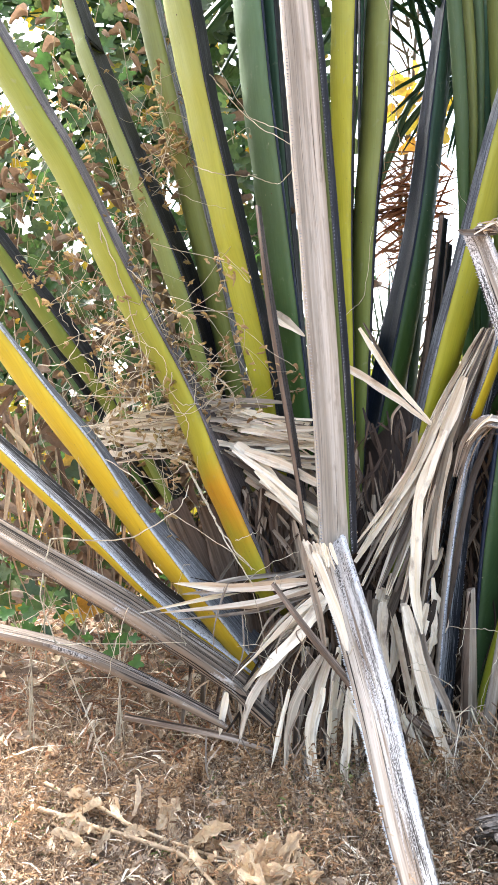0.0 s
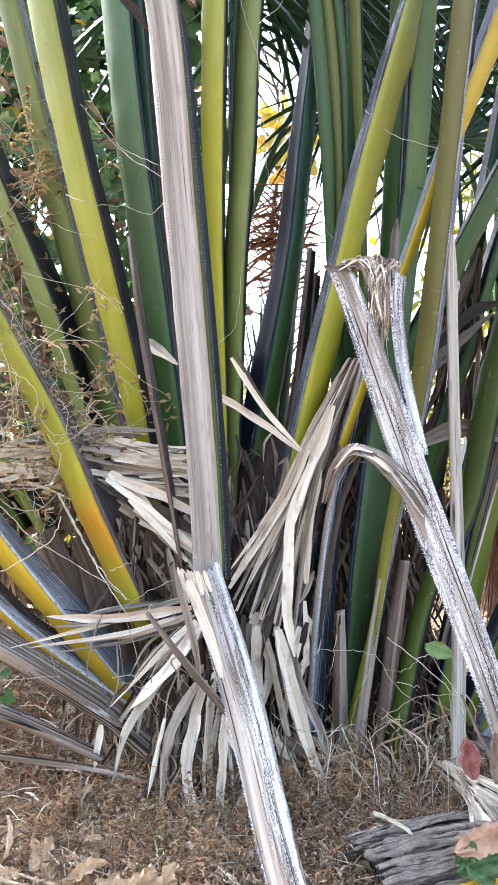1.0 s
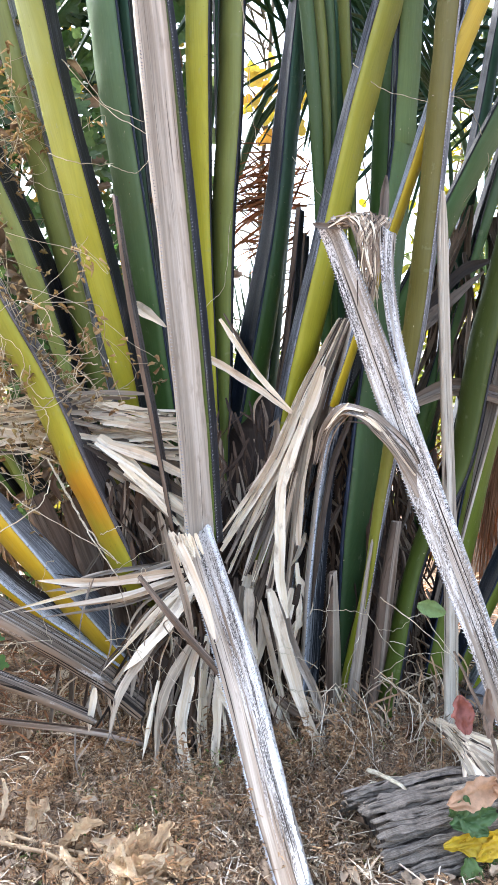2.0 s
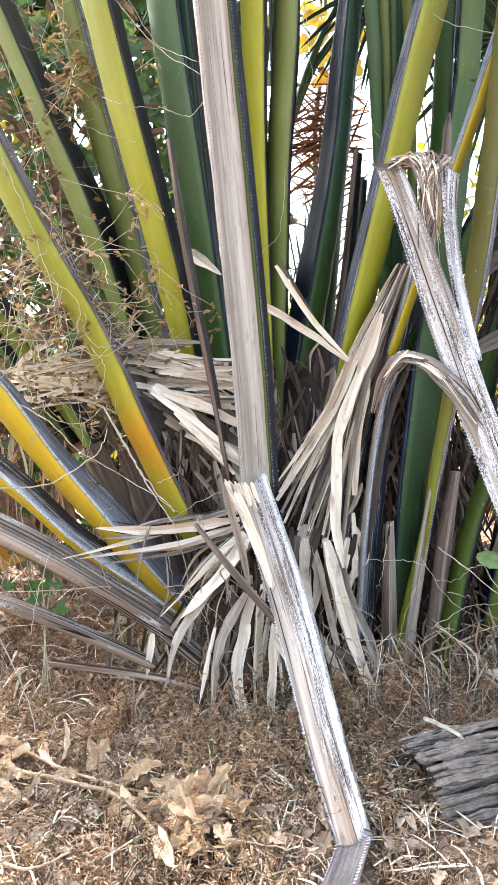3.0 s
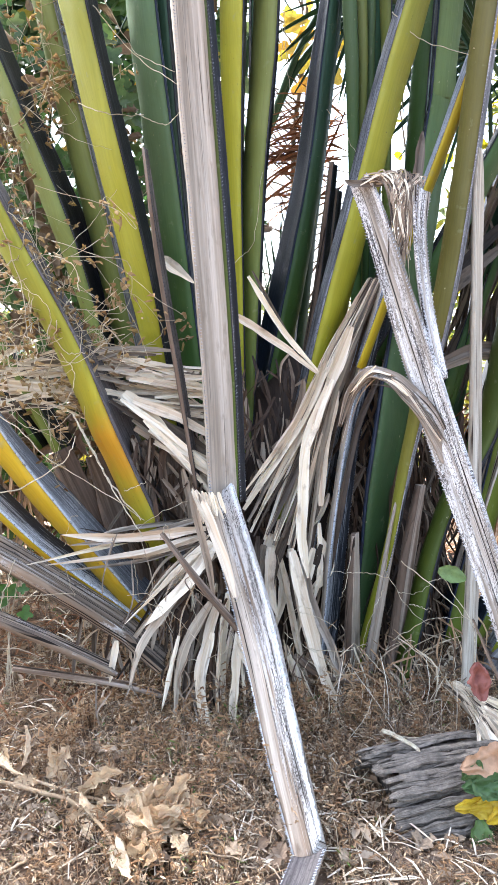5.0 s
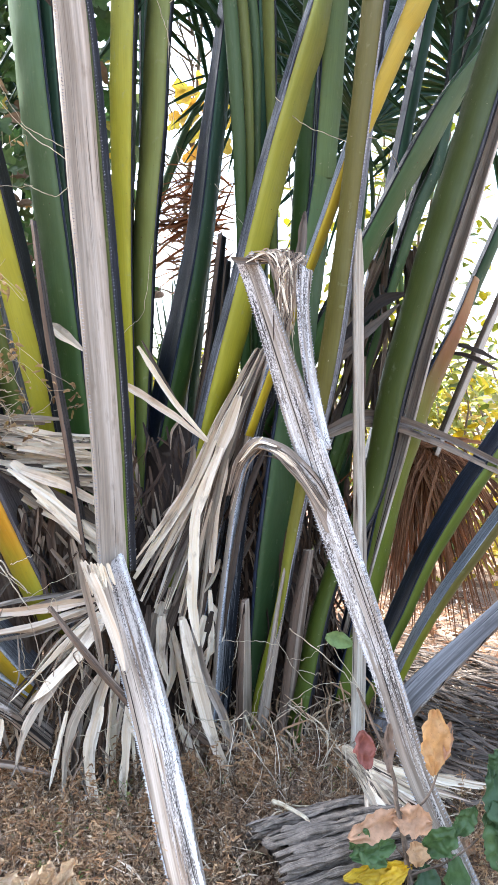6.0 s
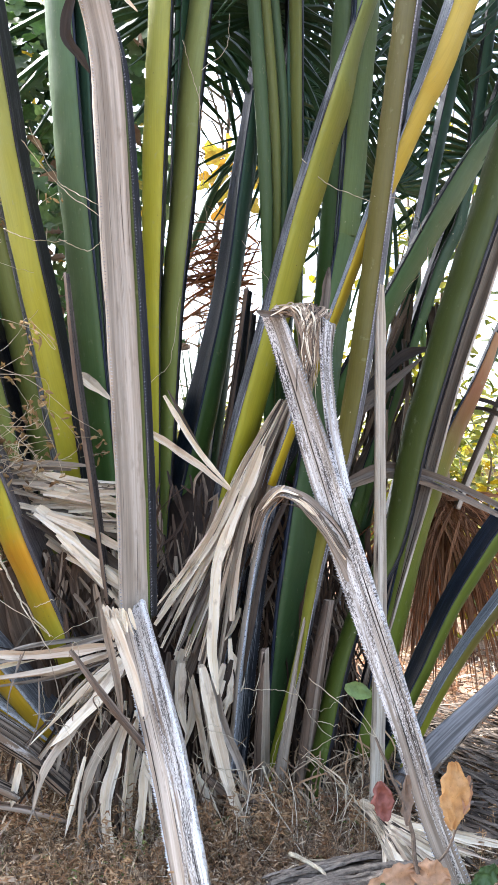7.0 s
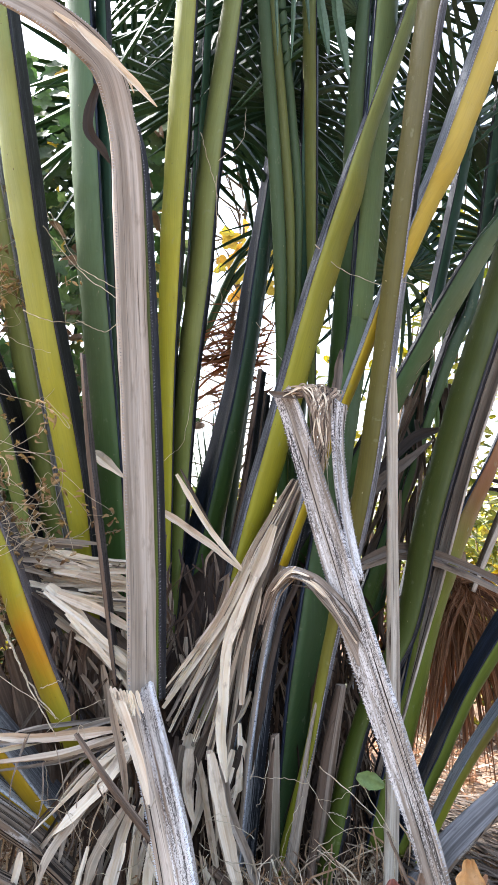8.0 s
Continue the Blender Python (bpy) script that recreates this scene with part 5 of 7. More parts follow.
dry_strip(palm, [(0.916, 3.200, 2.136), (0.808, 3.220, 2.140), (0.774, 3.220, 2.151)], 0.029, M_STRAW_GREY_SHADE)
dry_strip(palm, [(1.069, 3.300, 2.139), (1.090, 3.350, 2.262), (1.119, 3.400, 2.385)], 0.039, M_STRAW_GREY_SHADE, fold=0.6)

# ---- threads of creeper ----
thread = thing("vine", (-0.3, 3.1, 0.0), "thin pale dry vines trailing over the stalks", "vine")


def vine(pts, r):
    g = Geo()
    tube(g, pts, r, r * 0.6, n=10 * len(pts), sides=5, wob=0.008)
    part("stem", g, M_STEM, thread)


vine([(-0.718, 3.100, 0.997), (-0.756, 3.100, 0.778), (-0.660, 3.100, 0.527), (-0.531, 3.050, 0.253), (-0.487, 2.980, 0.128)], 0.0030)
vine([(-0.718, 3.100, 0.997), (-0.448, 3.100, 1.000), (-0.267, 3.150, 1.100), (-0.220, 3.200, 1.190)], 0.0030)
vine([(-0.659, 3.300, 1.332), (-0.444, 3.200, 1.231), (-0.316, 3.200, 1.104), (-0.080, 3.200, 0.957), (0.027, 3.200, 0.873)], 0.0024)
vine([(-0.216, 3.400, 1.196), (-0.119, 3.300, 1.029), (0.015, 3.250, 0.863)], 0.0040)
vine([(-0.250, 3.400, 1.263), (-0.152, 3.300, 1.095), (-0.083, 3.250, 0.971), (0.027, 3.200, 0.808)], 0.0040)
vine([(-0.562, 3.200, 2.170), (-0.486, 3.250, 1.958), (-0.428, 3.300, 1.748), (-0.406, 3.300, 1.553)], 0.0024)
vine([(-0.562, 3.200, 2.170), (-0.540, 3.250, 2.064), (-0.411, 3.250, 1.958), (-0.440, 3.300, 1.835)], 0.0024)
vine([(-0.908, 3.100, 0.639), (-0.698, 3.100, 0.610), (-0.218, 3.100, 0.621)], 0.0024)
vine([(-0.726, 3.400, 1.531), (-0.454, 3.400, 1.521), (-0.297, 3.400, 1.556), (-0.104, 3.600, 1.467)], 0.0024)
vine([(-0.464, 3.600, 2.479), (-0.274, 3.600, 2.362), (-0.109, 3.600, 2.315)], 0.0015)
vine([(-0.354, 3.400, 1.813), (-0.210, 3.700, 2.025), (-0.065, 3.700, 2.219)], 0.0015)
vine([(-0.190, 3.700, 2.912), (-0.020, 3.700, 2.721), (0.158, 3.500, 2.553)], 0.0024)
vine([(-0.244, 3.650, 2.504), (-0.110, 3.600, 2.456), (0.016, 3.800, 2.505)], 0.0024)
vine([(-0.023, 3.900, 2.537), (0.104, 3.800, 2.473), (0.168, 3.400, 2.423)], 0.0024)
vine([(0.601, 3.900, 3.310), (0.626, 3.950, 2.931), (0.598, 4.000, 2.590)], 0.0016)
vine([(0.416, 3.900, 1.905), (0.504, 3.900, 2.007), (0.550, 4.000, 2.332)], 0.0016)
vine([(1.070, 3.750, 2.962), (1.193, 3.700, 2.834), (1.287, 3.300, 2.637)], 0.0024)
vine([(1.273, 3.300, 2.672), (1.433, 3.400, 2.693), (1.710, 3.900, 2.756), (1.803, 4.000, 2.595), (1.677, 4.000, 2.418)], 0.0018)
vine([(0.878, 4.200, 2.674), (0.999, 4.200, 2.516), (1.071, 4.100, 2.308)], 0.0016)
vine([(1.173, 4.000, 2.706), (1.222, 4.000, 2.548), (1.200, 4.000, 2.383)], 0.0014)
vine([(0.975, 3.000, 0.752), (1.153, 2.950, 0.609), (1.239, 2.900, 0.517)], 0.0022)
vine([(1.007, 3.200, 0.386), (1.114, 3.100, 0.496), (1.217, 3.000, 0.537)], 0.0016)
vine([(0.869, 3.300, 0.325), (0.961, 3.250, 0.081), (1.002, 3.200, -0.084)], 0.0040)
vine([(1.040, 3.350, 0.200), (1.167, 3.300, 0.023), (1.260, 3.150, -0.122)], 0.0040)
vine([(0.927, 3.300, 0.037), (1.048, 3.200, -0.064), (1.140, 3.100, -0.134)], 0.0070)
vine([(0.522, 4.000, 3.566), (0.572, 4.000, 3.410), (0.622, 4.000, 3.240), (0.655, 4.000, 2.809), (0.685, 4.000, 2.640)], 0.0020)
vine([(-0.164, 3.800, 2.999), (-0.024, 3.800, 2.772), (0.148, 3.500, 2.598)], 0.0020)
vine([(0.603, 3.900, 3.385), (0.724, 3.900, 3.500), (0.731, 3.900, 3.676)], 0.0020)

for k in range(64):
    x = random.uniform(-0.95, 1.25)
    p = Vector((x, random.uniform(3.08, 3.35), random.uniform(0.05, 1.0 - 0.3 * abs(x))))
    d = Vector((random.uniform(-0.25, 0.25), random.uniform(-0.05, 0.05), random.uniform(-0.28, 0.1)))
    vine([p, p + d * 0.5 + Vector((0, -0.02, random.gauss(0, 0.03))), p + d + Vector((0, 0, -0.03))], random.uniform(0.0009, 0.0021))
for k in range(26):
    p = Vector((random.gauss(-0.40, 0.16), random.uniform(3.22, 3.34), random.gauss(1.66, 0.16)))
    a, r = random.uniform(0, 6.28), random.uniform(0.05, 0.13)
    vine([p + Vector((r * math.cos(a + s), 0.01 * s, r * math.sin(a + s))) for s in (0, 0.9, 1.9, 2.7)], random.uniform(0.0014, 0.0022))


# ---- withered russet fan and dry fronds behind ----
russet, brown_fronds = Geo(), Geo()
for k in range(230):
    a = radians(random.gauss(-82, 32))
    r = random.uniform(0.5, 0.95)
    p = Vector((2.02 + random.gauss(0, 0.05), random.uniform(4.15, 4.6), 1.34 + random.gauss(0, 0.05)))
    d = Vector((math.cos(a), -0.12, math.sin(a))) * r
    strip(russet, [p, p + d * 0.5 + Vector((0, 0, 0.07)), p + d - Vector((0, 0, random.uniform(0.05, 0.2)))], random.uniform(0.006, 0.020), fold=random.uniform(0.2, 0.6), n=9)
for k in range(80):
    p = Vector((random.uniform(0.92, 1.18), random.uniform(5.0, 5.5), random.uniform(2.42, 3.04)))
    d = Vector((-random.uniform(0.2, 0.48), 0, random.gauss(-0.13, 0.13)))
    strip(brown_fronds, [p, p + d * 0.5 + Vector((0, 0, random.gauss(0, 0.03))), p + d], random.uniform(0.006, 0.018), fold=0.4, n=7)
spiky, low_sheaf = Geo(), Geo()
for k in range(44):
    x = random.gauss(0.9, 0.05)
    h = random.uniform(0.35, 1.1)
    strip(spiky, [(x, 5.6, 1.5), (x + random.gauss(-0.03, 0.07), 5.6, 1.5 + h * 0.45), (x + random.gauss(-0.05, 0.14), 5.5, 1.5 + h)], random.uniform(0.008, 0.016), fold=0.3, n=6)
part("leaf_blade", spiky, M_BLADE, palm)
part("dead_leaf", russet, M_STRAW_RED, palm, "withered russet fan leaf hanging down")
part("dead_leaf", brown_fronds, M_STRAW_RED, palm, "withered brown leaf at the back")
# Grey litter, laid thick and dark so the sunlit ground here looks shaded.
for k in range(420):
    p = Vector((random.uniform(1.5, 2.5), random.uniform(3.24, 4.9), random.uniform(0.04, 0.12)))
    d = Vector((random.uniform(-0.05, 0.13), -random.uniform(0.1, 0.45), 0.05))
    strip(low_sheaf, [p, p + d, p + d + Vector((random.uniform(0.05, 0.2), random.uniform(-0.18, 0.08), -0.04))], random.uniform(0.008, 0.026), up=(0, -0.4, 1))
part("dead_leaf", low_sheaf, M_STRAW_GREY_SHADE, palm, "grey dead fan leaf lying on the ground, darkened for shade")

# ---- blade tips hanging from above, crossed sticks ----
dry_strip(palm, [(1.086, 4.000, 4.544), (1.136, 4.000, 4.238), (1.169, 4.000, 4.050)], 0.047, M_BLADE_PALE, fold=0.3)
dry_strip(palm, [(1.171, 4.000, 4.557), (1.228, 4.000, 4.189), (1.281, 4.000, 3.948)], 0.063, M_BLADE_PALE, fold=0.3)
dry_strip(palm, [(0.994, 4.100, 4.533), (0.992, 4.100, 4.076)], 0.024, M_BLADE_PALE, fold=0.3)
dry_strip(palm, [(0.890, 4.100, 4.517), (0.919, 4.100, 4.085)], 0.021, M_BLADE_PALE, fold=0.3)
dry_strip(palm, [(1.069, 4.200, 4.644), (1.107, 4.200, 4.290)], 0.025, M_BLADE_PALE, fold=0.3)
stalk("dead_stalk", [(0.101, 3.120, 0.841), (0.243, 3.120, 0.654), (0.448, 3.150, 0.401)],
      [0.0169, 0.0277, 0.0326],
      [(0.80, -0.13, 0.59), (0.79, -0.13, 0.60), (0.78, -0.12, 0.61)], "brown", "brown", palm, teeth=0)
stalk("dead_stalk", [(0.648, 3.400, 0.265), (0.756, 3.350, 0.199), (0.905, 3.300, 0.179)],
      [0.0282, 0.0369, 0.0226],
      [(0.52, -0.05, 0.85), (0.32, 0.03, 0.95), (0.13, 0.08, 0.99)], "brown", "brown", palm, teeth=0)

# ---- sticks on the ground ----
def stick(a, b, r, mat=M_TWIG, label="thin grey-brown stick lying on dry ground"):
    g = Geo()
    m = (Vector(a) + Vector(b)) / 2 + Vector((0.01, 0, 0.015))
    tube(g, [a, m, b], r, r * 0.6, wob=0.006)
    tagged(part("stick", g, mat), label, "stick", "sticks on the ground")


for k in range(15):
    x = -0.1 + random.gauss(0, 0.04)
    stick((x, random.uniform(3.57, 3.85), 0.03), (x + random.uniform(-0.12, 0.03), random.uniform(2.95, 3.18), 0.02), random.uniform(0.0033, 0.007))
for k in range(12):
    x, y, a = random.uniform(-0.9, 0.9), random.uniform(2.4, 3.4), random.uniform(0, 3.14)
    l = random.uniform(0.08, 0.22)
    stick((x, y, 0.03), (x + l * math.cos(a), y + l * math.sin(a), 0.02), random.uniform(0.003, 0.005))

stick((0.862, 2.76, 0.215), (0.962, 2.555, 0.20), 0.009, M_STEM, "pale bare stick lying across the log")
stick((0.955, 3.05, 0.06), (1.05, 2.62, 0.205), 0.004, M_STEM, "thin pale stick leaning on the log")

# ---- dry leaf shreds hanging low behind the lowest stalks ----
shreds = Geo()
for k in range(95):
    u = random.random()
    p = Vector((-1.37 + 1.03 * u, random.uniform(3.9, 4.48), 1.45 - 0.65 * u + random.gauss(0, 0.12)))
    d = Vector((random.gauss(0.06, 0.08), 0, -random.uniform(0.2, 0.5)))
    strip(shreds, [p, p + d * 0.5 + Vector((random.gauss(0, 0.03), 0, 0)), p + d], random.uniform(0.008, 0.028), fold=0.4, n=7)
tagged(part("dry_leaf", shreds, M_WEED, palm, "brown dry leaf shreds"), kind="stuff")

# ---- long withered leaf on the ground ----
M_BUFF = leaf_material("withered_buff", [(0.68, 0.52, 0.33), (0.54, 0.38, 0.22), (0.76, 0.60, 0.40)], 0.75, 0.15)
nt = M_BUFF.node_tree
vein = grain(nt, place(nt, (28, 28, 60)), 6, 0.75)
bump(nt, nt.nodes["Principled BSDF"], vein, 0.9, 0.012)
withered = thing("withered_leaf", (-0.25, 2.6, 0.0), "long withered buff leaf with torn crumpled blades, lying on weeds", "leaf")
def midrib(pts, r):
    g = Geo()
    tube(g, pts, r, r * 0.5, wob=0.006)
    part("midrib", g, M_BUFF, withered)


def torn_blade(at, way, length, width, curl):
    """A torn piece of blade, broken into three crumpled flakes."""
    g = Geo()
    for k in range(3):
        p = Vector(at) + Vector((random.gauss(0, 0.028), random.gauss(0, 0.028), 0.016 * k))
        d = Vector(way) + Vector((random.gauss(0, 0.7), random.gauss(0, 0.7), random.gauss(0.1, 0.3)))
        crumpled(g, p, d, (random.gauss(0, 0.7), random.gauss(-0.5, 0.5), 0.8), length * random.uniform(0.45, 0.75), width * random.uniform(0.25, 0.42), curl * 2.2, 14, 9, 0.3, 0.45)
    part("blade", g, M_BUFF, withered, smooth=False)


midrib([(-0.745, 2.940, 0.075), (-0.484, 2.794, 0.075), (-0.224, 2.652, 0.075), (-0.108, 2.528, 0.075), (0.002, 2.291, 0.075)], 0.010)
midrib([(-0.752, 3.123, 0.075), (-0.511, 2.942, 0.075), (-0.330, 2.774, 0.075), (-0.115, 2.644, 0.075), (0.031, 2.568, 0.075)], 0.008)
midrib([(-0.449, 2.272, 0.075), (-0.366, 2.239, 0.075), (-0.277, 2.313, 0.075)], 0.006)
midrib([(0.132, 2.368, 0.075), (0.211, 2.317, 0.075), (0.335, 2.265, 0.075)], 0.004)
for k in range(7):
    a = radians(-75 + 38 * k)
    torn_blade((0.07 + 0.03 * math.cos(a), 2.50 + 0.03 * math.sin(a), 0.07), (math.cos(a), math.sin(a), random.uniform(0.0, 0.5)), random.uniform(0.14, 0.24), random.uniform(0.10, 0.17), random.uniform(0.4, 1.0))
torn_blade((-0.584, 2.915, 0.060), (0.483, 0.874, 0.244), 0.177, 0.100, 0.89)
torn_blade((-0.534, 2.809, 0.060), (0.103, -0.993, 0.164), 0.196, 0.090, 0.35)
torn_blade((-0.482, 2.785, 0.060), (0.199, -0.978, 0.045), 0.179, 0.085, 0.82)
torn_blade((-0.387, 2.777, 0.060), (0.655, -0.752, 0.012), 0.140, 0.085, 0.44)
torn_blade((-0.393, 2.878, 0.060), (-0.176, 0.983, 0.289), 0.240, 0.060, 0.31)
torn_blade((-0.232, 2.726, 0.060), (0.240, 0.969, 0.298), 0.214, 0.115, 0.33)
torn_blade((-0.135, 2.663, 0.060), (0.586, 0.809, 0.156), 0.238, 0.130, 0.45)
torn_blade((-0.162, 2.665, 0.060), (0.758, -0.650, 0.111), 0.243, 0.100, 0.88)
torn_blade((-0.101, 2.555, 0.060), (0.528, -0.847, -0.053), 0.165, 0.085, 0.31)
torn_blade((0.031, 2.528, 0.060), (0.893, 0.447, 0.087), 0.211, 0.145, 0.65)
torn_blade((-0.017, 2.375, 0.060), (0.778, 0.626, 0.188), 0.216, 0.200, 0.72)
torn_blade((0.017, 2.315, 0.060), (0.366, -0.928, 0.139), 0.137, 0.140, 0.82)
torn_blade((0.066, 2.297, 0.060), (0.489, -0.868, 0.224), 0.115, 0.100, 0.38)
torn_blade((0.123, 2.364, 0.060), (0.773, -0.629, 0.122), 0.128, 0.100, 0.43)
torn_blade((0.083, 2.459, 0.060), (0.418, -0.906, 0.227), 0.159, 0.150, 0.89)
torn_blade((-0.553, 2.678, 0.060), (0.529, -0.846, 0.124), 0.156, 0.125, 0.65)


# ---- palm: blades, fibre, core ----
def fan_blade(geo, at, axis, up, radius, count=34, spread=125, droop=0.25):
    """A fan of folded segments round a stalk's end, split towards their tips."""
    axis, up = Vector(axis).normalized(), Vector(up)
    up = (up - up.dot(axis) * axis).normalized()
    side = axis.cross(up)
    for k in range(count):
        a = radians(-spread + 2 * spread * (k + random.uniform(-0.15, 0.15)) / (count - 1))
        d = axis * math.cos(a) + side * math.sin(a)
        r = radius * (0.72 + 0.28 * math.cos(a * 0.6)) * random.uniform(0.88, 1.05)
        sag = Vector((0, 0, -1)) * droop * r * random.uniform(0.5, 1.4)
        pts = [Vector(at), Vector(at) + d * r * 0.5 + sag * 0.15 + up * 0.03, Vector(at) + d * r + sag]
        strip(geo, pts, 0.036 * radius, up=up, fold=0.45, n=8, taper=0.05, wave=0.05)


for k, (ob, at, way) in enumerate(TIPS):
    if at.z > 3.5:
        g = Geo()
        out = Vector((way.x, way.y, 0.15))
        fan_blade(g, at, way + out * 0.4, Vector((0, 0.6, 1)) - way * 0.3, random.uniform(0.9, 1.2), 26, 75 if at.x < 0.1 else 125, 0.1 if at.x < 0.1 else 0.5)
        part("leaf_blade", g, M_BLADE, ob, smooth=False)


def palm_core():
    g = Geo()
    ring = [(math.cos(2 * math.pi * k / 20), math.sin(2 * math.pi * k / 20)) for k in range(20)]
    # Core made wider and taller so its dark colour fills the shaded gaps.
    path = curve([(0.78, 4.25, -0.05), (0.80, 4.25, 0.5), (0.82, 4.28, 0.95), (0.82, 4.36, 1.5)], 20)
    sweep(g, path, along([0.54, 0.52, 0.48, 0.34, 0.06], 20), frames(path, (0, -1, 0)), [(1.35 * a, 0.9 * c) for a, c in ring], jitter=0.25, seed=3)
    part("trunk", g, M_FIBRE_SHADE, palm, "short fibre-wrapped trunk, widened and darkened as shade between the stalks")
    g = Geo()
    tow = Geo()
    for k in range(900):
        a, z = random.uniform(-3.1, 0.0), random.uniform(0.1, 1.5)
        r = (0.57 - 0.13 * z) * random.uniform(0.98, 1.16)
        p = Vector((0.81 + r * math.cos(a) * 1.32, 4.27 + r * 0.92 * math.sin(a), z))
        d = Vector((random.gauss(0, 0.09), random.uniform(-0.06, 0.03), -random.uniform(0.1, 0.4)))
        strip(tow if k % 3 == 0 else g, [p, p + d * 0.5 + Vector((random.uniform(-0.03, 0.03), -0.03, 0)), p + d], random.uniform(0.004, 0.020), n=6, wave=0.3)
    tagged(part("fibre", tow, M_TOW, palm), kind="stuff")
    tagged(part("fibre", g, M_FIBRE_SHADE, palm), kind="stuff")
    g = Geo()
    for k in range(460):
        a = random.uniform(-3.05, 0.0)
        r = random.uniform(0.42, 0.80)
        p = Vector((0.74 + r * 1.25 * math.cos(a), 4.1 + r * math.sin(a), random.uniform(0.10, 0.34)))
        q = p + Vector((random.gauss(0, 0.1), random.uniform(-0.15, 0.02), -p.z + 0.03))
        strip(g, [p, p.lerp(q, 0.5) + Vector((random.gauss(0, 0.04), -0.02, 0.06)), q], random.uniform(0.003, 0.009), n=7, wave=0.2)
    tagged(part("straw", g, M_WEED, palm), kind="stuff")


palm_core()


# ---- creeper ----
def lobed(geo, at, way, up, size, lobes=5, cup=0.2):
    """A broad lobed leaf with a folded midrib."""
    way = Vector(way).normalized()
    up = Vector(up)
    up = (up - up.dot(way) * way)
    up = up.normalized() if up.length > 1e-3 else way.orthogonal().normalized()
    side = way.cross(up)
    n = 18
    v = [Vector(at), Vector(at) + way * size * 0.5 - up * cup * size * 0.2]
    for k in range(n):
        a = -2.75 + 5.5 * k / (n - 1)
        r = size * (0.42 + 0.13 * math.cos(a * lobes * 0.9)) * (1.0 - 0.22 * abs(a) / 2.75) * random.uniform(0.93, 1.07)
        lift = cup * size * (abs(math.sin(a)) * 0.5 + random.uniform(-0.12, 0.12))
        v.append(v[1] + way * r * math.cos(a) + side * r * math.sin(a) + up * lift)
    f = [(1, 2 + k, 3 + k) for k in range(n - 1)] + [(1, 0, 2), (1, n + 1, 0)]
    geo.add(v, f)


def rand_dir(flat=0.5):
    a = random.uniform(0, 2 * math.pi)
    return Vector((math.cos(a), math.sin(a) * flat, random.uniform(-1, 0.5)))


def creeper():
    ob = thing("creeper", (-0.75, 4.7, 0.0), "tangled climbing creeper with green, yellow and withered leaves", "creeper")
    stems, green, yellow, dry = Geo(), Geo(), Geo(), Geo()
    for k in range(46):
        x, y = random.uniform(-1.7, 0.35), random.uniform(4.45, 5.3)
        top = random.uniform(1.6, 4.2)
        pts = [(x + random.gauss(0, 0.15), y + 0.2, 0.0)]
        for j in range(1, 6):
            pts.append((x + random.gauss(0, 0.16), y + random.gauss(0, 0.1), top * j / 5))
        tube(stems, pts, 0.004, 0.0015, n=30, wob=0.03)
        line = curve(pts, 40)
        for p in line[6:]:
            for r in range(2):
                if random.random() < 0.78:
                    q = p + Vector((random.gauss(0, 0.10), random.gauss(-0.03, 0.08), random.gauss(0, 0.06)))
                    up = Vector((random.gauss(0, 0.5), -1, random.uniform(0.0, 1.0)))
                    h = random.random()
                    low = q.z < 1.7
                    if h < (0.30 if low else 0.62):
                        lobed(green, q, rand_dir(), up, random.uniform(0.05, 0.13))
                    elif h < (0.32 if low else 0.56):
                        lobed(yellow, q, rand_dir(), up, random.uniform(0.05, 0.09), 3)
                    else:
                        crumpled(dry, q, rand_dir(), up, random.uniform(0.05, 0.14), random.uniform(0.03, 0.06), 2.2, 7, 5, 0.35)
    for k in range(4300):
        p = Vector((random.uniform(-2.4, 0.55), random.uniform(5.2, 6.0), random.uniform(0.1, 4.6)))
        if noise.noise(p * 1.6) > -0.30:
            lobed(yellow if random.random() < 0.10 else green, p, rand_dir(), (random.gauss(0, 0.5), -1, random.uniform(0, 1)), random.uniform(0.09, 0.18))
    tagged(part("stem", stems, M_STEM, ob), kind="stuff")
    tagged(part("foliage", green, M_VINE, ob, "green lobed leaves"), kind="stuff")
    tagged(part("foliage", yellow, M_VINE_Y, ob, "yellow autumn leaves"), kind="stuff")
    tagged(part("foliage", dry, M_VINE_B, ob, "withered brown leaves"), kind="stuff")


creeper()


M_LITTER_GOLD = leaf_material("withered_gold", [(0.33, 0.21, 0.095), (0.46, 0.34, 0.18), (0.20, 0.115, 0.055), (0.42, 0.31, 0.12)], 0.8, 0.2)


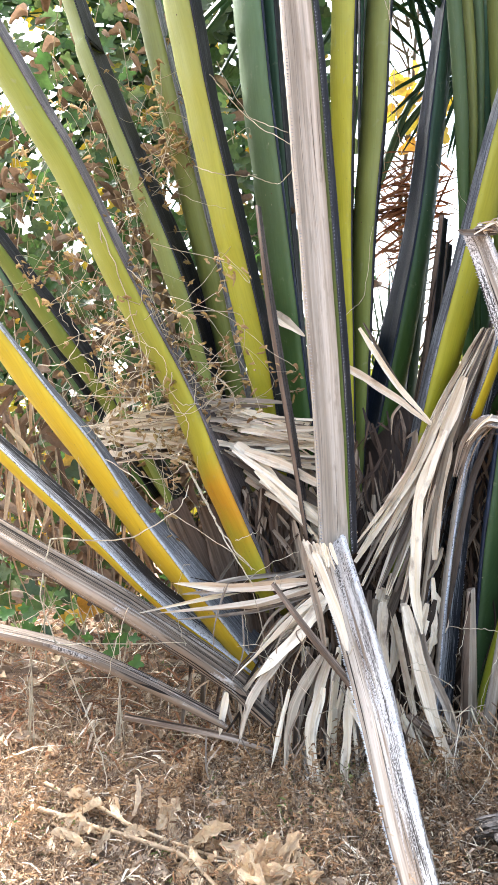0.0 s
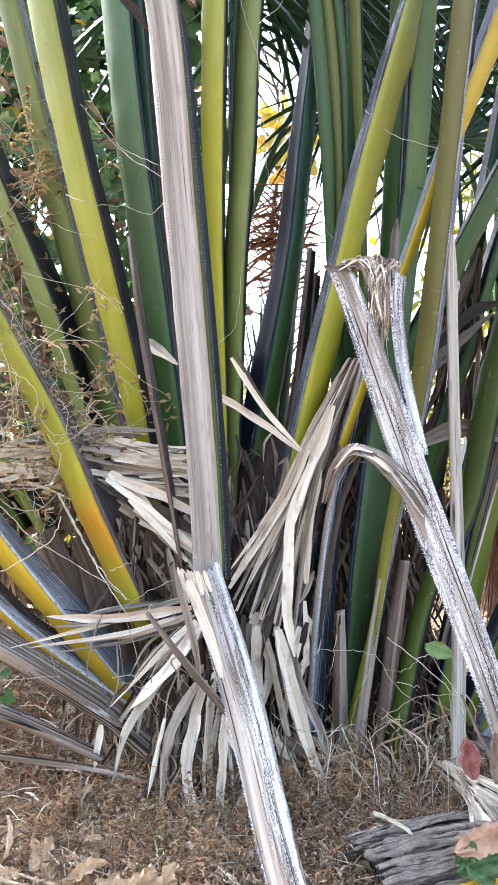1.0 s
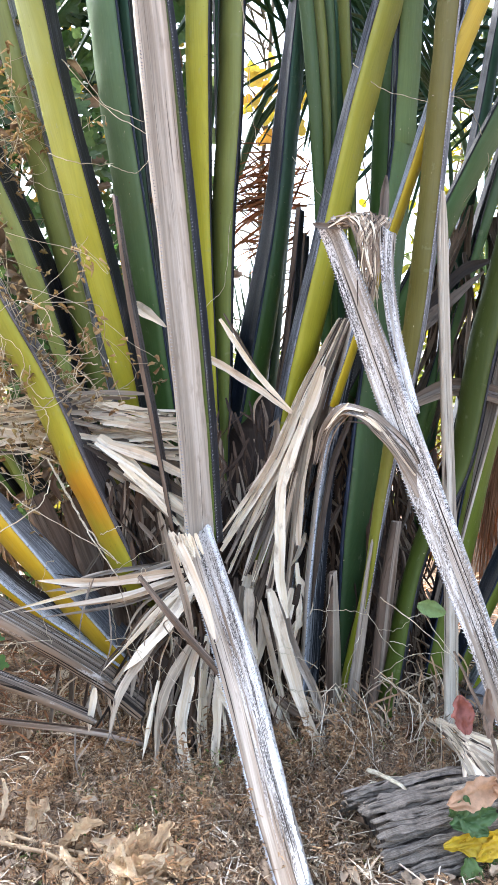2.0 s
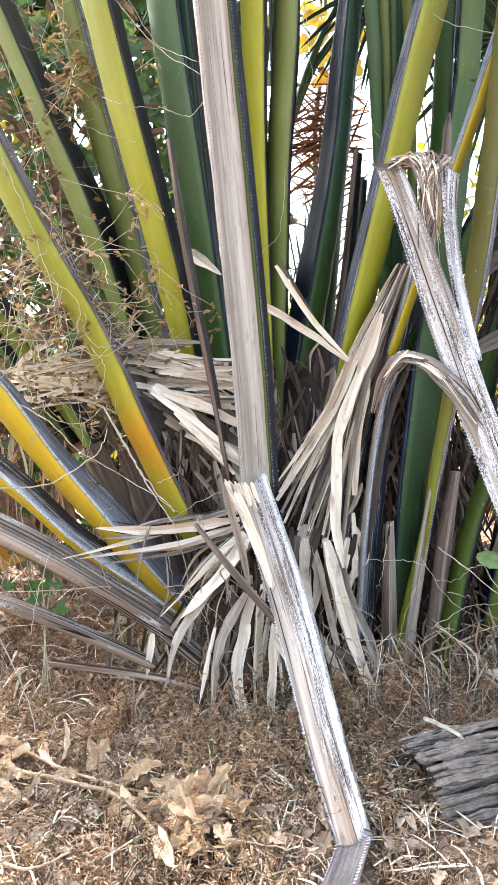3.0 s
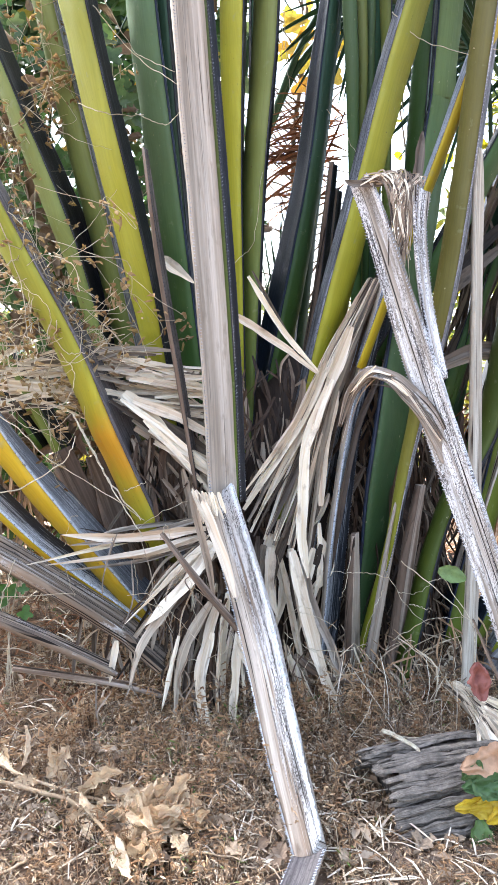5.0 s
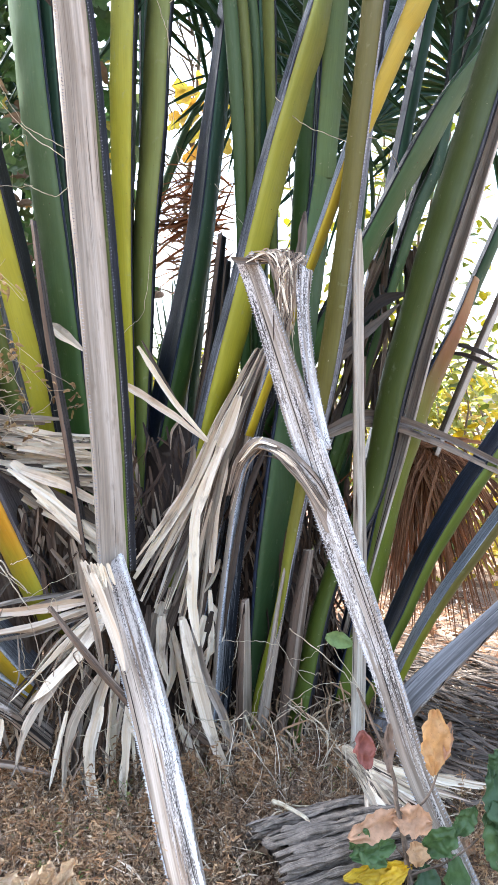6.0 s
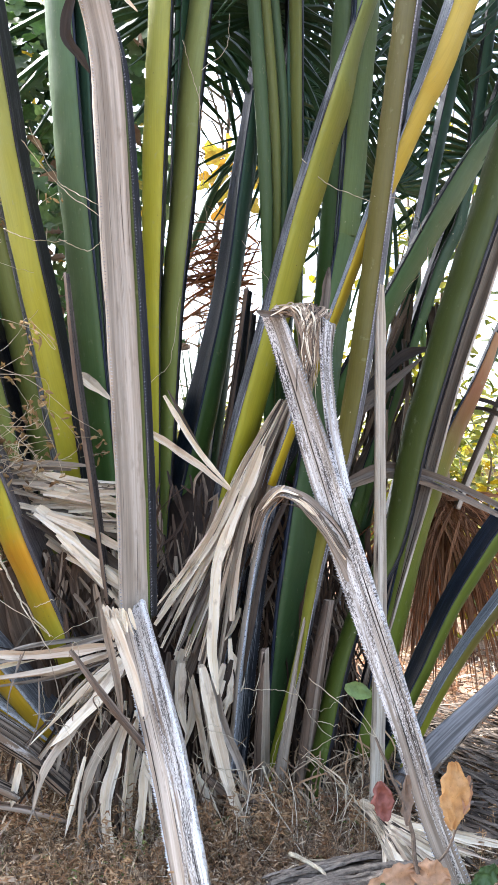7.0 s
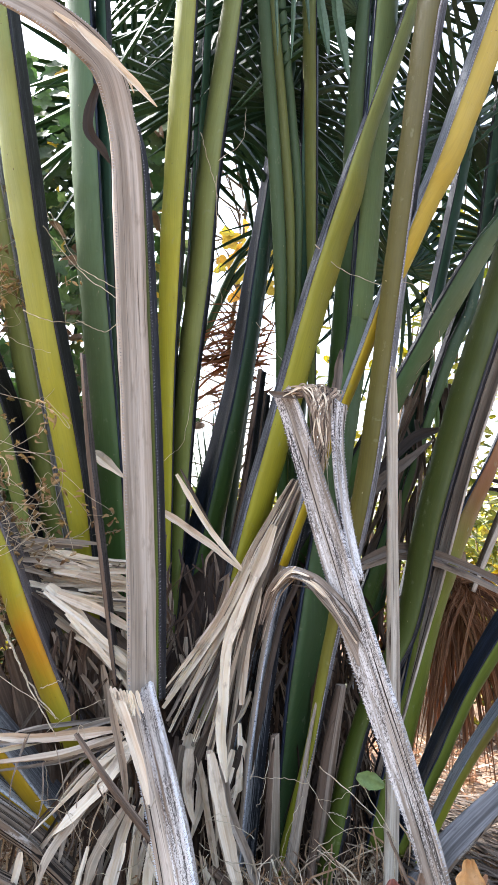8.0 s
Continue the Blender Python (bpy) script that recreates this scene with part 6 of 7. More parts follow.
def front_creeper():
    """Dry tendrils wound over the front stalks, with small withered leaves."""
    ob = thing("dry_creeper", (-0.1, 3.4, 0.0), "dry thread-like creeper wound over the palm stalks", "creeper")
    g, dry = Geo(), Geo()
    for k in range(95):
        c = random.choice(((-0.34, 3.42, 1.65), (-0.42, 3.30, 2.03), (-0.32, 3.40, 1.76), (-0.26, 3.50, 1.56), (-0.50, 4.00, 2.59), (-0.40, 4.05, 2.68), (-0.79, 3.90, 2.00), (-0.34, 3.42, 1.70), (-0.53, 3.55, 1.49), (-0.42, 4.00, 3.05), (-1.02, 3.80, 2.66), (-0.16, 3.80, 1.59)))
        p = Vector(c) + Vector((random.gauss(0, 0.08), random.gauss(0, 0.04), random.gauss(0, 0.10)))
        pts = [p]
        for j in range(4):
            pts.append(pts[-1] + Vector((random.gauss(0, 0.12), random.gauss(0, 0.03), random.gauss(-0.03, 0.12))))
        tube(g, pts, random.uniform(0.001, 0.0022), 0.0009, n=24, sides=4, wob=0.012)
        for q in curve(pts, 7):
            for j in range(random.choice((0, 1, 2, 4))):
                crumpled(dry, q + Vector((random.gauss(0, 0.012), random.gauss(0, 0.01), random.gauss(0, 0.012))), rand_dir(), (random.gauss(0, 1), -1, 0.4), random.uniform(0.012, 0.036), random.uniform(0.006, 0.016), 2.8, 7, 5, 0.6)
    tagged(part("tendril", g, M_STEM, ob), kind="stuff")
    tagged(part("foliage", dry, M_LITTER_GOLD, ob, "small withered leaves"), kind="stuff")


front_creeper()

def ground_ivy(x, y, z, count):
    """A low tuft of green leaves on thin stems."""
    ob = thing("ground_ivy", (x, y, 0.0), "small green leafy plant under the lowest stalks", "plant", "green plants under the palm")
    for k in range(count):
        tip = Vector((x + random.gauss(0, 0.06), y + random.gauss(0, 0.04), z + random.gauss(0, 0.04)))
        g = Geo()
        tube(g, [(x + random.gauss(0, 0.02), y, 0.0), (x, y, z * 0.6), tip], 0.002, 0.0012, n=8)
        part("stem", g, M_STEM, ob)
        g = Geo()
        lobed(g, tip, (random.gauss(0, 1), -0.3, random.gauss(-0.3, 0.4)), (random.gauss(0, 0.3), -1, 0.6), random.uniform(0.05, 0.085), 5)
        part("leaf", g, M_IVY, ob)


M_IVY = leaf_material("ivy_leaf", [(0.045, 0.12, 0.02), (0.07, 0.16, 0.03), (0.05, 0.10, 0.02)], 0.5, 0.35)
ground_ivy(-0.93, 3.6, 0.62, 6)
ground_ivy(-0.55, 3.6, 0.47, 7)


# ---- palms behind ----
def back_palm(x, y, spots, label):
    ob = thing("fan_palm", (x, y, 0.0), label, "palm", "palms behind")
    g = Geo()
    tube(g, [(x, y, -0.1), (x + 0.05, y, 1.0), (x, y, 2.2)], 0.17, 0.13, sides=10, wob=0.02)
    part("trunk", g, M_TWIG, ob)
    for (fx, fy, fz, ax, az, r) in spots:
        g = Geo()
        tip = Vector((fx, fy, fz))
        tube(g, [(x, y, 2.0), ((x + fx) / 2, (y + fy) / 2, (2.4 + fz) / 2 + 0.3), tip], 0.03, 0.018, sides=7)
        st = part("leaf_stalk", g, M_PET["deep"], ob)
        g = Geo()
        fan_blade(g, tip, (ax, -0.25, az), (0.1 * ax, -1, 0.35), r, 36, 140, 0.22)
        part("leaf_blade", g, M_BLADE, st, smooth=False)


back_palm(0.5, 6.4, ((-0.6, 5.9, 4.0, -0.6, 0.4, 1.3), (0.2, 5.8, 4.5, -0.1, 0.8, 1.3), (0.9, 5.9, 4.6, 0.3, 0.8, 1.3), (1.6, 6.0, 4.3, 0.8, 0.4, 1.3),
                     (0.0, 6.1, 3.6, -0.8, -0.2, 1.0), (1.5, 6.1, 3.9, 0.6, -0.5, 0.9), (0.7, 5.7, 5.2, 0.1, 1, 1.2)),
          "dark fan palm crown against the bright sky")
back_palm(-1.6, 6.8, ((-1.9, 6.2, 3.0, -0.5, 0.6, 0.9), (-1.1, 6.2, 3.6, 0.4, 0.7, 0.9), (-1.5, 6.1, 2.1, -0.2, -0.4, 0.9)),
          "dark fan palm half hidden behind the creeper")
back_palm(2.9, 6.6, ((2.3, 6.0, 3.6, -0.5, 0.5, 1.2), (3.2, 6.0, 3.9, 0.3, 0.8, 1.3), (2.6, 6.0, 4.6, -0.1, 1, 1.2)),
          "dark fan palm with spread blades behind the clump")


# ---- bushes and far trees ----
def bush(x, y, h, w, count, mat, label, size=0.09, name="bush"):
    ob = thing(name, (x, y, 0.0), label, name, name + "s behind")
    g = Geo()
    for k in range(9):
        a = random.uniform(0, 6.28)
        tip = Vector((x + w * 0.7 * math.cos(a), y + w * 0.5 * math.sin(a), h * random.uniform(0.6, 0.95)))
        tube(g, [(x + random.gauss(0, 0.08), y, -0.05), Vector((x, y, 0)).lerp(tip, 0.5) + Vector((random.gauss(0, 0.1), 0, 0.1)), tip], 0.025, 0.006, sides=5, wob=0.03)
    tagged(part("branch", g, M_TWIG, ob), kind="stuff")
    g = Geo()
    for k in range(count // 6):
        a, b = random.uniform(0, 6.28), random.uniform(0.1, 1) ** 0.5
        c = Vector((x + w * b * math.cos(a), y + w * 0.8 * b * math.sin(a), h * random.uniform(0.08, 1) * (1.05 - 0.35 * b)))
        for j in range(6):
            p = c + Vector((random.gauss(0, 0.13), random.gauss(0, 0.13), random.gauss(0, 0.13)))
            crumpled(g, p, rand_dir(1), (random.gauss(0, 0.4), -0.6, 1), size * random.uniform(0.7, 1.5), size * random.uniform(0.4, 0.7), 0.35, 4)
    tagged(part("crown", g, mat, ob), kind="stuff")


bush(3.15, 7.0, 5.6, 0.6, 1000, M_BUSH, "tall slender tree with backlit olive and yellow leaves", 0.12, "tree")
bush(3.7, 7.2, 2.1, 0.8, 420, M_BUSH_Y, "sunlit golden-yellow bush in open ground", 0.15)
bush(2.75, 7.8, 4.6, 0.9, 700, M_BUSH, "tall olive-green bush behind the palm", 0.13)
bush(1.0, 7.6, 1.9, 0.8, 700, M_BUSH, "yellow-green bush glimpsed between stalks", 0.10)
bush(-2.3, 7.2, 1.7, 0.9, 900, M_BUSH, "yellow-green bush behind the creeper", 0.10)
bush(5.6, 9.5, 3.0, 1.6, 1200, M_BUSH, "sunlit yellow-green bush in open ground", 0.14)
bush(-4.6, 9.0, 3.0, 1.6, 1200, M_BUSH, "sunlit yellow-green bush in open ground", 0.14)
for k in range(9):
    bush(-16 + 4.2 * k + random.uniform(-1, 1), 19 + random.uniform(-2, 4), random.uniform(2.5, 4), 2.2, 700, M_BUSH, "distant leafy tree at the field's edge", 0.30, "tree")


# ---- ground cover ----
def weeds():
    g, gg, st = Geo(), Geo(), Geo()
    for k in range(17000):
        x, y = random.gauss(0.3, 1.15), random.gauss(3.0, 0.85)
        d = noise.noise((x * 1.7, y * 1.7, 20))
        if abs(x - 0.3) > 4 or random.random() > 0.85 + 0.6 * d or ((x - 0.74) / 0.6) ** 2 + ((y - 4.15) / 0.5) ** 2 < 1 or ((x - 0.48) / 0.09) ** 2 + ((y - 2.12) / 0.3) ** 2 < 1:
            continue
        z = relief(x, y)
        h = random.uniform(0.02, 0.06) if random.random() < 0.6 else random.uniform(0.06, 0.15)
        if 0.72 < x < 1.45 and 2.1 < y < 2.8:
            h = min(h, 0.03)
        lean = Vector((random.gauss(0, 0.5), random.gauss(0, 0.5), 1)).normalized()
        p = Vector((x, y, z))
        tube(st, [p, p + lean * h * 0.6, p + lean * h + Vector((random.gauss(0, 0.02), random.gauss(0, 0.02), 0))], random.uniform(0.0012, 0.0022), 0.0008, n=4, sides=3)
        target = gg if random.random() < (0.10 if ((x - 0.2) / 0.35) ** 2 + ((y - 3.0) / 0.25) ** 2 < 1 else 0.02) else g
        for j in range(random.randint(6, 13)):
            q = p + lean * h * random.uniform(0.1, 1.1) + Vector((random.gauss(0, 0.014), random.gauss(0, 0.014), random.gauss(0, 0.008)))
            s = random.uniform(0.004, 0.013)
            crumpled(target, q, rand_dir(1), (random.gauss(0, 0.6), random.gauss(0, 0.6), 1), s * random.uniform(1.2, 2.6), s * 0.55, 0.9, 3, 3)
    ob = part("dry_weeds", g, M_WEED)
    tagged(ob, "low carpet of withered brown weeds", "weeds", kind="stuff")
    tagged(part("weed_stems", st, M_WEED, ob), kind="stuff")
    tagged(part("green_shoots", gg, M_WEED_G, ob, "a few green shoots"), kind="stuff")
    g, st = Geo(), Geo()
    for k in range(460):
        x, y = random.gauss(0.4, 0.8), random.uniform(2.15, 3.35)
        if ((x - 0.48) / 0.13) ** 2 + ((y - 2.35) / 0.62) ** 2 < 1 or (0.7 < x < 1.45 and 2.2 < y < 2.95) or (x < 0.2 and y < 2.75 and random.random() < 0.6):
            continue
        p, h = Vector((x, y, relief(x, y))), random.uniform(0.08, 0.22)
        lean = Vector((random.gauss(0, 0.22), random.gauss(0, 0.22), 1)).normalized()
        line = curve([p, p + lean * h * 0.5 + Vector((random.gauss(0, 0.012), 0, 0)), p + lean * h], 8)
        tube(st, line, 0.0018, 0.0008, n=8, sides=3)
        for q in line[1:]:
            for j in range(random.randint(2, 5)):
                crumpled(g, q + Vector((random.gauss(0, 0.008), random.gauss(0, 0.008), 0)), rand_dir(1), (random.gauss(0, 1), -1, 0.5), random.uniform(0.010, 0.030), random.uniform(0.003, 0.0065), 2.6, 6, 4, 0.6)
    ob = part("dry_weeds", g, M_WEED_TALL)
    tagged(ob, "upright withered weeds with curled tan leaves", "weeds", kind="stuff")
    tagged(part("weed_stems", st, M_WEED_TALL, ob), kind="stuff")
    g = Geo()
    for k in range(2000):
        x, y = random.gauss(0.3, 1.2), random.gauss(3.0, 0.95)
        p = Vector((x, y, relief(x, y) + random.uniform(0.004, 0.03)))
        a, l = random.uniform(0, 3.14), random.uniform(0.03, 0.15)
        d = Vector((math.cos(a), math.sin(a), random.uniform(-0.08, 0.12)))
        strip(g, [p, p + d * l * 0.5 + Vector((0, 0, random.uniform(0, 0.02))), p + d * l], random.uniform(0.002, 0.008), up=(0, 0, 1), n=4, wave=0.2)
    tagged(part("straw_litter", g, M_WEED), "scattered dry straw and leaf shreds", "litter", kind="stuff")


weeds()


def fallen_leaf(x, y, length, width, turn, lift=0.02, label="crumpled tan fallen leaf on dry ground"):
    g = Geo()
    a = radians(turn)
    crumpled(g, (x, y, relief(x, y) + lift), (math.cos(a), math.sin(a), random.uniform(-0.05, 0.15)), (random.gauss(0, 0.35), random.gauss(-0.2, 0.35), 1), length, width, random.uniform(0.3, 0.9), 18, 11, 0.14, 0.32)
    tagged(part("fallen_leaf", g, M_LITTER, smooth=False), label, "leaf", "fallen leaves")


for x, y, l, w, a in ((-0.06, 2.46, 0.30, 0.20, 15), (0.02, 2.60, 0.24, 0.13, 80), (-0.16, 2.72, 0.22, 0.12, 150), (-0.30, 2.92, 0.30, 0.10, 170),
                      (-0.48, 3.00, 0.20, 0.12, 60), (-0.60, 2.86, 0.22, 0.14, 75), (-0.52, 2.72, 0.16, 0.10, 20), (-0.08, 2.90, 0.20, 0.09, 40),
                      (-0.70, 3.10, 0.18, 0.12, 120), (-0.50, 2.45, 0.13, 0.09, 30), (0.14, 2.48, 0.17, 0.12, 110), (0.05, 2.33, 0.20, 0.12, 0),
                      (-0.22, 2.60, 0.14, 0.10, 200), (-0.40, 3.12, 0.18, 0.10, 10), (-0.14, 3.02, 0.14, 0.08, 95)):
    fallen_leaf(x, y, l * 0.42, w * 0.45, a, 0.03)
for k in range(60):
    x, y = random.uniform(-1.3, 2.2), random.uniform(1.9, 3.7)
    fallen_leaf(x, y, random.uniform(0.05, 0.11), random.uniform(0.03, 0.07), random.uniform(0, 360), 0.035, "small withered leaf on dry ground")


def leaf_fragments():
    g = Geo()
    for k in range(750):
        x, y = random.gauss(0.1, 1.0), random.gauss(2.8, 0.65)
        s = random.uniform(0.015, 0.055)
        crumpled(g, (x, y, relief(x, y) + random.uniform(0.005, 0.035)), (random.gauss(0, 1), random.gauss(0, 1), random.gauss(0, 0.15)), (random.gauss(0, 0.4), random.gauss(-0.2, 0.4), 1), s * random.uniform(1, 2.4), s * 0.7, random.uniform(0.3, 1.2), 5, 5, 0.4)
    tagged(part("leaf_fragments", g, M_LITTER), "broken bits of tan dry leaves", "litter", kind="stuff")
    g = Geo()
    for k in range(850):
        x, y = random.gauss(0.3, 0.9), random.gauss(2.85, 0.6)
        p = Vector((x, y, relief(x, y) + random.uniform(0.01, 0.045)))
        a, l = random.uniform(0, 3.14), random.uniform(0.05, 0.20)
        d = Vector((math.cos(a), math.sin(a), random.uniform(-0.1, 0.15)))
        strip(g, [p, p + d * l * 0.5 + Vector((0, 0, random.uniform(0, 0.02))), p + d * l], random.uniform(0.0025, 0.008), up=(0, 0, 1), n=5, wave=0.2)
    for k in range(70):
        x, y = random.uniform(0.55, 1.35), random.uniform(3.0, 3.42)
        p, h = Vector((x, y, relief(x, y))), random.uniform(0.08, 0.32)
        d = Vector((random.gauss(0, 0.4), random.gauss(0, 0.2), 1)).normalized() * h
        strip(g, [p, p + d * 0.5 + Vector((random.gauss(0, 0.015), 0, 0)), p + d], random.uniform(0.0015, 0.004), n=6, wave=0.2)
    tagged(part("straw_shreds", g, M_STRAW), "pale torn strips of dry palm leaf", "litter", kind="stuff")


leaf_fragments()


def back_litter():
    """Straw, torn strips and brown leaves lying beside and behind the clump."""
    pale, brown, low = Geo(), Geo(), Geo()
    for k in range(2600):
        x, y = random.uniform(-2.2, 3.4), random.uniform(3.3, 6.5)
        if ((x - 0.74) / 0.62) ** 2 + ((y - 4.15) / 0.5) ** 2 < 1:
            continue
        p = Vector((x, y, relief(x, y) + random.uniform(0.005, 0.05)))
        a, l = random.uniform(0, 3.14), random.uniform(0.06, 0.30)
        d = Vector((math.cos(a), math.sin(a), random.uniform(-0.1, 0.2)))
        strip(random.choice((pale, brown, brown, brown, brown)), [p, p + d * l * 0.5 + Vector((0, 0, random.uniform(0, 0.04))), p + d * l], random.uniform(0.004, 0.016), up=(0, 0, 1), n=5, wave=0.2)
    for k in range(1800):
        x, y = random.uniform(-2.2, 3.4), random.uniform(3.3, 6.5)
        s = random.uniform(0.02, 0.06)
        crumpled(low, (x, y, relief(x, y) + random.uniform(0.005, 0.05)), rand_dir(1), (random.gauss(0, 0.5), random.gauss(-0.3, 0.5), 1), s * 1.8, s * 0.8, 0.8, 4, 4, 0.4)
    tagged(part("straw_shreds", pale, M_STRAW), "pale torn palm strips lying behind the clump", "litter", kind="stuff")
    tagged(part("straw_shreds", brown, M_STRAW_RED), "brown torn palm strips lying behind the clump", "litter", kind="stuff")
    tagged(part("leaf_fragments", low, M_WEED), "brown leaf litter behind the clump", "litter", kind="stuff")


back_litter()


# ---- log ----
def log():
    """A weathered log: a dark core under long split slabs of grey wood, broken off at uneven ends."""
    path = curve(((0.79, 2.585, 0.03), (0.97, 2.615, 0.05), (1.12, 2.655, 0.05), (1.32, 2.715, 0.03)), 40)
    fr = frames(path, (0, 0, 1))
    ring = [(1.25 * math.cos(2 * math.pi * k / 24), math.sin(2 * math.pi * k / 24)) for k in range(24)]
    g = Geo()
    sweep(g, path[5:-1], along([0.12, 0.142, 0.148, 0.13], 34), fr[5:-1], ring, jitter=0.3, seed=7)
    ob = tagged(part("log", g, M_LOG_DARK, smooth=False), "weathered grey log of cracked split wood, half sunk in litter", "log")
    for k in range(100):
        a = radians(-15 + 210 * ((k * 0.618) % 1))
        i0 = random.choice((0, 0, 1, 2, 5, 12, 18))
        i1 = min(39, i0 + random.randint(12, 34))
        r = random.uniform(0.90, 1.16)
        out = (math.cos(a), math.sin(a))
        n = i1 - i0
        bend = random.uniform(0, 50)
        line = [path[i] + fr[i][1] * (out[0] * 0.188 * r) + fr[i][2] * (out[1] * 0.146 * r + 0.012 * noise.noise((i * 0.13, bend, 0))) for i in range(i0, i1)]
        normal = fr[0][1] * out[0] + fr[0][2] * out[1]
        h = random.uniform(0.5, 0.9)
        slab = [(1.0, -0.3), (0.95, h * 0.7), (0.45, h), (-0.3, h * 0.85), (-0.9, h * 0.75), (-1.0, -0.3), (0.0, -0.6)]
        w = random.uniform(0.006, 0.018)
        sizes = [w * (0.75 + 0.5 * noise.noise((i * 0.4, bend, 7))) for i in range(n)]
        sizes[0], sizes[-1] = sizes[0] * 0.6, sizes[-1] * 0.5
        g = Geo()
        sweep(g, line, sizes, frames(line, normal), slab, jitter=0.35, seed=k * 3.1)
        part("slab", g, M_LOG, ob, smooth=False)


log()


# ---- sapling ----
M_RED = leaf_material("red_leaf", [(0.25, 0.085, 0.06), (0.21, 0.075, 0.055)], 0.6, 0.3)
M_TAN = leaf_material("tan_leaf", [(0.55, 0.31, 0.12), (0.44, 0.25, 0.15), (0.56, 0.36, 0.18)], 0.6, 0.3)
M_YEL = leaf_material("yellow_leaf", [(0.62, 0.40, 0.02), (0.55, 0.42, 0.04)], 0.5, 0.35)
M_GREEN = leaf_material("sapling_leaf", [(0.06, 0.115, 0.035), (0.09, 0.15, 0.05), (0.045, 0.085, 0.035)], 0.5, 0.25)
M_PALE = leaf_material("seedling_leaf", [(0.12, 0.19, 0.05), (0.15, 0.21, 0.065)], 0.5, 0.25)


def sapling():
    ob = thing("sapling", (1.27, 2.42, 0.0), "small sapling with tan, red, yellow and green leaves", "sapling")
    g = Geo()
    tube(g, [(1.286, 2.450, -0.253), (1.218, 2.420, 0.123), (1.180, 2.420, 0.325), (1.156, 2.420, 0.453), (1.083, 2.420, 0.618), (1.036, 2.420, 0.717)], 0.0110, 0.0040, wob=0.004)
    part("stem", g, M_TWIG, ob)
    g = Geo()
    tube(g, [(1.185, 2.420, 0.307), (1.265, 2.420, 0.338), (1.317, 2.420, 0.445), (1.359, 2.420, 0.579)], 0.0050, 0.0030, wob=0.004)
    part("stem", g, M_TWIG, ob)
    g = Geo()
    tube(g, [(1.210, 2.420, 0.160), (1.107, 2.420, 0.285), (1.069, 2.420, 0.297)], 0.0040, 0.0020, wob=0.004)
    part("stem", g, M_TWIG, ob)
    g = Geo()
    tube(g, [(1.221, 2.420, 0.104), (1.380, 2.420, 0.147), (1.513, 2.420, 0.249)], 0.0050, 0.0030, wob=0.004)
    part("stem", g, M_TWIG, ob)
    g = Geo()
    crumpled(g, (1.057, 2.420, 0.583), (0.075, -0.240, -0.968), (0, -1, 0.35), 0.115, 0.065, 0.35, 30, 15, 0.26, 0.13)
    part("leaf", g, M_RED, ob)
    g = Geo()
    crumpled(g, (1.149, 2.420, 0.597), (-0.086, -0.188, -0.978), (0, -1, 0.35), 0.147, 0.035, 0.60, 30, 15, 0.26, 0.13)
    part("leaf", g, M_VINE_B, ob)
    g = Geo()
    crumpled(g, (1.289, 2.420, 0.637), (0.014, -0.134, -0.991), (0, -1, 0.35), 0.207, 0.094, 0.20, 30, 15, 0.26, 0.13)
    part("leaf", g, M_TAN, ob)
    g = Geo()
    crumpled(g, (1.358, 2.420, 0.588), (-0.372, -0.239, -0.897), (0, -1, 0.35), 0.115, 0.030, 0.70, 30, 15, 0.26, 0.13)
    part("leaf", g, M_TAN, ob)
    g = Geo()
    crumpled(g, (1.191, 2.420, 0.303), (-0.963, -0.142, -0.228), (0, -1, 0.35), 0.194, 0.083, 0.35, 30, 15, 0.26, 0.13)
    part("leaf", g, M_TAN, ob)
    g = Geo()
    crumpled(g, (1.163, 2.420, 0.299), (0.963, -0.222, -0.155), (0, -1, 0.35), 0.124, 0.094, 0.30, 30, 15, 0.26, 0.13)
    part("leaf", g, M_TAN, ob)
    g = Geo()
    crumpled(g, (1.233, 2.420, 0.213), (0.122, -0.367, -0.922), (0, -1, 0.35), 0.075, 0.067, 0.40, 30, 15, 0.26, 0.13)
    part("leaf", g, M_TAN, ob)
    g = Geo()
    crumpled(g, (1.236, 2.420, 0.128), (-0.993, -0.114, 0.019), (0, -1, 0.35), 0.242, 0.065, 0.30, 30, 15, 0.26, 0.13)
    part("leaf", g, M_YEL, ob)
    g = Geo()
    crumpled(g, (1.217, 2.420, 0.133), (-0.902, -0.206, -0.380), (0, -1, 0.35), 0.133, 0.054, 0.30, 30, 15, 0.26, 0.13)
    part("leaf", g, M_YEL, ob)
    g = Geo()
    crumpled(g, (1.190, 2.420, 0.110), (-0.978, -0.183, 0.104), (0, -1, 0.35), 0.151, 0.067, 0.35, 30, 15, 0.26, 0.13)
    part("leaf", g, M_YEL, ob)
    g = Geo()
    crumpled(g, (1.046, 2.420, 0.220), (0.816, -0.241, -0.526), (0, -1, 0.35), 0.114, 0.067, 0.35, 30, 15, 0.26, 0.13)
    part("leaf", g, M_GREEN, ob)
    g = Geo()
    crumpled(g, (1.144, 2.420, 0.046), (-0.503, -0.236, -0.831), (0, -1, 0.35), 0.117, 0.081, 0.35, 30, 15, 0.26, 0.13)
    part("leaf", g, M_GREEN, ob)
    g = Geo()
    crumpled(g, (1.238, 2.420, 0.038), (0.800, -0.196, -0.567), (0, -1, 0.35), 0.141, 0.108, 0.35, 30, 15, 0.26, 0.13)
    part("leaf", g, M_GREEN, ob)
    g = Geo()
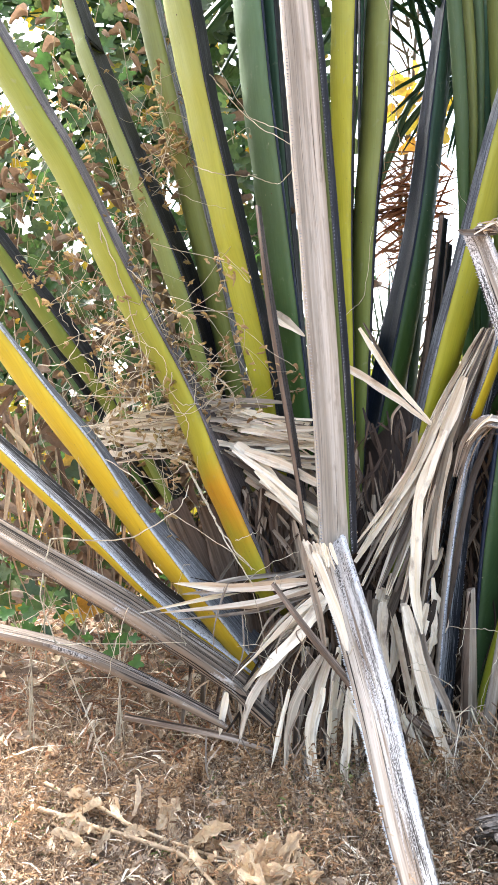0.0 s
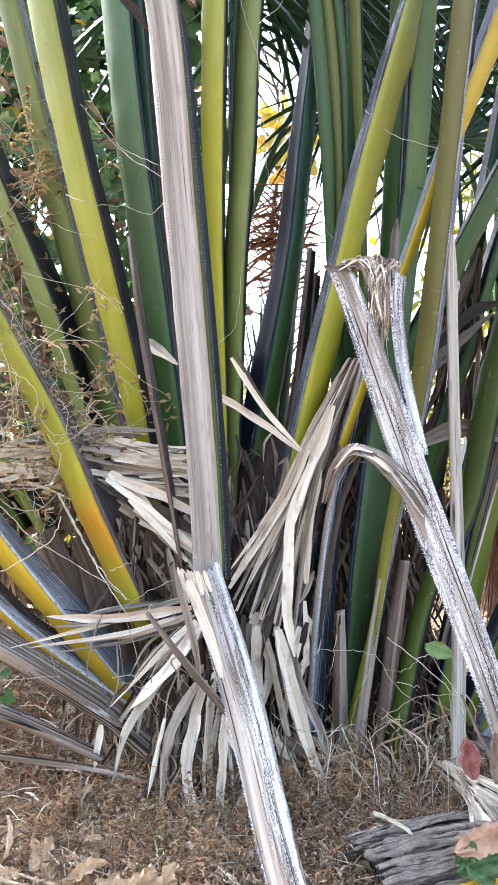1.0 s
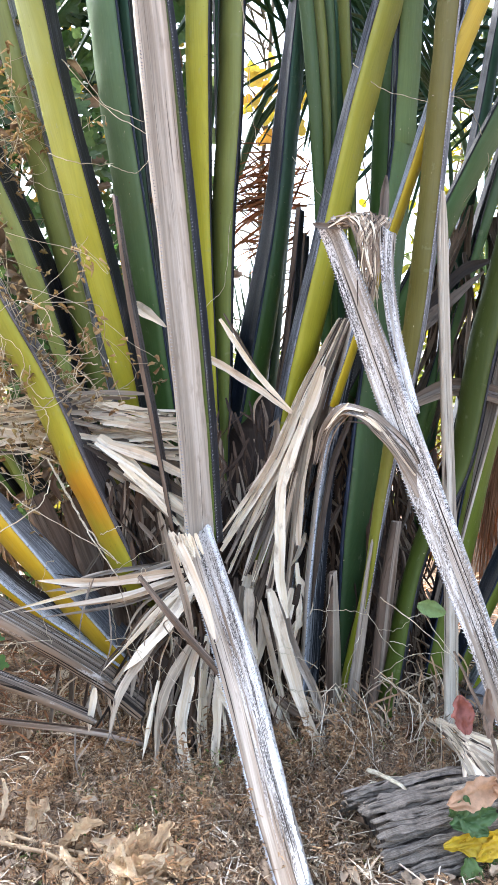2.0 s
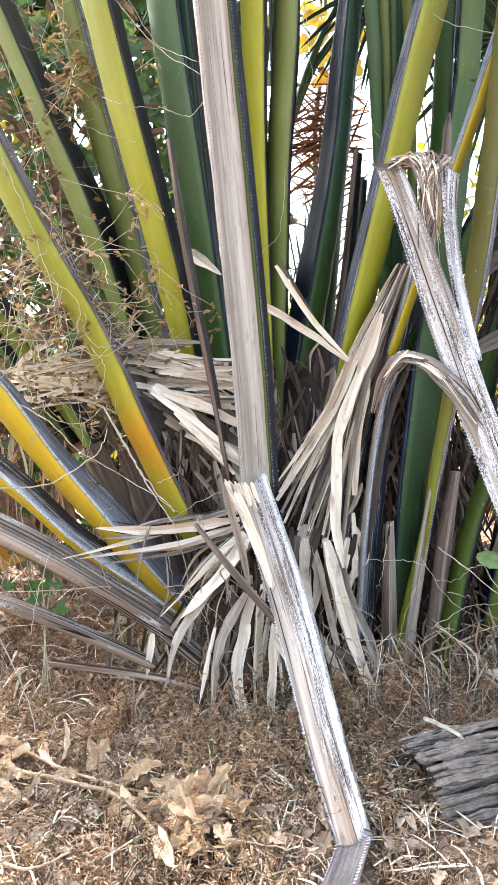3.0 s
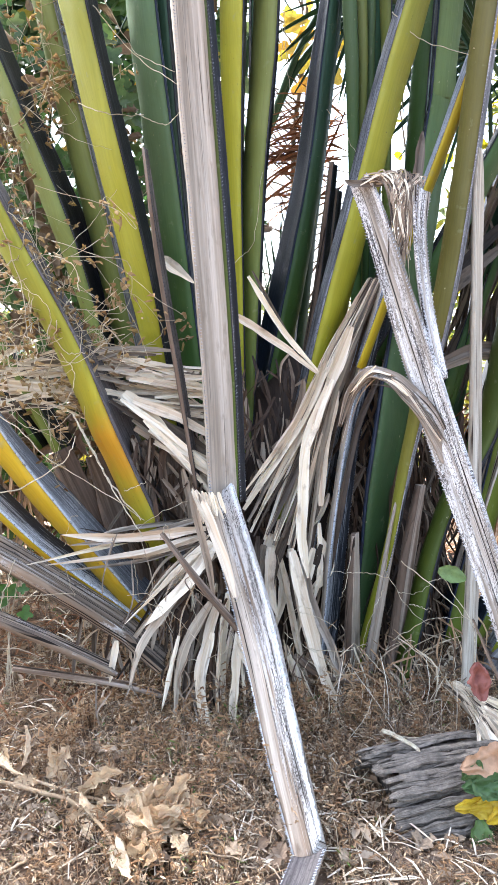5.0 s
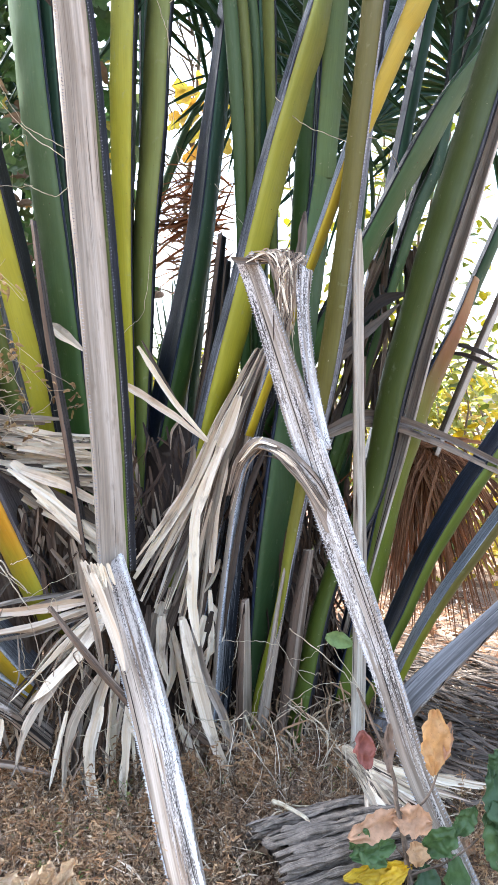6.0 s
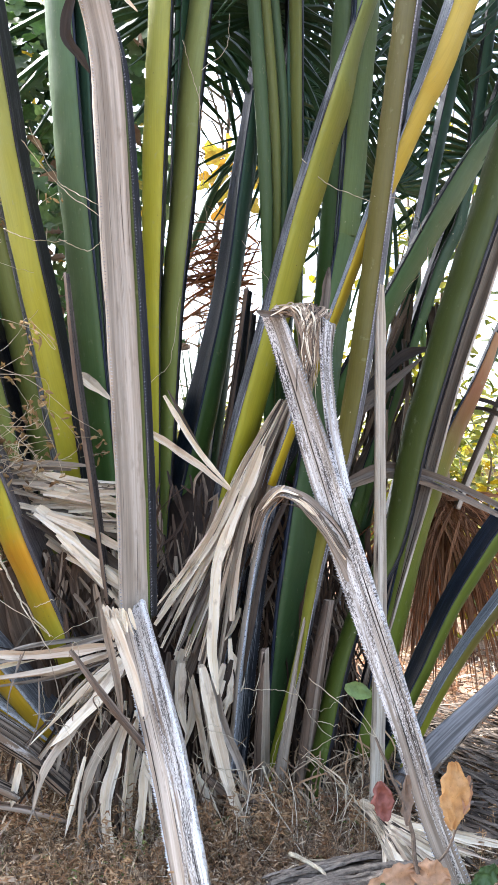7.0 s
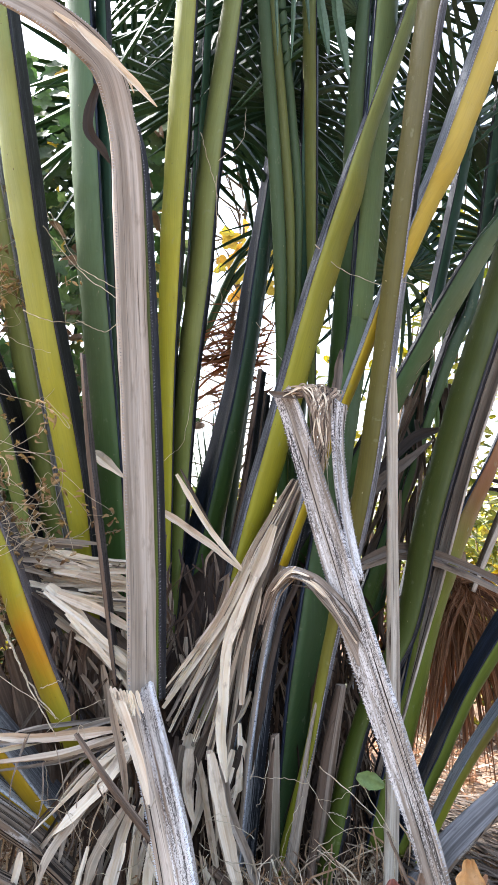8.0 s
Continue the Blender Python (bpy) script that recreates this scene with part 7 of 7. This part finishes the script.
    crumpled(g, (1.272, 2.420, 0.166), (0.677, -0.210, 0.706), (0, -1, 0.35), 0.132, 0.094, 0.35, 30, 15, 0.26, 0.13)
    part("leaf", g, M_GREEN, ob)
    g = Geo()
    crumpled(g, (1.505, 2.420, 0.398), (0.351, -0.226, 0.909), (0, -1, 0.35), 0.122, 0.094, 0.35, 30, 15, 0.26, 0.13)
    part("leaf", g, M_GREEN, ob)
    g = Geo()
    crumpled(g, (1.473, 2.420, 0.251), (0.937, -0.201, 0.284), (0, -1, 0.35), 0.138, 0.122, 0.35, 30, 15, 0.26, 0.13)
    part("leaf", g, M_GREEN, ob)
    g = Geo()
    crumpled(g, (1.166, 2.420, 0.218), (-0.969, -0.184, -0.161), (0, -1, 0.35), 0.150, 0.067, 0.35, 30, 15, 0.26, 0.13)
    part("leaf", g, M_GREEN, ob)
    g = Geo()
    crumpled(g, (1.377, 2.420, 0.221), (0.477, -0.246, 0.844), (0, -1, 0.35), 0.112, 0.067, 0.35, 30, 15, 0.26, 0.13)
    part("leaf", g, M_GREEN, ob)
    g = Geo()
    crumpled(g, (1.029, 2.420, 0.203), (0.392, -0.280, 0.877), (0, -1, 0.35), 0.098, 0.054, 0.35, 30, 15, 0.26, 0.13)
    part("leaf", g, M_GREEN, ob)
    for at, way, length, width, mat in (((1.075, 2.41, 0.085), (0.05, -0.3, -0.95), 0.13, 0.075, M_PALE), ((1.16, 2.41, 0.07), (0.25, -0.25, -0.93), 0.13, 0.085, M_PALE),
                                        ((1.29, 2.44, 0.12), (-0.1, -0.3, -0.95), 0.16, 0.10, M_GREEN), ((1.37, 2.44, 0.15), (0.1, -0.3, -0.95), 0.20, 0.09, M_GREEN),
                                        ((1.52, 2.43, 0.42), (0.1, -0.25, -0.96), 0.19, 0.13, M_GREEN), ((1.50, 2.43, 0.28), (0.25, -0.2, -0.95), 0.20, 0.14, M_GREEN)):
        g = Geo()
        crumpled(g, at, way, (0, -1, 0.35), length, width, 0.35, 24, 13, 0.2, 0.08)
        part("leaf", g, mat, ob)


sapling()


# ---- green leaf on a thin stem ----
ob = thing("seedling", (1.362, 3.327, 0.000), "lone green leaf on a thin trailing stem", "seedling")
g = Geo()
crumpled(g, (1.115, 3.000, 0.719), (0.923, -0.282, -0.264), (0, -1, 0.35), 0.105, 0.062, 0.25, 18, 9, 0.12, 0.04)
part("leaf", g, M_PALE, ob)
g = Geo()
tube(g, [(1.362, 3.327, 0.000), (1.265, 3.000, 0.459), (1.168, 3.000, 0.636), (1.120, 3.000, 0.713)], 0.002, 0.0015, wob=0.003)
part("stem", g, M_STEM, ob)


# ---- thin tree with orange leaves behind ----
def thin_tree():
    ob = thing("thin_tree", (1.15, 6.9, 0.0), "thin bare tree with a few orange leaves", "tree")
    g = Geo()
    tube(g, [(1.15, 6.9, -0.1), (1.2, 6.9, 1.5), (1.1, 6.9, 3.0), (1.25, 6.8, 4.8)], 0.04, 0.012, sides=7, wob=0.04)
    part("trunk", g, M_TWIG, ob)
    g = Geo()
    for k in range(90):
        z = random.uniform(1.4, 4.6)
        a = Vector((1.15, 6.85, z))
        b = a + Vector((random.uniform(-0.7, 0.7), random.uniform(-0.3, 0.3), random.uniform(-0.2, 0.6)))
        tube(g, [a, a.lerp(b, 0.5) + Vector((0, 0, 0.08)), b], 0.011, 0.003, n=8, sides=4, wob=0.04)
    tagged(part("branch", g, M_TWIG, ob), kind="stuff")
    g = Geo()
    for k in range(26):
        p = Vector((1.12 + random.gauss(0, 0.12), 6.5 + random.gauss(0, 0.1), 3.72 + random.gauss(0, 0.13)))
        lobed(g, p, rand_dir(), (0, -1, 0.3), random.uniform(0.10, 0.2), 3)
    tagged(part("foliage", g, M_VINE_Y, ob, "orange leaves"), kind="stuff")


thin_tree()
